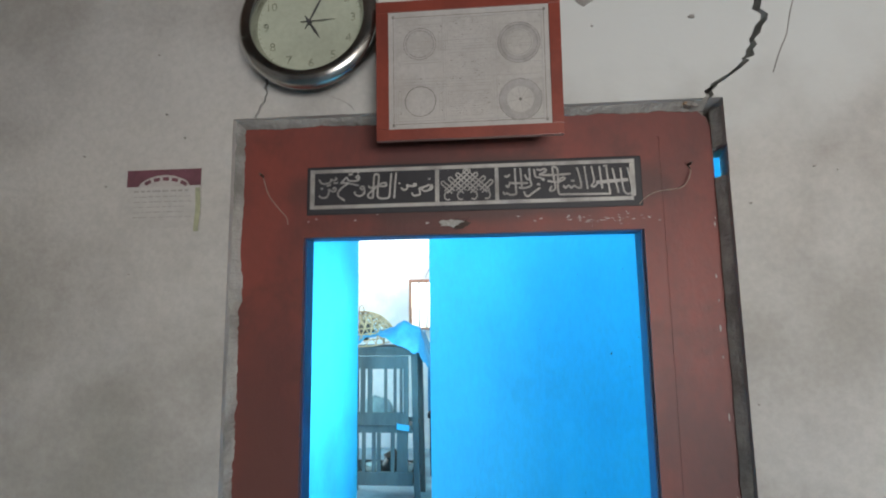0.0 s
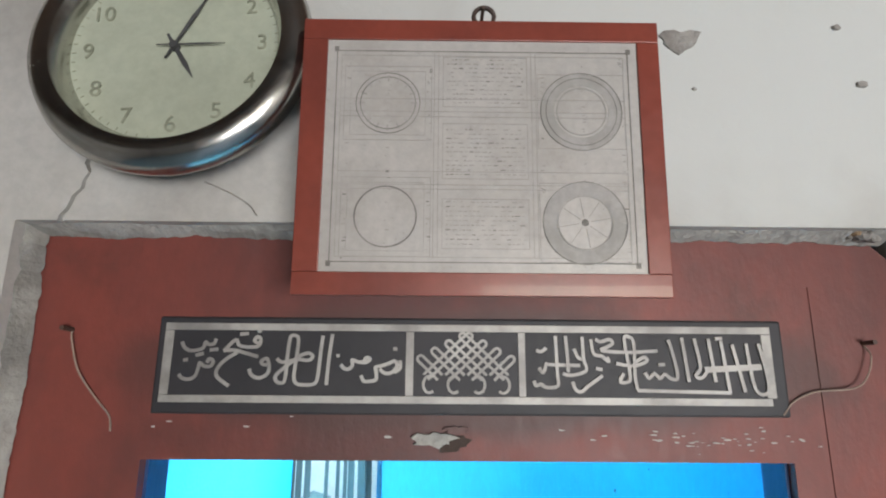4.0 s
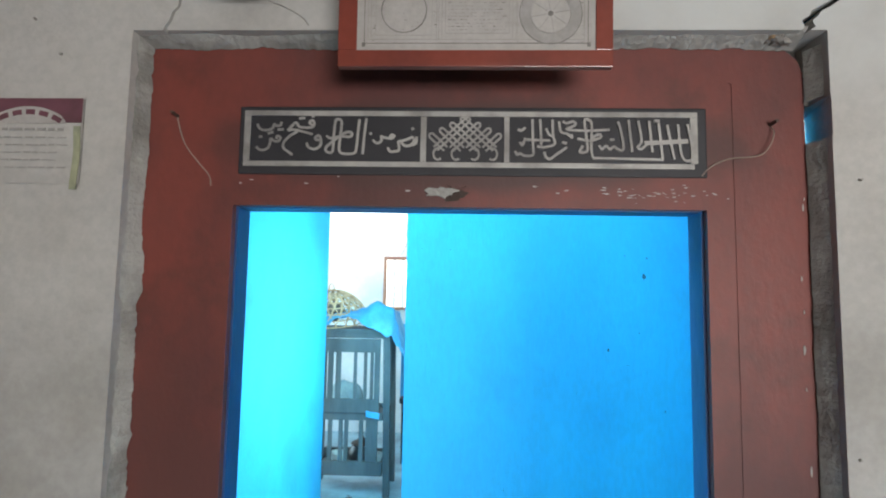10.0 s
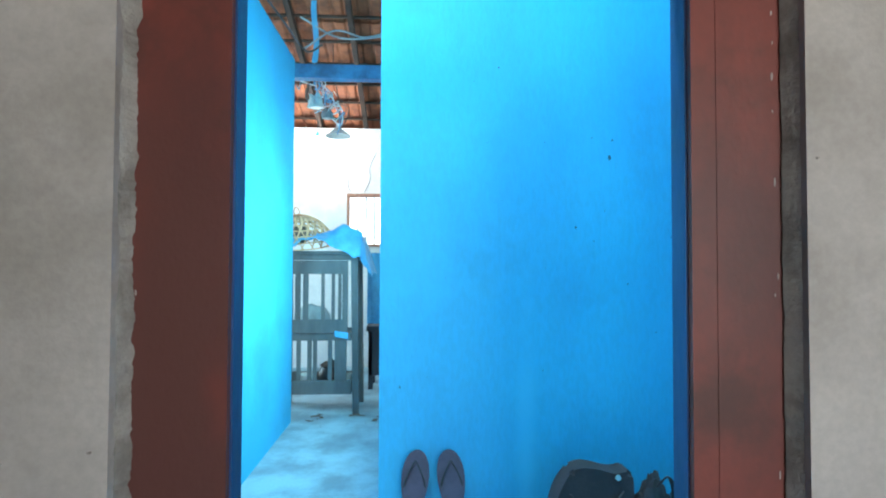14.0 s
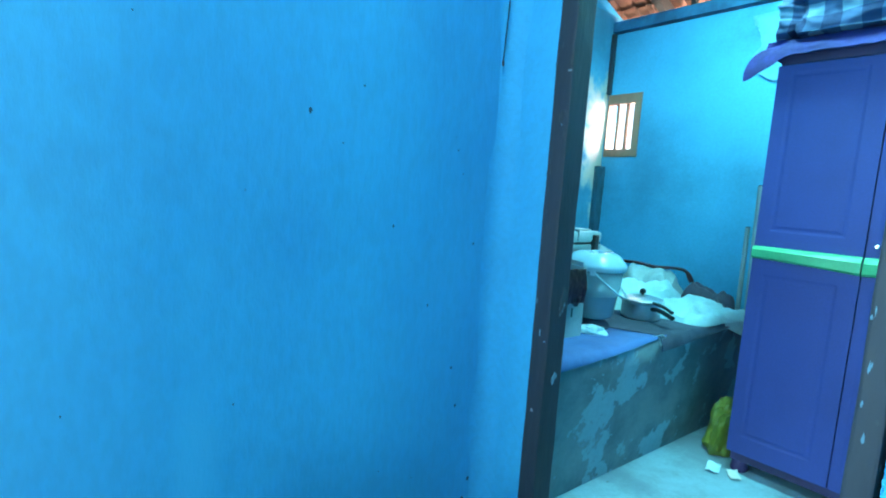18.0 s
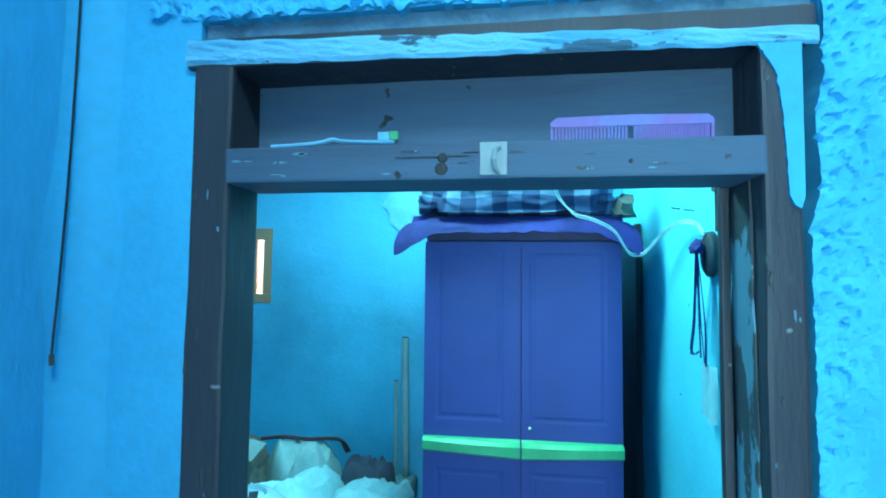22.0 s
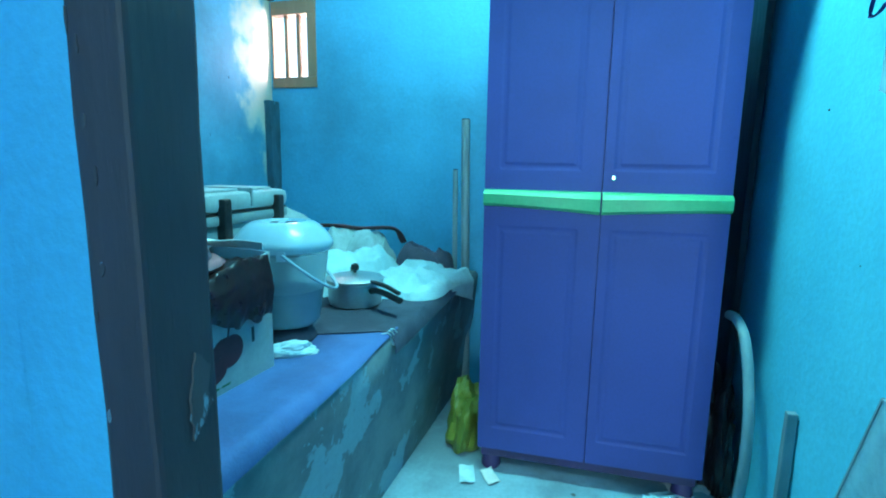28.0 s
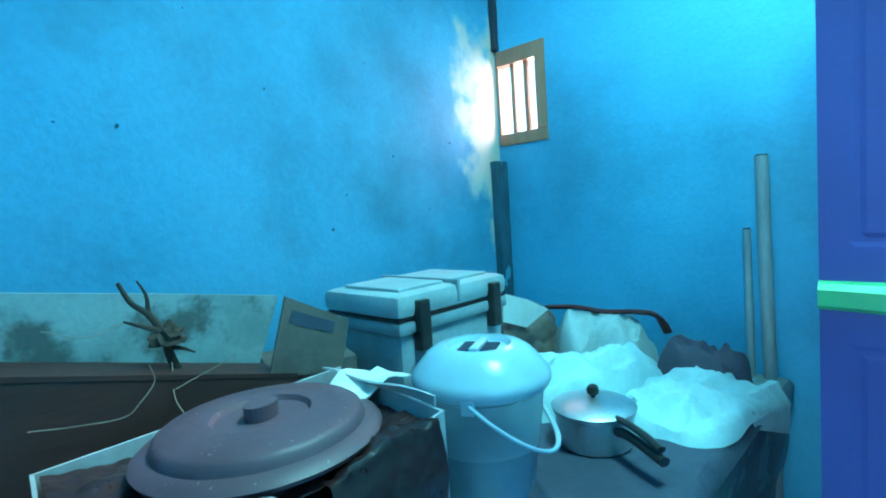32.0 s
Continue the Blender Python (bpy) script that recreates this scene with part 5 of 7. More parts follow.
out = smooth_line([(0.435, 0, 0.0), (0.448, 0, 0.18), (0.484, 0, 0.325), (0.53, 0, 0.396), (0.58, 0, 0.415), (0.64, 0, 0.412), (0.70, 0, 0.398), (0.737, 0, 0.392), (0.785, 0, 0.402)], 5) + smooth_line([(0.800, 0, 0.388), (0.806, 0, 0.30), (0.80, 0, 0.0)], 5)
bm = prism([(p.x, 0.97 * p.z) for p in out], -0.06, 0.045, "y")
bmesh.ops.bevel(bm, geom=[e for e in bm.edges if abs(e.verts[0].co.y - e.verts[1].co.y) < 1e-6], offset=0.02, segments=3, affect="EDGES")
for v in bm.verts:
    v.co += Vector((0, 0.012, 0.006)) * noise.noise(v.co * 11)
part("body", bm, HANDBAG, hb, "", True)
part("strap", tube(smooth_line([(0.53, -0.060, 0.30), (0.59, -0.075, 0.24), (0.68, -0.075, 0.23), (0.76, -0.062, 0.31)], 6), 0.011, 8, flat=0.4), HANDBAG, hb)
part("eyelet", lathe([(0.0, 0.0), (0.012, 0.0), (0.012, 0.004), (0.0, 0.004)], 18), ALUMINIUM, hb, "pale metal eyelet").matrix_local = pose(0.735, -0.059, 0.366, 90)
bag("handbag", (0.905, 2.49, 0.0), 0.095, 0.07, 0.25, "slumped dark cloth bag beside the handbag", 7.0, HANDBAG)
bag("handbag", (1.06, 2.50, 0.0), 0.06, 0.08, 0.28, "small black bag standing in the corner", 12.0)

# ---- inner door frame ----
frame_2 = thing("door_frame", "smoke-darkened wooden frame of the inner doorway with a boarded transom", "door frame", kind="structure")
def worn(bm, amount=0.0025, freq=14):
    """Knocks the edges of old wood about."""
    for v in bm.verts:
        p = v.co * freq
        v.co += Vector((noise.noise(p), noise.noise(p + Vector((7, 0, 0))), 0.4 * noise.noise(p + Vector((0, 9, 0))))) * amount
    return bm
def plank(x0, x1, y0, y1, z0, z1, cuts=14, bevel=0.006):
    bm = boxes((x0, x1, y0, y1, z0, z1), bevel=bevel)
    long = max(range(3), key=lambda k: (x1 - x0, y1 - y0, z1 - z0)[k])
    lo, hi = ((x0, x1), (y0, y1), (z0, z1))[long]
    for k in range(1, cuts):
        co, no = [0, 0, 0], [0, 0, 0]
        co[long], no[long] = lo + (hi - lo) * k / cuts, 1
        bmesh.ops.bisect_plane(bm, geom=bm.verts[:] + bm.edges[:] + bm.faces[:], plane_co=co, plane_no=no)
    return worn(bm)
part("post", plank(1.290, 1.374, 2.443, 2.503, 0.0, 2.125, 24), DARKWOOD, frame_2)
part("post", plank(1.290, 1.396, 1.691, 1.738, 0.0, 2.125, 24), DARKWOOD, frame_2)
part("lintel", plank(1.284, 1.380, 1.736, 2.446, 1.916, 1.9655, 20, 0.004), GREYWOOD, frame_2)
part("head", plank(1.290, 1.396, 1.672, 2.515, 2.086, 2.130, 20, 0.004), DARKWOOD, frame_2)
rng = random.Random(8)
low = [(1.672 + 0.0281 * k, 2.078 + 0.0004 * k + rng.uniform(-0.0015, 0.0015)) for k in range(31)]
high = [(1.672 + 0.0281 * k, 2.101 + 0.0009 * k + rng.uniform(-0.002, 0.002)) for k in range(31)]
skin = bmesh.new()
rows_s = [[skin.verts.new((1.2895 - 0.006 * (0 < j < 6) * (0.6 + 0.6 * noise.noise(Vector((k * 0.7, j, 3)))), a[0], a[1] + (b[1] - a[1]) * j / 6)) for j in range(7)] for k, (a, b) in enumerate(zip(low, high))]
for p, q in zip(rows_s, rows_s[1:]):
    for j in range(6):
        skin.faces.new((p[j], q[j], q[j + 1], p[j + 1]))
part("limewash_skin", skin, FLAKING, frame_2, "flaking pale blue limewash on the head beam")
part("transom_board", plank(1.372, 1.384, 1.735, 2.4465, 1.966, 2.0865, 8, 0.002), GREYWOOD, frame_2, "grey board closing the transom")
part("stop", plank(1.386, 1.400, 1.738, 1.752, 0.0, 1.925, 10, 0.003), DARKWOOD, frame_2)
part("threshold", plank(1.292, 1.40, 1.739, 2.442, 0.0, 0.035, 8), DARKWOOD, frame_2)
hasp = boxes((1.280, 1.284, 2.050, 2.086, 1.920, 1.964), bevel=0.0015)
part("hasp", hasp, PVC, frame_2, "pale metal staple plate")
part("hasp_loop", tube([(1.282, 2.060, 1.956), (1.272, 2.066, 1.950), (1.270, 2.067, 1.938), (1.274, 2.066, 1.928), (1.282, 2.061, 1.923)], 0.0035, 8), PVC, frame_2)
for y, z, s in ((2.135, 1.945, 0.007), (2.137, 1.930, 0.009), (1.895, 1.936, 0.003)):
    k = part("knot_hole", lathe([(0, 0.0), (s, 0.0), (s * 0.8, 0.002), (0, 0.002)], 10), BLACK_CLOTH, frame_2)
    k.matrix_local = pose(1.2838, y, z, 0, -90, 0)
part("split", boxes((1.2830, 1.2846, 2.10, 2.20, 1.9455, 1.9475)), BLACK_CLOTH, frame_2, "long split in the wood")
for y, x0, x1, z0, z1 in ((1.739, 1.318, 1.382, 1.28, 1.92), (2.442, 1.335, 1.362, 0.93, 1.02), (2.442, 1.330, 1.350, 0.72, 0.76)):
    pts = [(x0, z0), (x1, z0 + 0.03), (x1 - 0.006, (z0 + z1) / 2), (x1, z1 - 0.02), (x0 + 0.008, z1), (x0 - 0.004, (z0 + z1) / 2)]
    out = []
    for (a, b), (c, d) in zip(pts, pts[1:] + pts[:1]):
        out += [(a + (c - a) * k / 6 + 0.006 * noise.noise(Vector((a * 90 + k, b * 40, 3))), b + (d - b) * k / 6) for k in range(6)]
    part("worn_paint", prism(out, y - 0.0015, y + 0.0015, "y"), PEEL, frame_2, "worn patch with remains of blue paint")
rng = random.Random(19)
wear = bmesh.new()
for k in range(84):
    where = k % 4
    if where == 0:
        y, z, x = rng.uniform(1.697, 1.734), rng.uniform(0.85, 1.86), 1.2884
    elif where == 1:
        y, z, x = rng.uniform(2.447, 2.499), rng.uniform(0.85, 2.05), 1.2884
    elif where == 2:
        y, z, x = rng.uniform(1.75, 2.43), rng.uniform(1.920, 1.962), 1.2826
    else:
        y, z, x = rng.choice((rng.uniform(1.697, 1.703), rng.uniform(2.493, 2.500), rng.uniform(1.730, 1.735))), rng.uniform(0.85, 2.05), 1.2884
    w, h = rng.uniform(0.0012, 0.004), rng.uniform(0.003, 0.016)
    if where == 2:
        w, h = h, w * 0.8
    prism([(y + w * rng.uniform(0.4, 1.1) * math.cos(a), z + h * rng.uniform(0.4, 1.1) * math.sin(a)) for a in np.linspace(0, 5.6, 9)], x, x + 0.006, "x", wear)
part("paint_scuffs", wear, PEEL, frame_2, "pale scuffs and scratches on the dark wood")["kind"] = "stuff"
patch = bmesh.new()
edge = [(1.742, 2.080), (1.735, 2.066), (1.722, 2.046), (1.716, 2.0), (1.713, 1.958), (1.711, 1.92), (1.709, 1.89), (1.704, 1.876)]
out = []
for (p, q), (u, v) in zip(edge, edge[1:]):
    out += [(p + (u - p) * k / 6 + 0.003 * noise.noise(Vector((p * 300 + k, q * 90, 2))), q + (v - q) * k / 6) for k in range(6)]
prism(out + [(1.697, 1.874), (1.6925, 1.89), (1.692, 2.080)], 1.2862, 1.2905, "x", patch)
part("paint_stripe", patch, BLUE, frame_2, "patch of pale wall paint smeared on the post")

# broken plaster above and beside the frame
def crust(name, side, long0, long1, reach, out, label, seed):
    """Lumpy, pitted plaster with a torn edge that thins out into the wall."""
    nl, nr = int((long1 - long0) / 0.0042), int(reach / 0.0042)
    def step(v, lo, hi):
        t = min(1.0, max(0.0, (v - lo) / (hi - lo)))
        return t * t * (3 - 2 * t)
    def f(w, r):
        p = Vector((w, r, seed))
        lump = 0.35 + 0.5 * noise.noise(p * 13) + 0.75 * (noise.turbulence(p * 48, 4, True) - 0.35)
        pit = max(0.0, noise.turbulence(p * 42 + Vector((4, 9, 0)), 4, True) - 0.55) + 0.5 * max(0.0, noise.noise(p * 85) - 0.3)
        fade = max(0.0, 1.0 - r / reach) ** 0.7
        x = 1.3015 - fade * (out * max(0.15, lump) + 0.005) + 0.050 * pit * min(1.0, 1.6 * fade)
        x = min(x, 1.3035)
        if r < 0.003:
            x = 1.335
        tear = 0.008 * noise.noise(Vector((w * 17, seed, 1))) + 0.007 * noise.noise(Vector((w * 63, seed, 6)))
        if side:
            e = 1.688 - 0.009 * step(w, 1.84, 1.90) - 0.010 * step(w, 1.99, 2.05) + 0.35 * tear - 0.008 * max(0.0, noise.noise(Vector((w * 7, seed, 3))))
            return (x, e - max(r, 0.002), w)
        return (x, w, 2.160 + max(-0.008, tear * 1.5) + max(r, 0.002))
    struct(name, drape(long0, long1, 0.0, reach, nl, nr, f, 0.002), BLUE_CRUST, label, "broken plaster")
crust("plaster_crust", False, 1.58, 2.58, 0.26, 0.012, "crumbling pitted pale blue plaster above the inner door", 3.0)
crust("plaster_crust_side", True, 0.02, 2.17, 0.115, 0.009, "crumbling pitted plaster edge beside the inner door post", 8.0)
struct("plaster_core", boxes((1.312, 1.37, 1.666, 2.499, 2.131, 2.1615), (1.35, 1.372, 1.665, 1.689, 0.0, 2.130)), SLATE, "grey mortar showing where the plaster has fallen", "mortar")
# comb and toothbrush on the ledge
comb = thing("comb", "lilac plastic comb standing on the lintel ledge", "comb", (1.308, 1.890, 1.9655), 0)
comb.scale = (1, 0.98, 0.80)
spine = [(-0.105, 0.028), (0.105, 0.028), (0.105, 0.036), (0.098, 0.043), (0.0, 0.046), (-0.096, 0.044), (-0.105, 0.036)]
part("spine", prism([(-u, v) for u, v in spine], -0.0022, 0.0022, "x"), LILAC, comb)
part("end_tooth", prism([(-0.105, 0), (-0.101, 0), (-0.101, 0.026), (-0.105, 0.028)], -0.002, 0.002, "x"), LILAC, comb)
part("end_tooth", prism([(0.101, 0), (0.105, 0), (0.105, 0.026), (0.101, 0.026)], -0.002, 0.002, "x"), LILAC, comb)
for k in range(21):
    u = 0.0975 - k * 0.0046
    part("tooth", boxes((-0.0016, 0.0016, u - 0.0013, u + 0.0013, 0.0008, 0.029)), LILAC, comb)
for k in range(32):
    u = -0.0055 - k * 0.0030
    part("tooth", boxes((-0.0014, 0.0014, u - 0.0011, u + 0.0011, 0.0008, 0.030)), LILAC, comb)
brush = thing("toothbrush", "pale blue toothbrush with green bristles lying on the lintel ledge", "toothbrush", (1.300, 2.30, 1.9700))
part("handle", tube(smooth_line([(0, 0.085, 0.0), (0, 0.05, 0.001), (0.0, 0.012, 0.004), (0, -0.006, 0.008), (0, -0.02, 0.005), (0, -0.055, 0.003), (0, -0.095, 0.002)], 5), 0.0042, 8, flat=0.7), PALE_BLUE, brush, "", True)
part("bristles", boxes((-0.0045, 0.0045, -0.088, -0.072, 0.0045, 0.016), bevel=0.001), PALE_BLUE, brush)
part("bristles", boxes((-0.0047, 0.0047, -0.100, -0.0885, 0.0045, 0.0165), bevel=0.001), GREEN, brush, "green bristle tuft")


# ---- store room: structure details ----
def plat_edge(x, top):
    return (2.705 - (x - 1.42) * 0.055 if top else 2.775 - (x - 1.42) * 0.05)
plat = bmesh.new()
ring_rows = []
for i in range(31):
    x = 1.376 + 2.204 * i / 30
    prof = [(3.81, 0.0), (plat_edge(x, False), 0.0)]
    for k in range(1, 9):
        t = k / 9
        prof.append((plat_edge(x, False) * (1 - t) + plat_edge(x, True) * t + 0.012 * noise.noise(Vector((x * 5, t * 4, 2))), 0.61 * t))
    prof += [(plat_edge(x, True) + 0.004, 0.625), (plat_edge(x, True) + 0.018, 0.642), (plat_edge(x, True) + 0.05, 0.645), (3.2, 0.645), (3.81, 0.645)]
    ring_rows.append([plat.verts.new((x, y, z)) for y, z in prof])
for a, b in zip(ring_rows, ring_rows[1:]):
    for k in range(len(a) - 1):
        plat.faces.new((a[k], a[k + 1], b[k + 1], b[k]))
struct("platform", plat, PLATFORM, "built-in masonry platform with patchy blue plaster", "platform", True)

win = thing("window_1", "small bare wooden window with upright bars and bright daylight", "window", kind="structure")
for name, row in (("sill", (3.572, 3.66, 3.525, 3.80, 1.620, 1.676)), ("head_rail", (3.572, 3.64, 3.525, 3.80, 2.008, 2.08)), ("side_rail", (3.572, 3.64, 3.525, 3.578, 1.676, 2.008)), ("side_rail", (3.574, 3.64, 3.790, 3.80, 1.676, 2.008))):
    part(name, worn(boxes(row, bevel=0.004), 0.002), PALEWOOD, win)
for y in (3.643, 3.719):
    part("bar", plank(3.590, 3.614, y - 0.0105, y + 0.0105, 1.670, 2.014, 6, 0.003), PALEWOOD, win)
low_post = part("corner_post", plank(3.494, 3.584, 3.768, 3.812, 0.645, 1.545, 16, 0.008), POST_PAINT)
tagged(low_post, "dark timber strip in the corner below the window", "timber post", "", "structure")
top_post = part("corner_post", plank(3.55, 3.582, 3.780, 3.812, 2.085, 2.52, 6, 0.004), DARKWOOD)
tagged(top_post, "dark timber strip in the corner above the window", "timber post", "", "structure")


def torn_patch(name, axis, c, pts, material, label, thick=0.004):
    out = []
    for (a, b), (d, e) in zip(pts, pts[1:] + pts[:1]):
        for k in range(7):
            t = k / 7
            out.append((a + (d - a) * t + 0.012 * noise.noise(Vector((a * 9 + t * 4, b * 9, 3))), b + (e - b) * t + 0.012 * noise.noise(Vector((a * 9 + t * 4, b * 9, 8)))))
    return struct(name, prism(out, c - thick, c + 0.004, axis), material, label, "plaster patch")
torn_patch("plaster_patch", "x", 3.572, [(2.55, 2.05), (2.70, 2.06), (2.784, 2.112), (2.78, 2.17), (2.831, 2.219), (2.79, 2.27), (2.796, 2.328), (2.815, 2.38), (2.84, 2.41), (2.853, 2.463), (2.40, 2.466), (2.30, 2.05)], PALE_BLUE, "pale patch where the blue limewash has fallen off")
rng = random.Random(77)
for axis, c, spots in (("y", 3.81, ((2.86, 1.55), (2.62, 1.40), (3.05, 1.33), (2.55, 1.28), (2.33, 1.75), (1.9, 1.6), (3.2, 1.62), (2.1, 1.95), (2.75, 1.9))), ("y", 1.44, ((2.60, 1.37), (2.1, 1.25), (1.9, 0.9), (2.5, 1.7), (1.7, 1.5)))):
    bm = bmesh.new()
    for u, v in spots:
        s = rng.uniform(0.002, 0.005)
        at = c - wall_lift(u, v, 0.012, 9.0, 0) if c > 3 else c + wall_lift(u, v, 0.010, 6.0, 1)
        prism([(u + s * rng.uniform(0.5, 1.2) * math.cos(a), v + 1.3 * s * rng.uniform(0.5, 1.2) * math.sin(a)) for a in (0, 1, 2, 3, 4, 5)], at - 0.003, at + 0.003, axis, bm)
    tagged(part("wall_specks", bm, MUD), "dark mud specks on the blue wall", "mud specks", "", "stuff")
# dark panel standing in for the cupboard's shade on the wall
bm = plank(3.10, 3.56, 1.452, 1.478, 0.0, 2.05, 8, 0.004)
tagged(part("wooden_plank", bm, DARKWOOD), "dark panel added for the shade behind the cupboard", "door leaf")

# ---- cupboard ----
cup = thing("cupboard", "tall violet-blue plastic cupboard with two doors and light green handles", "cupboard", (2.78, 2.012, 0.0), 0.6)
HW = 0.408
part("body", boxes((0.024, 0.42, -HW, HW, 0.10, 1.945), bevel=0.008), PURPLE, cup)
part("base", boxes((0.03, 0.41, -HW + 0.01, HW - 0.01, 0.055, 0.0995), bevel=0.006), PURPLE_DARK, cup, "dark violet base")
for y in (-0.36, 0.36):
    for x in (0.06, 0.37):
        f = lathe([(0, 0.0), (0.034, 0.0), (0.040, 0.012), (0.034, 0.045), (0.030, 0.056), (0, 0.056)], 16)
        o = part("foot", f, PURPLE_DARK, cup, "", True)
        o.matrix_local = pose(x, y, 0)


def door_leaf(y0, y1, px0, px1):
    """A moulded leaf with two sunk panels, as one height field."""
    panels = [(px0, px1, 1.205, 1.895), (px0, px1, 0.205, 0.978)]
    ys = sorted({y0, y1, *[v + d for p in panels for v in p[:2] for d in (-0.014, -0.004, 0.004, 0.014)]})
    zs = sorted({0.105, 1.94, *[v + d for p in panels for v in p[2:] for d in (-0.014, -0.004, 0.004, 0.014)]})
    def h(y, z):
        for a, b, c, d in panels:
            e = min(y - a, b - y, z - c, d - z)
            if e > -0.010:
                return 0.0020 if e < 0.006 else (0.0010 if e < 0.012 else 0.0)
        return 0.0
    bm = bmesh.new()
    g = [[bm.verts.new((h(y, z), y, z)) for z in zs] for y in ys]
    back = [[bm.verts.new((0.0235, y, z)) for z in (zs[0], zs[-1])] for y in (ys[0], ys[-1])]
    for i in range(len(ys) - 1):
        for j in range(len(zs) - 1):
            bm.faces.new((g[i][j], g[i][j + 1], g[i + 1][j + 1], g[i + 1][j]))
    bm.faces.new([g[i][0] for i in range(len(ys))] + [back[1][0], back[0][0]])
    bm.faces.new([g[i][-1] for i in range(len(ys))][::-1] + [back[0][1], back[1][1]])
    bm.faces.new([g[0][j] for j in range(len(zs))][::-1] + [back[0][0], back[0][1]])
    bm.faces.new([g[-1][j] for j in range(len(zs))] + [back[1][1], back[1][0]])
    return bm


for y0, y1, p0, p1 in ((0.003, HW, 0.085, 0.345), (-HW, -0.003, -0.338, -0.048)):
    leaf = part("door", door_leaf(y0, y1, p0, p1), PURPLE, cup)
    bm = bmesh.new()
    n = 16
    rows_h = []
    for i in range(n + 1):
        t = i / n
        y = y0 + (y1 - y0) * t
        s = t if y0 < 0 else 1 - t
        drop = 0.020 * s ** 1.5
        out = 0.014 + 0.026 * math.sin(math.pi * (0.15 + 0.7 * s))
        rows_h.append([bm.verts.new(p) for p in ((-0.001, y, 1.122), (-out * 0.55, y, 1.118 - drop * 0.25), (-out, y, 1.106 - drop * 0.5), (-out, y, 1.074 - drop), (-out * 0.6, y, 1.065 - drop), (-0.002, y, 1.062 - drop))])
    for a, b in zip(rows_h, rows_h[1:]):
        for k in range(6):
            bm.faces.new((a[k], a[(k + 1) % 6], b[(k + 1) % 6], b[k]))
    bm.faces.new(rows_h[0][::-1])
    bm.faces.new(rows_h[-1])
    part("handle", bm, GREEN, leaf, "light green bowed handle")
lk = part("lock", lathe([(0, 0.0), (0.009, 0.0), (0.009, 0.006), (0.006, 0.009), (0, 0.009)], 16), CHROME, cup, "small metal lock", True)
lk.matrix_local = pose(0.001, -0.036, 1.170, 0, -90, 0)

# raised top in a dark colour, for the shaded underside of the cloth
part("cornice", boxes((0.012, 0.42, -HW + 0.004, HW - 0.004, 1.9455, 2.034), bevel=0.006), PURPLE_DARK, cup, "dark violet top band with the cloth's shade in its colour")

# cloth and bundle on the cupboard
def frill(u, v):
    y = 1.605 + 0.87 * v
    corner = max(0.0, abs(v - 0.5) - 0.37) / 0.13
    way = 1 if v > 0.5 else -1
    wave = 0.022 * noise.noise(Vector((u * 5, v * 9, 4))) + 0.012 * noise.noise(Vector((u * 13, v * 23, 6)))
    if u < 0.35:
        t = 1 - u / 0.35
        x = 2.772 - 0.050 * t * (1 - 0.2 * corner) + 0.5 * wave
        sag = 0.025 * t + 0.045 * t * t + (0.045 * t + 0.050 * t * t) * corner
        return (x, y + way * 0.075 * corner * math.sin(math.pi * 0.6 * t), 2.044 - sag + 0.8 * wave * t - 0.02 * corner * (1 - t))
    return (2.77 + 0.40 * (u - 0.35) / 0.65, y, 2.050 - 0.05 * corner * min(1.0, (u - 0.35) * 4) + 0.4 * wave)
violet = part("violet_cloth", drape(0, 1, 0, 1, 30, 64, frill, 0.004), VIOLET_CLOTH, None, "", True)
tagged(violet, "crumpled violet cloth spread on top of the cupboard", "cloth")
bundle = thing("cloth_bundle", "blue and white checked cloth bundle on top of the cupboard", "bundle", (2.925, 2.038, 2.052))
bm = bmesh.new()
bmesh.ops.create_cube(bm, size=1.0)
bmesh.ops.subdivide_edges(bm, edges=bm.edges[:], cuts=40, use_grid_fill=True)
for v in bm.verts:
    p = v.co.copy()
    q = Vector((p.x * 0.40, p.y * 0.80, p.z * 0.27))
    end = max(0.0, abs(p.y) - 0.36) / 0.14
    r = 1 - 0.20 * end * (0.5 + abs(p.z))
    folds = 0.030 * abs(noise.noise(Vector((q.x * 5, q.y * 5 + 3.0 * q.z, q.z * 12 + 4)))) + 0.014 * abs(noise.noise(Vector((q.x * 14, q.y * 16 - 9 * q.z, q.z * 20))))
    k = 0.030 * noise.noise(q * 5) - folds * (1 + 0.8 * end) + 0.006 * noise.noise(q * 38) + 0.012
    k -= 0.020 * math.exp(-((p.y - 0.40 + 0.05 * p.z) / 0.015) ** 2) + 0.016 * math.exp(-((p.y + 0.41 - 0.06 * p.z) / 0.013) ** 2)
    n0 = Vector((p.x ** 3, p.y ** 3, p.z ** 3)).normalized()
    q = Vector((q.x * r, q.y, q.z * r)) + n0 * k
    q.z = max(q.z, -0.130)
    v.co = q + Vector((0, 0, 0.135 + 0.02 * q.y))
part("wrapped_cloth", bm, CHECKS, bundle, "", True)
ear = drape(0, 1, 0, 1, 6, 8, lambda u, v: (-0.15 + 0.10 * u, -0.32 - 0.05 * v + 0.04 * u, 0.22 + 0.11 * v * (1 - 0.5 * u) + 0.012 * math.sin(9 * u)), 0.003)
part("loose_corner", ear, CHECKS, bundle, "", True)
bag_side = blob(0.06, 0.05, 0.07, 0.5, 2, 4.0, 3, 0.2, 0.3)
o = part("paper_bag", bag_side, KRAFT, None, "", True)
o.matrix_world = pose(2.80, 1.60, 2.045)
tagged(o, "crumpled brown paper bag squeezed beside the checked bundle", "paper bag")

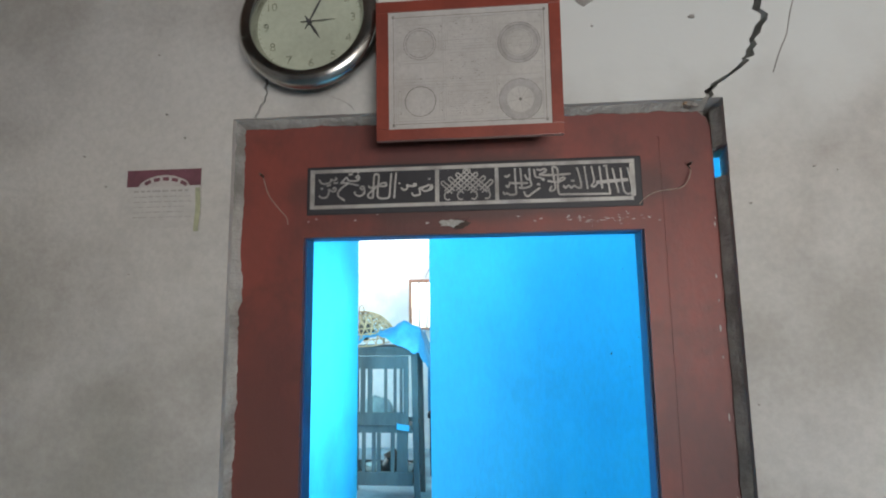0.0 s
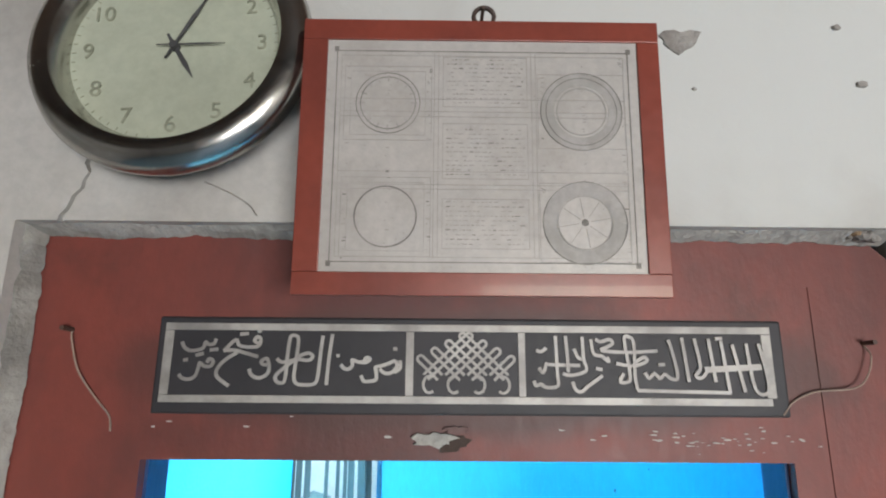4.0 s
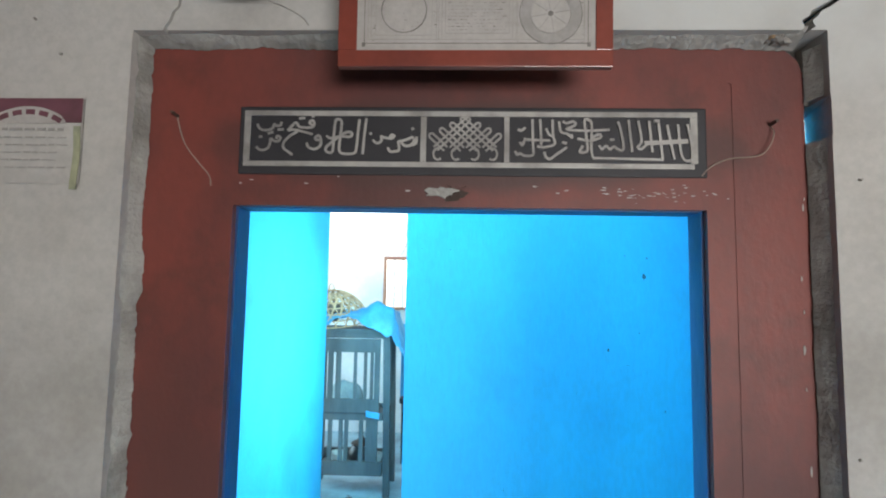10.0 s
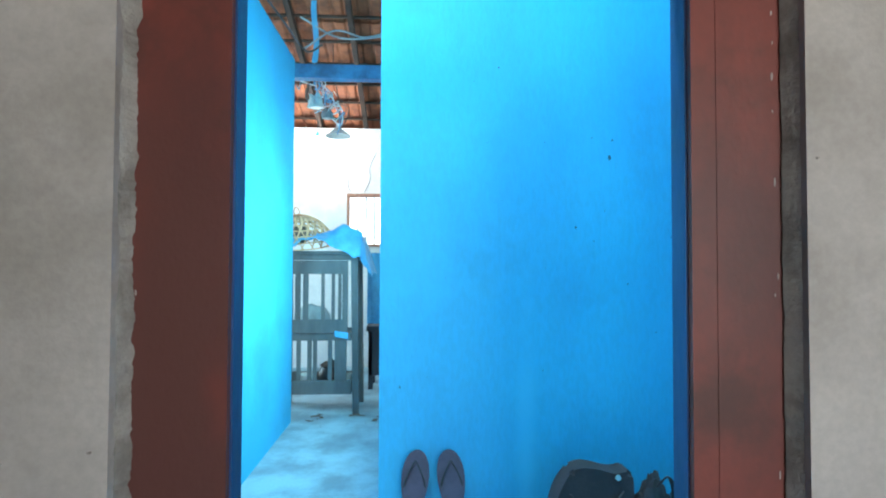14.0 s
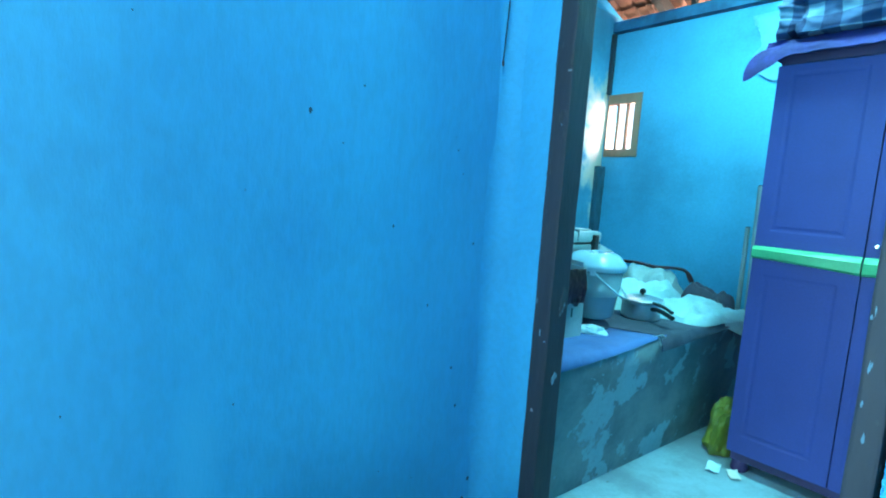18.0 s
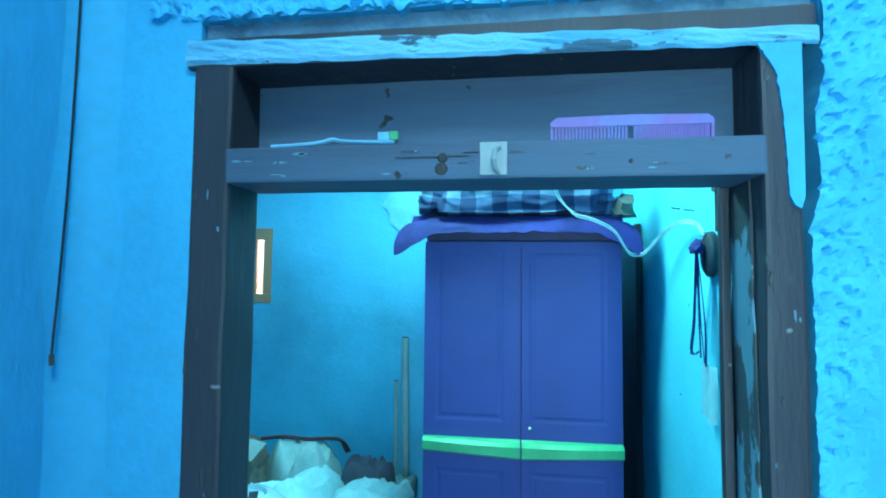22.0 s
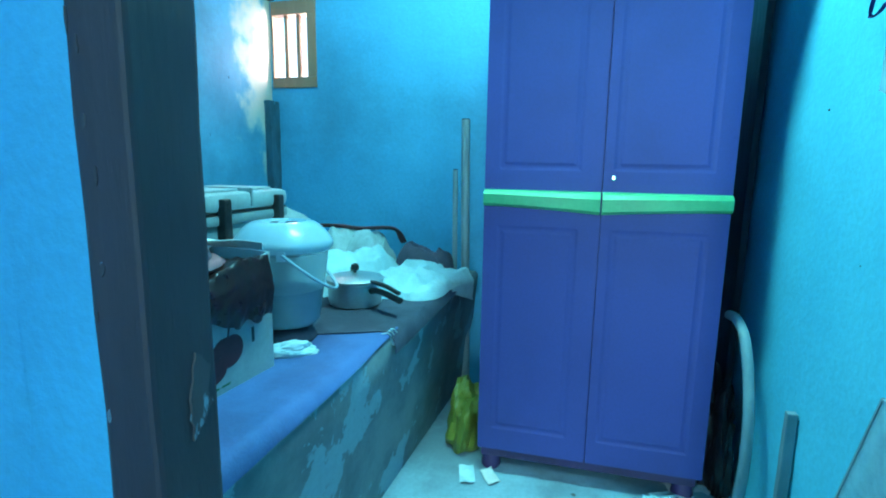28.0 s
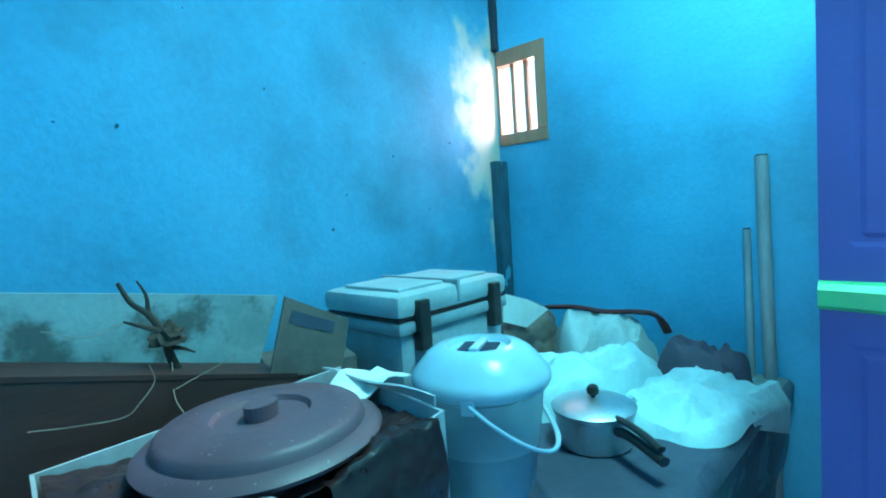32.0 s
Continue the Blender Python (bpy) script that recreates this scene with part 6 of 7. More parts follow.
cab = thing("twin_cable", "pale twin cable looped from roof to wall peg", "cable")
for d in (0.0, 0.009):
    pts = [(2.70, 1.975 - d, 2.80), (2.70, 1.967 - d, 2.52), (2.70, 1.953 - d, 2.317), (2.685, 1.90 - d, 2.20), (2.70, 1.868 - d, 2.115), (2.70, 1.80, 2.050 - d), (2.70, 1.735, 2.030 - d), (2.70, 1.651, 1.985 - d), (2.72, 1.595, 1.905 - d), (2.74, 1.56, 1.890 - d), (2.70, 1.53, 1.90 - d), (2.55, 1.50, 1.965 - d), (2.42, 1.485, 1.985 - d), (2.30, 1.478, 1.968 - d), (2.24, 1.475, 1.93 - d)]
    part("cord", tube(smooth_line(pts, 5), 0.0031, 7), CORD, cab, "", True)
wc = thing("wall_cable", "dark cable fixed upright on the blue wall", "cable")
part("cord", tube([(2.19, 1.450, 2.60), (2.20, 1.450, 2.25), (2.205, 1.449, 1.93)], 0.007, 8), DARKCORD, wc)
for z in (2.40, 2.05):
    part("clip", boxes((2.185, 2.220, 1.441, 1.460, z, z + 0.012), bevel=0.002), DARKCORD, wc)
peg_w = thing("wall_peg", "dark round wooden peg block on the blue wall", "peg")
o = part("block", lathe([(0, 0.0), (0.046, 0.0), (0.052, 0.008), (0.050, 0.022), (0.040, 0.030), (0, 0.032)], 24), DARKWOOD, peg_w, "", True)
o.matrix_local = pose(2.245, 1.442, 1.865, 90) @ Matrix.Rotation(math.pi, 4, "X") @ Matrix.Diagonal((1, 1.35, 1, 1))
o = part("pin", tube([(2.255, 1.44, 1.87), (2.255, 1.505, 1.885)], 0.007, 8), DARKWOOD, peg_w)
lan = thing("lanyard", "violet lanyards with a clear card pouch hanging from the wall peg", "lanyard")
for pts in ([(2.255, 1.492, 1.89), (2.285, 1.485, 1.80), (2.330, 1.478, 1.65), (2.375, 1.472, 1.56), (2.345, 1.47, 1.552), (2.31, 1.472, 1.565)],
            [(2.25, 1.494, 1.89), (2.262, 1.486, 1.80), (2.282, 1.478, 1.65), (2.285, 1.474, 1.55)],
            [(2.245, 1.494, 1.89), (2.24, 1.486, 1.78), (2.235, 1.478, 1.65), (2.245, 1.474, 1.53)],
            [(2.252, 1.496, 1.89), (2.255, 1.49, 1.78), (2.258, 1.482, 1.66), (2.252, 1.476, 1.54)]):
    part("strap", tube(smooth_line(pts, 6), 0.006, 6, flat=0.3), VIOLET_CLOTH, lan)
tops = blob(0.035, 0.018, 0.035, 0.4, 2, 6.0, 3, 0.3, 0.3)
o = part("knotted_straps", tops, VIOLET_CLOTH, lan, "", True)
o.matrix_local = pose(2.262, 1.488, 1.868)
part("card_pouch", drape(2.185, 2.300, 1.355, 1.535, 6, 8, lambda u, v: (u, 1.468 + 0.004 * math.sin(u * 60), v - 0.025 * abs(u - 2.24) / 0.06 * (v < 1.40) * -1), 0.002), CLEAR, lan, "clear plastic card pouch")
for k, (x, z) in enumerate(((2.56, 2.045), (2.42, 2.02))):
    tagged(part("nail", tube([(x, 1.442, z), (x - 0.002, 1.475, z + 0.004)], 0.003, 6), IRON), "bent iron nail in the blue wall", "nail", "nails in the store room wall")

# ---- things leaning by the cupboard ----
for pts, r, label in (([(3.535, 2.667, 1.435), (3.545, 2.66, 0.9), (3.555, 2.64, 0.0)], 0.021, "grey plastic pipe leaning in front of the far wall"), ([(3.558, 2.722, 1.18), (3.555, 2.715, 0.6), (3.548, 2.705, 0.0)], 0.013, "shorter grey plastic pipe leaning in front of the far wall")):
    p = thing("pipe", label, "pipe", group="pipes by the platform")
    part("tube", tube(smooth_line(pts, 6), r, 16), PVC, p, "", True)
    part("rim", tube([Vector(pts[0]) + Vector((0, 0, 0.0)), Vector(pts[0]) + Vector((0, 0, 0.004))], r * 0.86, 16), BLACK_CLOTH, p, "dark open end")
yb = thing("polythene_bag", "yellow-green polythene bag stuffed on the floor behind the cupboard", "bag", (3.02, 2.515, 0.0))
part("body", blob(0.16, 0.08, 0.21, 0.35, 1.8, 5.0, 4, 0.2, 0.2), YELLOW, yb, "", True)
hose = thing("bent_pipe", "dull grey bent plastic pipe leaning on the wall beside the cupboard", "pipe")
part("tube", tube(smooth_line([(2.93, 1.535, 0.685), (2.86, 1.53, 0.690), (2.78, 1.525, 0.655), (2.72, 1.52, 0.56), (2.665, 1.52, 0.42), (2.655, 1.52, 0.26), (2.675, 1.52, 0.12), (2.71, 1.52, 0.0)], 7), 0.017, 12), PVC, hose, "", True)
slat = thing("leaning_batten", "pale wooden batten leaning on the wall with a dark lower end", "batten")
part("slat", plank(2.505, 2.53, 1.447, 1.475, 0.16, 0.52, 6, 0.003), PVC, slat).matrix_local = Matrix.Identity(4)
part("dark_end", plank(2.503, 2.532, 1.445, 1.477, 0.0, 0.158, 4, 0.003), BLACK_PLASTIC, slat, "dark taped end")
pb = thing("polythene_bag", "glossy black polythene bag hanging between cupboard and wall", "bag", (2.96, 1.525, 0.0))
part("body", blob(0.11, 0.055, 0.33, 0.4, 2.4, 9.0, 4, 0.2, 0.4), BLACK_PLASTIC, pb, "", True)
pane = thing("glass_pane", "loose sheet of glass with dark edges leaning on the blue wall", "glass sheet")
quad = [(2.125, 0.745), (1.86, 0.655), (2.03, 0.0), (2.40, 0.0)]
bm = prism(quad, 1.455, 1.459, "y")
part("sheet", bm, CLEAR, pane)
for (a, b), (c, d) in ((quad[0], quad[1]), (quad[3], quad[0]), (quad[1], quad[2])):
    part("edge", tube([(a, 1.457, b), (c, 1.457, d)], 0.0045, 6), PVC, pane, "dark ground edge")
rng = random.Random(91)
for k, (x, y, s) in enumerate(((2.73, 2.45, 0.06), (2.74, 2.36, 0.05), (2.80, 1.72, 0.05), (2.84, 1.66, 0.06), (2.74, 1.78, 0.045), (2.90, 1.56, 0.05))):
    sc = thing("litter_scrap", "crumpled scrap of paper on the cement floor", "litter", (x, y, 0.0), rng.uniform(0, 180), "scraps by the cupboard")
    part("scrap", drape(-s, s, -s * 0.5, s * 0.5, 8, 6, lambda u, v: (u, v, 0.004 + 0.016 * (0.5 + noise.noise(Vector((u * 30 + k, v * 30, k))))), 0.0015), PAPER if k % 2 else WHITE_CLOTH, sc, "", True)

# ---- platform: mats and clutter ----
TOPZ = 0.645
def mat_sheet(x0, x1, y0, y1, drop, seed, z, skew=0.0):
    def f(u, v):
        edge = 2.712 - (u - 1.42) * 0.055
        over = max(0.0, edge + 0.012 - v)
        w = 0.004 * noise.noise(Vector((u * 8, v * 8, seed))) + 0.003
        return (u - skew * max(0.0, v - 2.70) * (x1 - u) / (x1 - x0), max(v, edge - 0.006 - 0.010 * min(1, over * 20)), TOPZ + z + w - over * drop)
    return drape(x0, x1, y0, y1, 40, 30, f, 0.003)
tagged(part("floor_mat", mat_sheet(1.45, 2.52, 2.66, 3.10, 0.9, 2.0, 0.004), MAT, None, "", True), "faded violet mat spread along the platform edge", "mat")
tagged(part("dark_sheet", mat_sheet(2.44, 3.22, 2.60, 3.35, 1.0, 5.0, 0.009, 0.47), DARKCLOTH, None, "", True), "dark worn sheet on the platform under the cooker", "sheet")
fr = thing("torn_plastic", "torn strips of blue and white plastic at the mat corner", "litter", (2.43, 2.665, TOPZ - 0.008))
for k in range(7):
    a = rng.uniform(-0.5, 0.5)
    part("strip", tube(smooth_line([(0.0 + k * 0.008, 0.02, 0.02), (0.01 + k * 0.008, -0.004, 0.018), (0.012 + k * 0.008 + 0.01 * a, -0.018, -0.015 - 0.01 * rng.random())], 4), 0.005, 6, flat=0.3), (WHITE_CLOTH, MAT, CLEAR)[k % 3], fr)

# fruit carton with a plastic tub in it
CA = -5.0
carton = thing("fruit_carton", "white printed fruit carton with red apples, torn open at the top", "carton", (1.588, 2.912, TOPZ + 0.010), CA)
LX, DY = 0.514, 0.352
top_f = [(0, 0.292), (0.03, 0.296), (0.08, 0.302), (0.13, 0.306), (0.17, 0.305), (0.205, 0.296), (0.24, 0.270), (0.30, 0.24), (0.36, 0.215), (0.43, 0.20), (0.452, 0.215), (0.472, 0.280), (0.485, 0.312), (LX, 0.318)]
part("front_panel", prism([(LX, 0.0), (-0.034, 0.0), (-0.034, 0.289)] + top_f, 0.0, 0.006, "y"), CARTON, carton)
part("back_panel", prism([(LX, 0), (-0.034, 0), (-0.034, 0.30), (0.25, 0.315), (LX, 0.33)], DY - 0.006, DY, "y"), CARTON, carton)
part("side_panel", prism([(0.0065, 0), (DY - 0.0065, 0), (DY - 0.0065, 0.30), (0.25, 0.285), (0.12, 0.278), (0.0065, 0.290)], -0.034, -0.028, "x"), CARTON, carton)
part("side_panel", prism([(0.0065, 0), (DY - 0.0065, 0), (DY - 0.0065, 0.325), (0.0065, 0.318)], LX - 0.006, LX, "x"), CARTON, carton)
part("bottom", boxes((-0.0275, LX - 0.0065, 0.0065, DY - 0.0065, 0.0, 0.006)), KRAFT, carton)
fl = drape(0, 1, 0, 1, 8, 6, lambda u, v: (LX - 0.004 - 0.05 * v * u, 0.02 + 0.31 * u, 0.320 + 0.02 * v + 0.004 * math.sin(u * 8)), 0.004)
part("flap", fl, CARTON, carton, "folded top flap", True)
part("grip_hole", prism([(0.119 + 0.012 * math.cos(a), 0.124 + 0.036 * math.sin(a) + (0.016 if math.sin(a) > 0 else -0.016)) for a in np.linspace(0, 2 * math.pi, 20, False)], -0.0015, 0.0, "y"), BLACK_CLOTH, carton, "dark oval grip hole")


def apple(cx, cz, r, lift, squash=0.95):
    pts = []
    for a in np.linspace(0, 2 * math.pi, 36, False):
        q = r * (1.0 - 0.16 * max(0.0, math.sin(a)) ** 6 + 0.05 * math.cos(2 * a))
        pts.append((cx + q * math.cos(a), cz + q * squash * math.sin(a)))
    part("apple_print", prism(pts, -lift, 0.0, "y"), APPLE, carton, "dark red printed apple")
    part("stalk_print", ribbon([(cx, cz + r * 0.75), (cx + 0.004, cz + r * 1.1), (cx + 0.010, cz + r * 1.3)], 0.004, 0.0, lift + 0.0003), APPLE, carton)


apple(0.186, 0.210, 0.042, 0.0010)
part("letter_print", ribbon([(p.x, p.z) for p in smooth_line([(0.256, 0, 0.236), (0.246, 0, 0.246), (0.232, 0, 0.242), (0.229, 0, 0.230), (0.241, 0, 0.218), (0.254, 0, 0.207), (0.252, 0, 0.193), (0.238, 0, 0.187), (0.227, 0, 0.196)], 4)], 0.009, 0.0, 0.0016), BAKELITE, carton, "bold dark letter S")
part("letter_print", ribbon([(p.x, p.z) for p in smooth_line([(0.270, 0, 0.248), (0.270, 0, 0.212), (0.276, 0, 0.194), (0.287, 0, 0.189), (0.298, 0, 0.196), (0.302, 0, 0.214), (0.302, 0, 0.250)], 4)], 0.009, 0.0, 0.0012), BAKELITE, carton, "bold dark letter U")
apple(0.236, 0.070, 0.050, 0.0010)
apple(0.350, 0.100, 0.047, 0.0014)
apple(0.298, 0.066, 0.042, 0.0020, 0.85)
part("leaf_print", prism([(0.148, 0.108), (0.160, 0.128), (0.182, 0.138), (0.212, 0.136), (0.202, 0.122), (0.175, 0.110)], -0.001, 0.0, "y"), LEAFPRINT, carton)
part("leaf_print", prism([(0.158, 0.246), (0.166, 0.262), (0.188, 0.268), (0.182, 0.250)], -0.0014, 0.0, "y"), APPLE, carton)
for k in range(4):
    part("text_bar", prism([(0.215 + k * 0.036, 0.012 + k * 0.001), (0.243 + k * 0.036, 0.013 + k * 0.001), (0.243 + k * 0.036, 0.018 + k * 0.001), (0.215 + k * 0.036, 0.017 + k * 0.001)], -0.001, 0.0, "y"), LEAFPRINT, carton)
part("slit", boxes((0.432, 0.441, -0.0014, 0.0, 0.095, 0.135), bevel=0.0004), BLACK_CLOTH, carton, "small dark slit")
part("corner_mark", boxes((-0.032, -0.020, -0.0012, 0.0, 0.262, 0.280), bevel=0.0004), BLACK_CLOTH, carton, "dark torn corner")

tub = thing("lidded_tub", "dull brown plastic tub with a round lid in the carton", "tub", (1.880, 3.090, TOPZ + 0.017), 20)
part("body", lathe([(0, 0.0), (0.125, 0.0), (0.130, 0.01), (0.145, 0.15), (0.158, 0.245), (0.163, 0.250), (0.163, 0.262), (0.154, 0.266)], 48), BROWN_PLASTIC, tub, "", True)
LT = pose(0, 0, 0.024) @ Matrix.Diagonal((1.07, 1.07, 1, 1)) @ Matrix.Translation((0, 0, 0.27)) @ Matrix.Rotation(radians(-1.0), 4, Vector((0.98, 0.19, 0))) @ Matrix.Translation((0, 0, -0.27))
lid = part("lid", lathe([(0.165, 0.258), (0.186, 0.262), (0.190, 0.270), (0.180, 0.279), (0.163, 0.283), (0.158, 0.298), (0.150, 0.304), (0.105, 0.309), (0.078, 0.309), (0.073, 0.300), (0.035, 0.300), (0.0, 0.300)], 64), BROWN_PLASTIC, tub, "flat round lid with a raised rim", True)
lid.matrix_local = LT
part("knob", prism([(0.045 * math.cos(a) * 0.66, 0.024 * math.sin(a)) for a in np.linspace(0, 2 * math.pi, 20, False)], 0.3005, 0.326, "z"), BROWN_PLASTIC, lid)

# dark polythene liner, pulled over the edge of the carton
def liner(u, v):
    x = -0.022 + 0.519 * u
    y = 0.34 - 0.335 * v
    crease = 0.016 * noise.noise(Vector((u * 8, v * 6, 1))) + 0.008 * noise.noise(Vector((u * 21, v * 17, 5)))
    r = math.hypot((x - 0.277) / 0.19, (y - 0.20) / 0.185)
    return (x, y, 0.272 + crease + 0.03 * min(1.0, max(0.0, r - 0.9)) + 0.025 * max(0.0, u - 0.6))
def poly(u, v):
    x = 0.282 + 0.206 * u
    low = 0.085 + 0.014 * noise.noise(Vector((u * 6, 1, 2))) + 0.055 * min(1.0, u * 2.2)
    crease = 0.010 * noise.noise(Vector((u * 7, v * 5, 1))) + 0.005 * noise.noise(Vector((u * 19, v * 15, 5)))
    top = 0.285 + 0.03 * min(1.0, u * 2)
    if v < 0.3:
        t = v / 0.3
        return (x, 0.06 - 0.075 * t, top - 0.02 * (1 - t) + crease)
    t = (v - 0.3) / 0.7
    return (x + 0.012 * t * (u - 0.5), -0.014 - 0.012 * math.sin(math.pi * t) - 0.6 * abs(crease), top - low * t * 1.15 + crease * (1 - t))
bp = thing("polythene_sheet", "crumpled dark polythene liner hanging over the carton edge", "polythene", (1.588, 2.912, TOPZ + 0.010), CA)
part("liner", drape(0, 1, 0, 1, 44, 36, liner, 0.002), LINER, bp, "", True)
part("hanging_fold", drape(0, 1, 0, 1, 34, 34, poly, 0.002), LINER, bp, "", True)

# bucket with lid
bucket = thing("bucket", "milky white plastic bucket with a domed lid and a wire-like handle", "bucket", (2.314, 2.960, TOPZ + 0.014), 25)
part("contents", lathe([(0, 0.052), (0.092, 0.054), (0.104, 0.11), (0.110, 0.150), (0.06, 0.160), (0, 0.156)], 32), SLATE, bucket, "dim contents seen through the plastic", True)
part("body", lathe([(0, 0.046), (0.080, 0.046), (0.098, 0.052), (0.106, 0.066), (0.118, 0.16), (0.121, 0.163), (0.121, 0.172), (0.128, 0.225), (0.134, 0.278), (0.143, 0.284), (0.145, 0.298), (0.134, 0.302)], 56), MILKY, bucket, "", True)
bl = part("lid", lathe([(0.146, 0.288), (0.150, 0.296), (0.150, 0.310), (0.143, 0.320), (0.132, 0.334), (0.112, 0.356), (0.092, 0.368), (0.070, 0.371), (0.062, 0.360), (0.03, 0.358), (0, 0.358)], 56), WHITE_PLASTIC, bucket, "domed lid with a sunk grip", True)
part("grip", boxes((-0.052, 0.052, -0.010, 0.010, 0.359, 0.372), bevel=0.004), WHITE_PLASTIC, bl)
for k in range(5):
    part("grip_rib", boxes((-0.034 + k * 0.015, -0.028 + k * 0.015, -0.040, 0.040, 0.359, 0.365), bevel=0.001), DARKCLOTH, bl)
hp = [(0.148 * math.cos(a), -0.146 * math.sin(a) - 0.012, 0.288 - 0.13 * math.sin(a)) for a in np.linspace(0, math.pi, 26)]
part("handle", tube(hp, 0.0058, 8, flat=0.8), WHITE_PLASTIC, bucket, "hanging bail handle", True)
for sx in (-1, 1):
    part("ear", boxes((sx * 0.142 - 0.008, sx * 0.142 + 0.008, -0.022, 0.004, 0.268, 0.298), bevel=0.003), WHITE_PLASTIC, bucket)

sack = thing("folded_sack", "flat dark folded sack under the bucket", "sack", (2.314, 2.960, TOPZ + 0.010), 25)
part("body", blob(0.100, 0.092, 0.042, 0.10, 1.4, 61.0, 4, 0.3, 0.05), DARKCLOTH, sack, "", True)

# pressure cooker
cooker = thing("pressure_cooker", "small aluminium pressure cooker with black handles and a black knob", "pressure cooker", (2.727, 2.915, TOPZ + 0.014), -118)
part("body", lathe([(0, 0.0), (0.088, 0.0), (0.099, 0.008), (0.103, 0.03), (0.103, 0.088), (0.109, 0.092), (0.109, 0.100), (0.096, 0.100)], 48), ALUMINIUM, cooker, "", True)
part("lid", lathe([(0.095, 0.098), (0.111, 0.101), (0.113, 0.106), (0.104, 0.112), (0.070, 0.120), (0.030, 0.126), (0, 0.127)], 48), ALUMINIUM, cooker, "", True)
part("knob", lathe([(0.006, 0.125), (0.006, 0.134), (0.014, 0.137), (0.017, 0.146), (0.014, 0.158), (0.006, 0.163), (0, 0.163)], 20), BAKELITE, cooker, "", True)
part("valve", lathe([(0, 0.126), (0.008, 0.126), (0.008, 0.140), (0, 0.142)], 12), CHROME, cooker, "", True).matrix_local = pose(-0.045, 0.02, -0.004)
part("handle", tube(smooth_line([(0.103, 0.0, 0.070), (0.135, 0.0, 0.076), (0.19, 0.0, 0.074), (0.262, 0.0, 0.064)], 5), 0.016, 12, flat=0.75), BAKELITE, cooker, "", True)
part("handle", tube(smooth_line([(0.095, 0.0, 0.104), (0.13, 0.0, 0.106), (0.19, 0.0, 0.103), (0.255, 0.0, 0.090)], 5), 0.012, 10, flat=0.7), BAKELITE, cooker, "", True)
part("grip", tube([(-0.094, 0.0, 0.075), (-0.135, 0.0, 0.073)], 0.011, 10, flat=0.7), BAKELITE, cooker, "", True)


def heap(name, label, cat, at, size, turn, material, seed, lumps=0.35, crease=0.19, freq=1.3):
    h = thing(name, label, cat, at, turn)
    part("body", blob(*size, lumps, freq, seed, 5, 0.15, crease), material, h, "", True)
    return h


def sack(name, label, cat, at, size, turn, material, seed, spikes=0.16):
    """A half-empty bag lying flat: creased, with a ragged gathered end."""
    rx, ry, h = size
    bm = bmesh.new()
    n, m = 72, 16
    rings = []
    for j in range(1, m + 1):
        q, ring = j / m, []
        for i in range(n):
            a = 2 * math.pi * i / n
            c, d = math.cos(a), math.sin(a)
            edge = (abs(c) ** 3 + abs(d) ** 3) ** (-1 / 3) * (0.95 + 0.22 * noise.noise(Vector((c * 1.4, d * 1.4, seed))))
            edge += spikes * max(0, c) ** 4 * (noise.noise(Vector((a * 7, seed, 2))) + 0.4 * noise.noise(Vector((a * 19, seed, 5))))
            x, y = c * edge * q, d * edge * q
            p = Vector((x * rx, y * ry, seed))
            fold = abs(noise.noise(Vector((p.x * 7 + 2 * p.y, p.y * 15, seed)))) * 0.9 + 0.12 * abs(noise.noise(p * 16))
            z = h * (1 - q ** 5) ** 0.6 * (1.0 - 0.8 * fold + 0.45 * noise.noise(p * 5)) + 0.004
            ring.append(bm.verts.new((p.x, p.y, z if j < m else 0.0)))
        rings.append(ring)
    top = bm.verts.new((0, 0, h))
    top.co.z = sum(v.co.z for v in rings[0]) / n
    for i in range(n):
        k = (i + 1) % n
        bm.faces.new((top, rings[0][i], rings[0][k]))
        for j in range(m - 1):
            bm.faces.new((rings[j][i], rings[j + 1][i], rings[j + 1][k], rings[j][k]))
    bm.faces.new(rings[-1][::-1])
    t = thing(name, label, cat, at, turn)
    part("body", bm, material, t, "", True)
    return t


sack("polythene_bag", "white polythene bag of clothes lying on the platform", "bag", (3.02, 3.11, TOPZ + 0.012), (0.33, 0.16, 0.150), -24, WHITE_CLOTH, 21.0)
wb = sack("polythene_bag", "torn white polythene bag hanging over the platform edge", "bag", (3.08, 2.765, TOPZ + 0.012), (0.29, 0.155, 0.095), -14, WHITE_CLOTH, 27.0, 0.3)
tail = drape(0, 1, 0, 1, 12, 10, lambda u, v: (0.06 + 0.22 * u, -0.085 - 0.055 * min(1, v * 2) + 0.008 * noise.noise(Vector((u * 9, v * 5, 2))), 0.055 - 0.20 * max(0, v - 0.2) * (0.5 + 0.5 * u) + 0.012 * noise.noise(Vector((u * 12, v * 6, 7)))), 0.003)
part("torn_edge", tail, WHITE_CLOTH, wb, "ragged torn hem", True)
part("knotted_end", tube(smooth_line([(-0.17, 0.03, 0.05), (-0.22, 0.05, 0.075), (-0.25, 0.045, 0.10)], 5), 0.016, 8, flat=0.5), WHITE_CLOTH, wb, "", True)
sack("black_bag", "dark grey bag crumpled at the end of the platform", "bag", (3.37, 2.83, TOPZ + 0.002), (0.19, 0.15, 0.15), 10, RUBBER, 33.0)
sack("clothes_bag", "grey plastic bag with clothes against the far wall", "bag", (3.38, 3.20, TOPZ + 0.002), (0.15, 0.21, 0.21), 0, COOLER_LID, 41.0)
heap("clothes_bag", "brown folded bag lying behind the white ones", "bag", (3.25, 3.50, TOPZ + 0.002), (0.20, 0.15, 0.17), 5, KRAFT, 45.0, 0.4, 0.2)
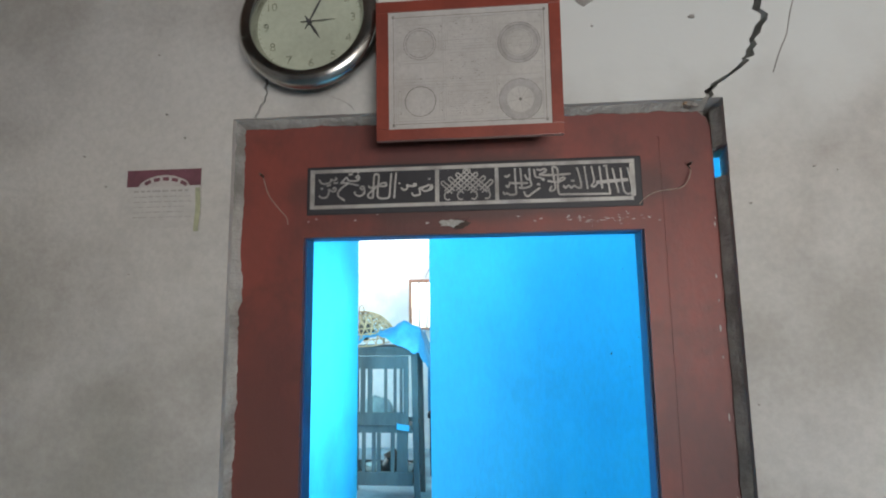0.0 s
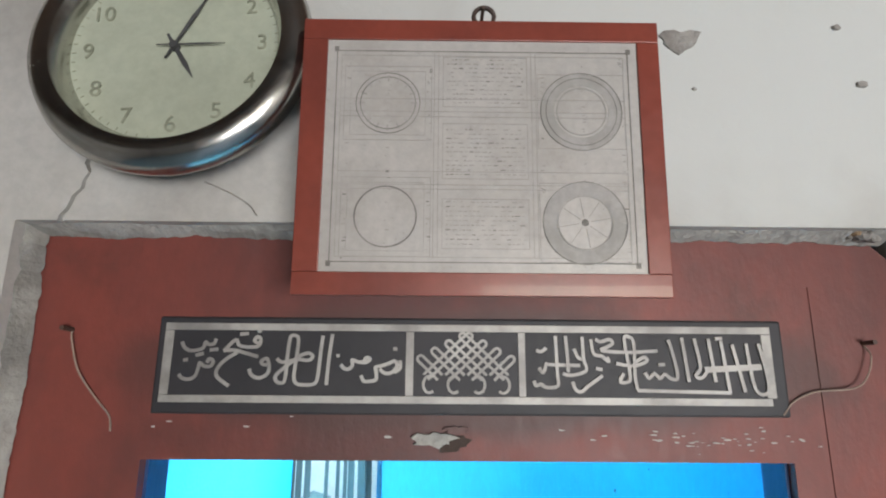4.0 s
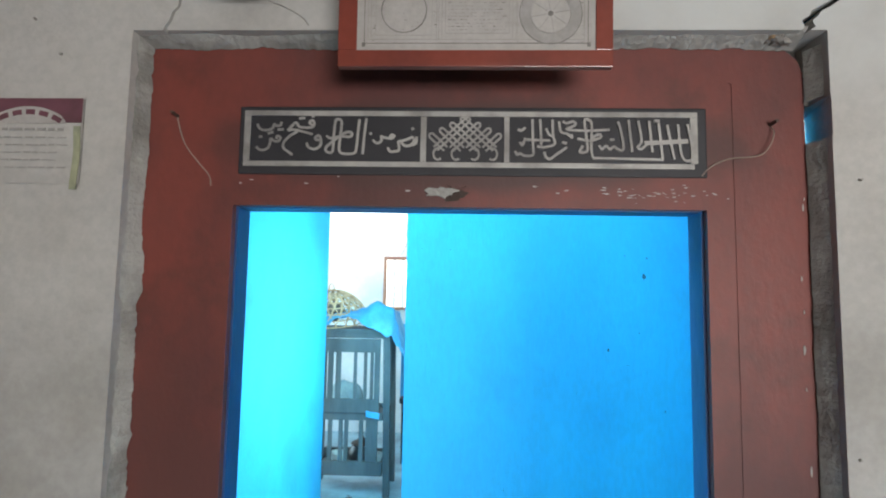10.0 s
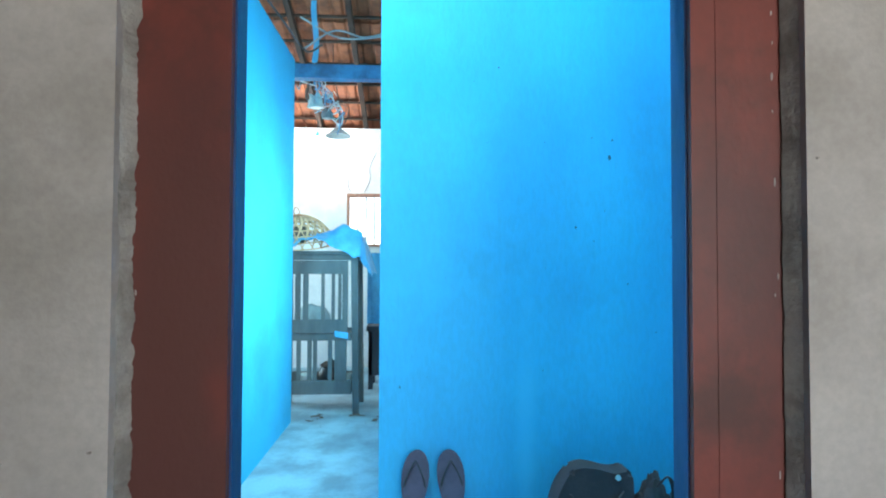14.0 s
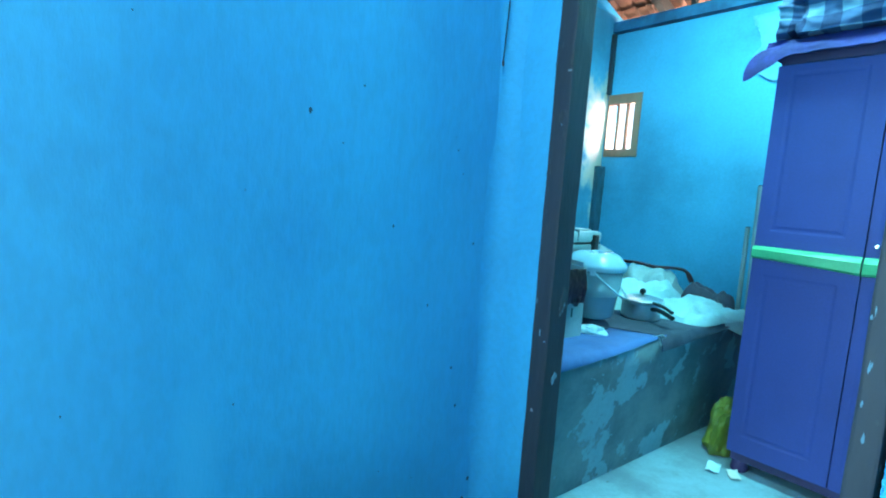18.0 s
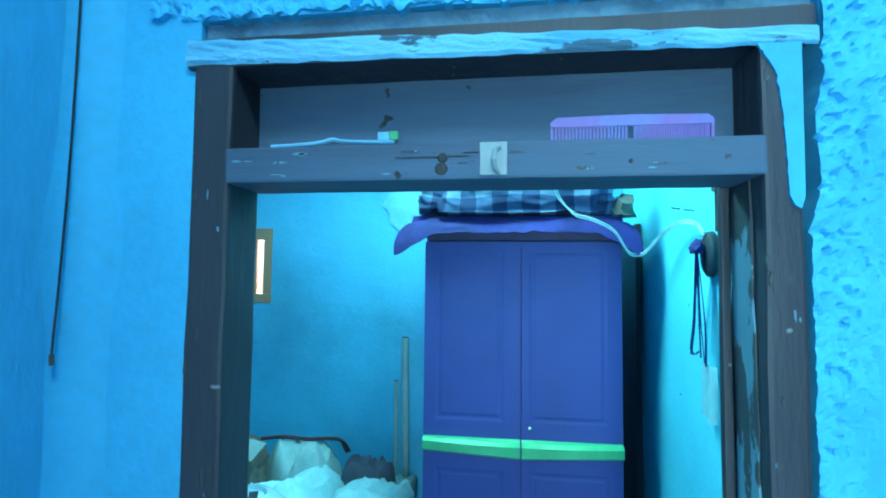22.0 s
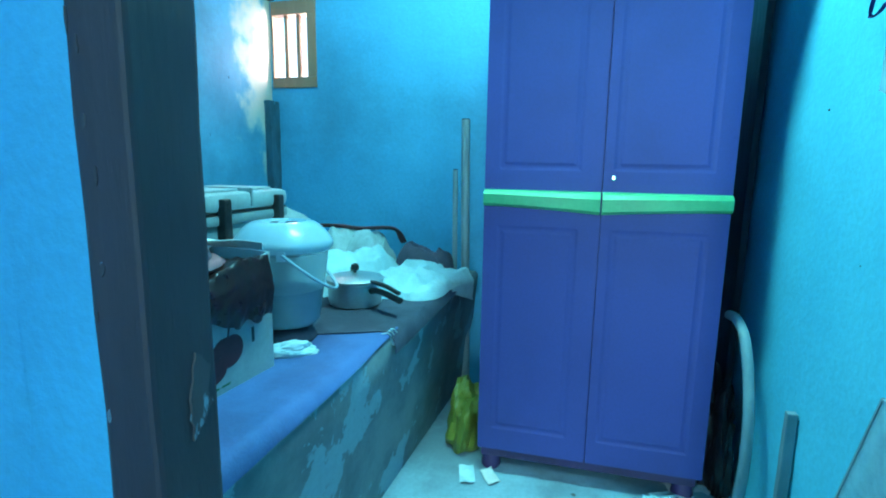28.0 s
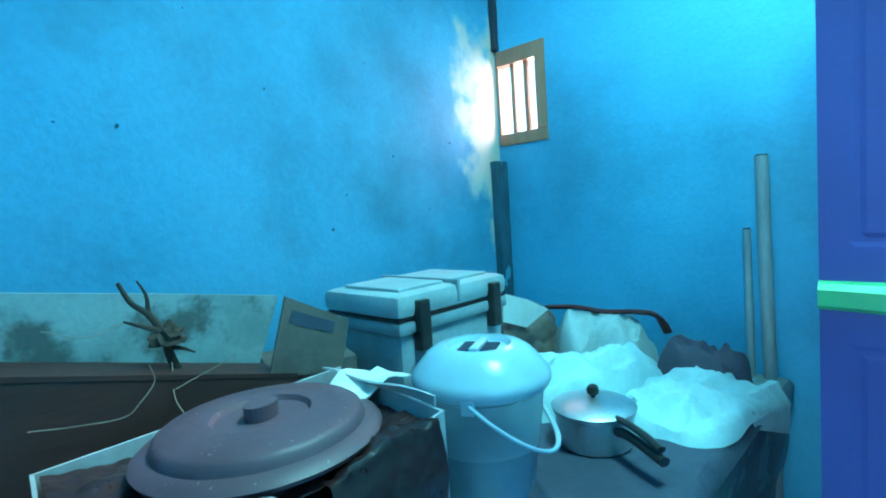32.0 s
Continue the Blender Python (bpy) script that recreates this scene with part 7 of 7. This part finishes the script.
bt = thing("cloth_tie", "dark strap lying across the heap of bags", "strap")
part("strap", tube(smooth_line([(3.34, 3.44, 0.878), (3.40, 3.33, 0.876), (3.41, 3.20, 0.866), (3.41, 3.07, 0.876), (3.42, 3.0, 0.866), (3.44, 2.965, 0.80)], 6), 0.021, 8, flat=0.5), APPLE, bt, "", True)
sw = thing("paper_flap", "white folded cardboard lid propped up beside the cool box", "cardboard", (2.900, 3.33, TOPZ + 0.002))
part("sheet", worn(prism([(-0.005, 0.372), (-0.012, 0.272), (0.130, 0.222), (0.280, 0.262), (0.15, 0.322)], -0.004, 0.004, "y"), 0.003), PAPER, sw)
part("support", boxes((0.0, 0.14, 0.006, 0.11, 0.0, 0.235), bevel=0.004), KRAFT, sw, "brown box under the white lid")
small = heap("polythene_bag", "small white polythene packet beside the carton", "packet", (2.185, 2.880, TOPZ + 0.008), (0.075, 0.036, 0.030), -58, WHITE_CLOTH, 51.0)
rag = thing("white_rag", "crumpled white paper wedged between tub and bucket", "paper", (2.09, 3.10, TOPZ + 0.29), 10)
part("paper", drape(-0.12, 0.12, -0.05, 0.05, 12, 8, lambda u, v: (u, v, 0.03 * noise.noise(Vector((u * 12, v * 12, 3))) + 0.05 - 0.25 * abs(u) * 0.5), 0.002), PAPER, rag, "", True)
part("support", blob(0.05, 0.05, 0.20, 0.2, 2, 3.0, 3), KRAFT, rag).matrix_local = pose(0.06, 0.02, -0.27)

# cool box
cool = thing("cool_box", "grey plastic cool box with an off-white lid and dark clasps", "cool box", (2.632, 3.475, TOPZ), 0)
part("body", boxes((-0.235, 0.235, -0.165, 0.165, 0.0, 0.345), bevel=0.03), COOLER, cool, "", True)
part("rim", boxes((-0.248, 0.248, -0.178, 0.178, 0.335, 0.372), bevel=0.012), COOLER, cool, "", True)
part("seal", boxes((-0.243, 0.243, -0.173, 0.173, 0.3725, 0.380)), BLACK_PLASTIC, cool, "dark seal line")
cl = part("lid", boxes((-0.25, 0.25, -0.18, 0.18, 0.3805, 0.450), bevel=0.026), COOLER_LID, cool, "off-white moulded lid", True)
part("lid_panel", boxes((-0.20, -0.015, -0.13, 0.13, 0.450, 0.460), bevel=0.004), COOLER_LID, cl)
part("lid_panel", boxes((0.015, 0.20, -0.13, 0.13, 0.450, 0.460), bevel=0.004), COOLER_LID, cl)
part("hinge_strap", boxes((-0.006, 0.006, -0.182, 0.18, 0.395, 0.463), bevel=0.002), COOLER, cl)
for x in (-0.165, 0.165):
    part("clasp", boxes((x - 0.022, x + 0.022, -0.200, -0.166, 0.285, 0.430), bevel=0.007), BLACK_PLASTIC, cool, "dark clasp")
part("handle", tube(smooth_line([(0.252, -0.10, 0.33), (0.285, -0.06, 0.34), (0.285, 0.06, 0.34), (0.252, 0.10, 0.33)], 6), 0.011, 10), BLACK_PLASTIC, cool, "", True)

# trunk, boards and small cartons against the wall
trunk = thing("storage_trunk", "dark old wooden trunk pushed against the wall", "trunk", (1.825, 3.585, TOPZ))
part("body", worn(prism([(-0.44, 0.0), (0.30, 0.0), (0.30, 0.285), (-0.44, 0.485)], -0.19, -0.03, "y"), 0.003), BROWN_BOARD, trunk)
part("lid", worn(prism([(-0.44, 0.4855), (0.30, 0.2855), (0.30, 0.296), (-0.44, 0.496)], -0.192, -0.028, "y"), 0.002), BROWN_BOARD, trunk)
wbd = thing("white_board", "dirty white foam board leaning on the wall behind the trunk", "board", (0, 3.59, 0))
o = part("board", worn(prism([(1.40, TOPZ), (2.04, TOPZ), (2.126, 0.946), (2.195, 1.111), (1.90, 1.165), (1.40, 1.25)], 0.0, 0.03, "y"), 0.003), DIRTY, wbd)
for pts in ([(1.795, 3.375, 1.055), (1.80, 3.37, 1.02), (1.77, 3.37, 0.985), (1.742, 3.372, 0.966), (1.67, 3.372, 0.975), (1.60, 3.372, 0.99)], [(1.84, 3.38, 0.99), (1.89, 3.38, 1.005), (1.94, 3.378, 1.02), (1.97, 3.38, 1.03)]):
    fb = thing("loose_fibre", "pale curled fibre hanging on the trunk front", "fibre")
    part("strand", tube(smooth_line(pts, 6), 0.0012, 6), STRING, fb)
kc = thing("cardboard_box", "open brown cardboard box beside the cool box", "carton", (2.21, 3.52, TOPZ))
part("body", boxes((-0.10, 0.13, -0.10, 0.12, 0.0, 0.30), bevel=0.004), KRAFT, kc).matrix_local = Matrix.Rotation(radians(-20), 4, "Z")
part("flap", prism([(-0.10, 0.491), (0.08, 0.399), (0.047, 0.27), (-0.161, 0.30)], -0.126, -0.120, "y"), KRAFT, kc, "raised cardboard flap")
part("label_bar", prism([(-0.085, 0.455), (0.035, 0.400), (0.025, 0.372), (-0.097, 0.425)], -0.128, -0.1262, "y"), DARKCLOTH, kc, "dark unreadable print")
root = thing("dry_root", "dry twisted root with thin fibres lying on the board", "root", (1.83, 3.47, 0.97))
rp = [[(0.06, 0.02, 0.0), (0.035, 0.0, 0.07), (0.02, -0.01, 0.13), (0.0, 0.0, 0.17), (-0.03, 0.0, 0.20), (-0.05, 0.0, 0.245)], [(0.02, -0.01, 0.13), (-0.02, -0.02, 0.15), (-0.05, -0.01, 0.165)], [(0.0, 0.0, 0.17), (0.0, 0.0, 0.21), (-0.015, 0.0, 0.245)], [(0.03, 0.0, 0.09), (0.055, -0.02, 0.085), (0.08, -0.02, 0.07)]]
for k, pts in enumerate(rp):
    part("limb", tube(smooth_line(pts, 5), (0.012, 0.007, 0.0055, 0.006)[k], 8, taper=0.35), BRANCH, root, "", True)
o = part("crown", blob(0.035, 0.03, 0.035, 0.5, 2.5, 3.0, 3, 0.3, 0.5), BRANCH, root, "", True)
o.matrix_local = pose(0.03, -0.01, 0.10)
for pts in ([(0.03, -0.02, 0.06), (0.005, -0.10, 0.0), (0.01, -0.20, -0.05), (-0.03, -0.24, -0.09)], [(-0.05, 0.0, 0.16), (-0.12, -0.03, 0.15), (-0.19, -0.05, 0.18)]):
    part("fibre", tube(smooth_line(pts, 6), 0.0014, 6, taper=0.6), STRING, root)
pole = thing("iron_pole", "dull grey rod leaning behind the carton", "rod")
part("rod", tube([(1.478, 3.0, 1.26), (1.558, 3.0, 0.652)], 0.0105, 12), PVC, pole, "", True)


# ---- kitchen seen past the wall ----
rack = thing("slatted_cabinet", "dusty dark wooden slatted cabinet on tall legs", "cabinet", (-0.93, 4.60, 0.0))
def rk(name, *row, bevel=0.004, label=""):
    return part(name, worn(boxes(row, bevel=bevel), 0.0015), CABINETWOOD, rack, label)
for x0, x1 in ((0.268, 0.325), (-0.36, -0.305)):
    for y0 in (0.0, 0.36):
        leg = prism([(x0 + (0.012 if x0 > 0 else -0.012), 0.0), (x1 + (0.006 if x0 > 0 else -0.012), 0.0), (x1 - 0.012, 1.33), (x0 - 0.012, 1.33)], y0, y0 + 0.05, "y")
        part("leg", leg, CABINETWOOD, rack)
for y0 in (0.004, 0.362):
    rk("rail", -0.31, 0.262, y0, y0 + 0.035, 1.285, 1.335)
    rk("rail", -0.31, 0.262, y0, y0 + 0.035, 0.612, 0.675)
    rk("rail", -0.31, 0.268, y0, y0 + 0.035, 0.165, 0.278)
for z in (0.62, 0.17, 1.29):
    rk("side_rail", 0.262, 0.295, 0.055, 0.358, z, z + 0.05)
    rk("side_rail", -0.345, -0.312, 0.055, 0.358, z, z + 0.05)
dr = part("door", worn(boxes((-0.31, 0.236, -0.018, 0.0, 1.170, 1.282), (-0.31, 0.236, -0.018, 0.0, 0.680, 0.790), (0.19, 0.236, -0.018, 0.0, 0.790, 1.170), bevel=0.003), 0.001), CABINETWOOD, rack)
for k, x in enumerate((-0.28, -0.20, -0.135, 0.015, 0.10, 0.155)):
    part("slat", boxes((x, x + (0.045 if k in (1, 2) else 0.028), -0.014, -0.004, 0.789, 1.171), bevel=0.002), CABINETWOOD, dr)
for k, x in enumerate((-0.28, -0.19, -0.10, -0.055, 0.07, 0.125, 0.19)):
    part("slat", worn(boxes((x, x + (0.075 if k == 5 else 0.034), 0.008, 0.028, 0.278, 0.612), bevel=0.002), 0.001), CABINETWOOD, rack)
part("shelf", boxes((-0.30, 0.26, 0.045, 0.358, 0.62, 0.645)), CABINETWOOD, rack)
part("tabletop", boxes((-0.38, 0.33, -0.02, 0.43, 1.336, 1.362), bevel=0.004), CABINETWOOD, rack)
part("lower_shelf", boxes((-0.30, 0.26, 0.04, 0.36, 0.18, 0.20)), CABINETWOOD, rack)
pot = thing("cooking_pot", "dark sooty cooking pot on the lower shelf of the cabinet", "pot", (-0.86, 4.80, 0.20))
part("body", lathe([(0, 0.0), (0.08, 0.0), (0.115, 0.04), (0.12, 0.10), (0.095, 0.15), (0.085, 0.165), (0.10, 0.175)], 28), BAKELITE, pot, "", True)
part("lid", lathe([(0.10, 0.176), (0.06, 0.20), (0.015, 0.21), (0.012, 0.23), (0, 0.23)], 28), IRON, pot, "", True)
for x, w in ((-1.06, 0.07), (-0.74, 0.055)):
    bowl = thing("white_bowl", "white bowl on the lower shelf of the cabinet", "bowl", (x, 4.78, 0.20), 0, "bowls on the cabinet shelf")
    part("bowl", lathe([(0, 0.0), (w * 0.55, 0.0), (w, 0.07), (w * 1.08, 0.10), (w, 0.098), (w * 0.5, 0.012), (0, 0.010)], 24), WHITE_NYLON, bowl, "", True)
cloth = thing("folded_cloth", "pale blue folded cloth on the upper shelf of the cabinet", "cloth", (-1.02, 4.80, 0.645))
part("cloth", blob(0.17, 0.12, 0.20, 0.25, 1.6, 31.0, 4, 0.3, 0.15), PVC, cloth, "", True)
def blue_sheet(u, v):
    x = -1.34 + 1.02 * u
    front = max(0.0, 0.22 - v) / 0.22
    over = max(0.0, x + 0.595)
    peak = 0.10 * math.exp(-((x + 0.74) / 0.11) ** 2 - ((v - 0.25) / 0.2) ** 2)
    w = 0.018 * noise.noise(Vector((x * 9, v * 6, 1))) + 0.012 * noise.noise(Vector((x * 21, v * 16, 4)))
    return (x - over * 0.62, 4.562 + 0.46 * v - 0.02 * front, 1.495 + peak + 1.4 * w - 0.16 * front * (0.7 + 0.5 * math.sin(x * 9 + 1)) - over * 1.15)
tagged(part("plastic_sheet", drape(0, 1, 0, 1, 50, 24, blue_sheet, 0.002), SHEET, None, "", True), "blue plastic sheet spread over the slatted cabinet", "plastic sheet")
rag2 = part("blue_rag", drape(0, 1, 0, 1, 6, 8, lambda u, v: (-0.80 + 0.11 * u, 4.576 - 0.006 * math.sin(u * 5), 0.70 - 0.05 * v - 0.02 * u), 0.003), SHEET)
tagged(rag2, "scrap of blue plastic tucked into the cabinet rail", "plastic scrap")

basket = thing("woven_basket", "dome-shaped basket woven of pale palm strips with a loop handle", "basket", (-1.16, 4.82, 1.415))
BT = Matrix.Rotation(radians(16), 4, "X")
R0, H0 = 0.30, 0.27
def dome(a, t):
    return Vector((R0 * math.cos(a) * math.sin(t), R0 * 0.8 * math.sin(a) * math.sin(t), H0 * math.cos(t)))
for k in range(22):
    a = 2 * math.pi * k / 22
    o = part("rib", tube([dome(a + 0.5 * t, t) for t in np.linspace(0.25, 1.5, 10)], 0.0095, 6, flat=0.5), STRAW, basket)
    o.matrix_local = BT
for k in range(22):
    a = 2 * math.pi * k / 22
    o = part("rib", tube([dome(a - 0.5 * t, t) * 1.02 for t in np.linspace(0.25, 1.5, 10)], 0.0095, 6, flat=0.5), STRAW, basket)
    o.matrix_local = BT
for k in range(7):
    t = 0.3 + 0.2 * k
    o = part("ring", tube([dome(a, t) * 1.01 for a in np.linspace(0, 2 * math.pi, 40, False)], 0.006, 6, closed=True), STRAW, basket)
    o.matrix_local = BT
o = part("lining", lathe([(0, 0.01), (0.05, 0.012), (0.09, 0.05), (0.10, 0.11), (0.06, 0.16), (0, 0.17)], 24), KRAFT, basket, "brown lump inside the basket", True)
o.matrix_local = BT @ Matrix.Translation((0.02, -0.05, 0.02))
o = part("handle", tube(smooth_line([(-0.02, 0, H0), (-0.022, 0, H0 + 0.04), (0, 0, H0 + 0.07), (0.022, 0, H0 + 0.04), (0.02, 0, H0)], 5), 0.005, 6), STRAW, basket)
o.matrix_local = BT

kw = thing("window_2", "pale wooden kitchen window with upright bars and bright daylight", "window", kind="structure")
for name, row in (("sill", (-0.98, -0.34, 6.46, 6.58, 1.455, 1.485)), ("head_rail", (-0.97, -0.35, 6.47, 6.56, 2.06, 2.10)), ("side_rail", (-0.97, -0.94, 6.47, 6.56, 1.486, 2.059)), ("side_rail", (-0.395, -0.35, 6.47, 6.56, 1.486, 2.059))):
    part(name, boxes(row, bevel=0.004), PALEWOOD, kw)
for x in (-0.84, -0.74, -0.64, -0.54):
    part("bar", boxes((x - 0.011, x + 0.011, 6.50, 6.525, 1.484, 2.061), bevel=0.003), WHITE_NYLON, kw)
bulb = thing("light_bulb", "lit electric bulb hanging from a dark cord in the kitchen", "light bulb", (-1.24, 6.02, 2.66))
part("cord", tube([(0, 0, 0.06), (0, 0, 0.50)], 0.004, 6), DARKCORD, bulb)
part("holder", lathe([(0, 0.065), (0.017, 0.062), (0.019, 0.02), (0.016, 0.012), (0, 0.012)], 16), SHEET, bulb, "blue lamp holder", True)
g = part("glass", lathe([(0.013, 0.012), (0.016, -0.004), (0.029, -0.03), (0.032, -0.045), (0.024, -0.065), (0, -0.073)], 20), BULB, bulb, "glowing bulb", True)
g.visible_shadow = False
lamp_s = thing("pendant_lamp", "white enamel lamp shade hanging from the roof", "lamp", (-0.905, 5.35, 2.515))
part("shade", lathe([(0.022, 0.085), (0.03, 0.08), (0.06, 0.055), (0.118, 0.012), (0.122, 0.0), (0.116, 0.004), (0.055, 0.048), (0.02, 0.075)], 32), SHADE, lamp_s, "", True)
part("neck", lathe([(0, 0.13), (0.02, 0.128), (0.024, 0.08), (0, 0.08)], 16), SHADE, lamp_s, "", True)
part("cord", tube(smooth_line([(0, 0, 0.125), (0.01, 0.01, 0.3), (-0.05, 0.02, 0.62), (-0.06, 0.0, 0.915)], 5), 0.004, 6), DARKCORD, lamp_s)
tangle = thing("cord_tangle", "tangle of white and blue cords and rags hanging from the roof", "cords", (-1.02, 5.1, 2.60))
rng = random.Random(62)
for k in range(26):
    d = rng.uniform(-0.17, 0.17)
    p = Vector((d, rng.uniform(-0.06, 0.06), 0.28 - 0.9 * d + rng.uniform(-0.08, 0.08)))
    pts = [p]
    for j in range(5):
        p = p + Vector((rng.uniform(-0.07, 0.09), rng.uniform(-0.04, 0.04), rng.uniform(-0.10, 0.06)))
        pts.append(p)
    part("cord", tube(smooth_line(pts, 4), rng.uniform(0.004, 0.010), 6, flat=0.6), (WHITE_CLOTH, SHEET, CORD, KRAFT)[k % 4], tangle)
part("rag", blob(0.07, 0.05, 0.10, 0.5, 2.5, 2.0, 3, 0.2, 0.4), WHITE_CLOTH, tangle, "pale rag", True).matrix_local = pose(-0.06, 0, 0.12)
part("rag", blob(0.05, 0.04, 0.08, 0.5, 2.5, 6.0, 3, 0.2, 0.4), COOLER, tangle, "grey rag", True).matrix_local = pose(0.05, 0, 0.02)
part("hanger", tube(smooth_line([(-0.05, 0, 0.30), (-0.08, 0, 0.60), (-0.06, 0.0, 0.98)], 4), 0.004, 6), CORD, tangle)
strip = part("blue_strip", drape(0, 1, 0, 1, 3, 14, lambda u, v: (-0.985 + 0.045 * u + 0.012 * math.sin(v * 5), 4.46 + 0.01 * math.sin(v * 7), 2.90 + 0.52 * v), 0.003), SHEET)
tagged(strip, "strip of blue plastic hanging above the tie beam", "plastic strip")
for k, pts in enumerate(([(-1.10, 3.2, 2.93), (-1.06, 3.8, 2.95), (-1.02, 4.4, 2.97), (-0.9, 4.46, 3.05)], [(-1.05, 4.47, 3.02), (-0.8, 4.44, 3.16), (-0.55, 4.46, 3.12), (-0.3, 4.47, 3.20)], [(-1.08, 4.47, 3.28), (-0.75, 4.44, 3.10), (-0.35, 4.47, 3.14)])):
    w = thing("roof_wire", "loose dark wire strung under the roof", "wire", group="wires under the roof")
    part("cord", tube(smooth_line(pts, 6), 0.008, 6), DARKCORD if k == 0 else PVC, w)
bench = thing("low_bench", "low dark wooden bench standing in the kitchen", "bench", (-0.46, 5.55, 0.0))
part("seat", boxes((-0.16, 0.5, -0.15, 0.2, 0.58, 0.63), bevel=0.006), DARKWOOD, bench)
part("panel", boxes((-0.14, 0.48, -0.13, -0.11, 0.14, 0.58)), DARKWOOD, bench)
for x in (-0.14, 0.44):
    for y in (-0.13, 0.14):
        part("leg", boxes((x, x + 0.045, y, y + 0.045, 0.0, 0.58), bevel=0.004), DARKWOOD, bench)
cl2 = thing("blue_cloth", "blue cloth hanging down behind the cabinet", "cloth", (-0.55, 5.38, 0.0))
part("cloth", drape(-0.06, 0.12, 0.66, 1.36, 8, 14, lambda u, v: (u, 0.012 * math.sin(u * 60 + v * 3), v), 0.003), SHEET, cl2, "", True)
part("cord", tube([(-0.10, 0, 1.36), (0.5, 0.02, 1.37)], 0.004, 6), CORD, cl2)
rng = random.Random(5)
for k in range(9):
    s = rng.uniform(0.012, 0.045)
    d = thing("litter_scrap", "brown scrap of litter on the kitchen threshold", "litter", (rng.uniform(-1.05, -0.4), rng.uniform(4.42, 4.58), 0.0), rng.uniform(0, 180), "litter on the threshold")
    part("scrap", drape(-s, s, -s * 0.5, s * 0.5, 4, 3, lambda u, v: (u, v, 0.002 + 0.008 * (0.5 + noise.noise(Vector((u * 40 + k, v * 40, k))))), 0.001), KRAFT, d)

for pts in ([(-0.98, 6.494, 2.62), (-0.99, 6.494, 2.45), (-0.95, 6.494, 2.33), (-0.96, 6.494, 2.20), (-0.92, 6.494, 2.11)], [(-0.62, 6.494, 2.60), (-0.70, 6.494, 2.42), (-0.69, 6.494, 2.28), (-0.76, 6.494, 2.12)]):
    tagged(part("hairline_crack", tube(smooth_line(pts, 5), 0.005, 5), MORTAR), "thin crack running down the kitchen wall to the window", "crack", "", "structure")
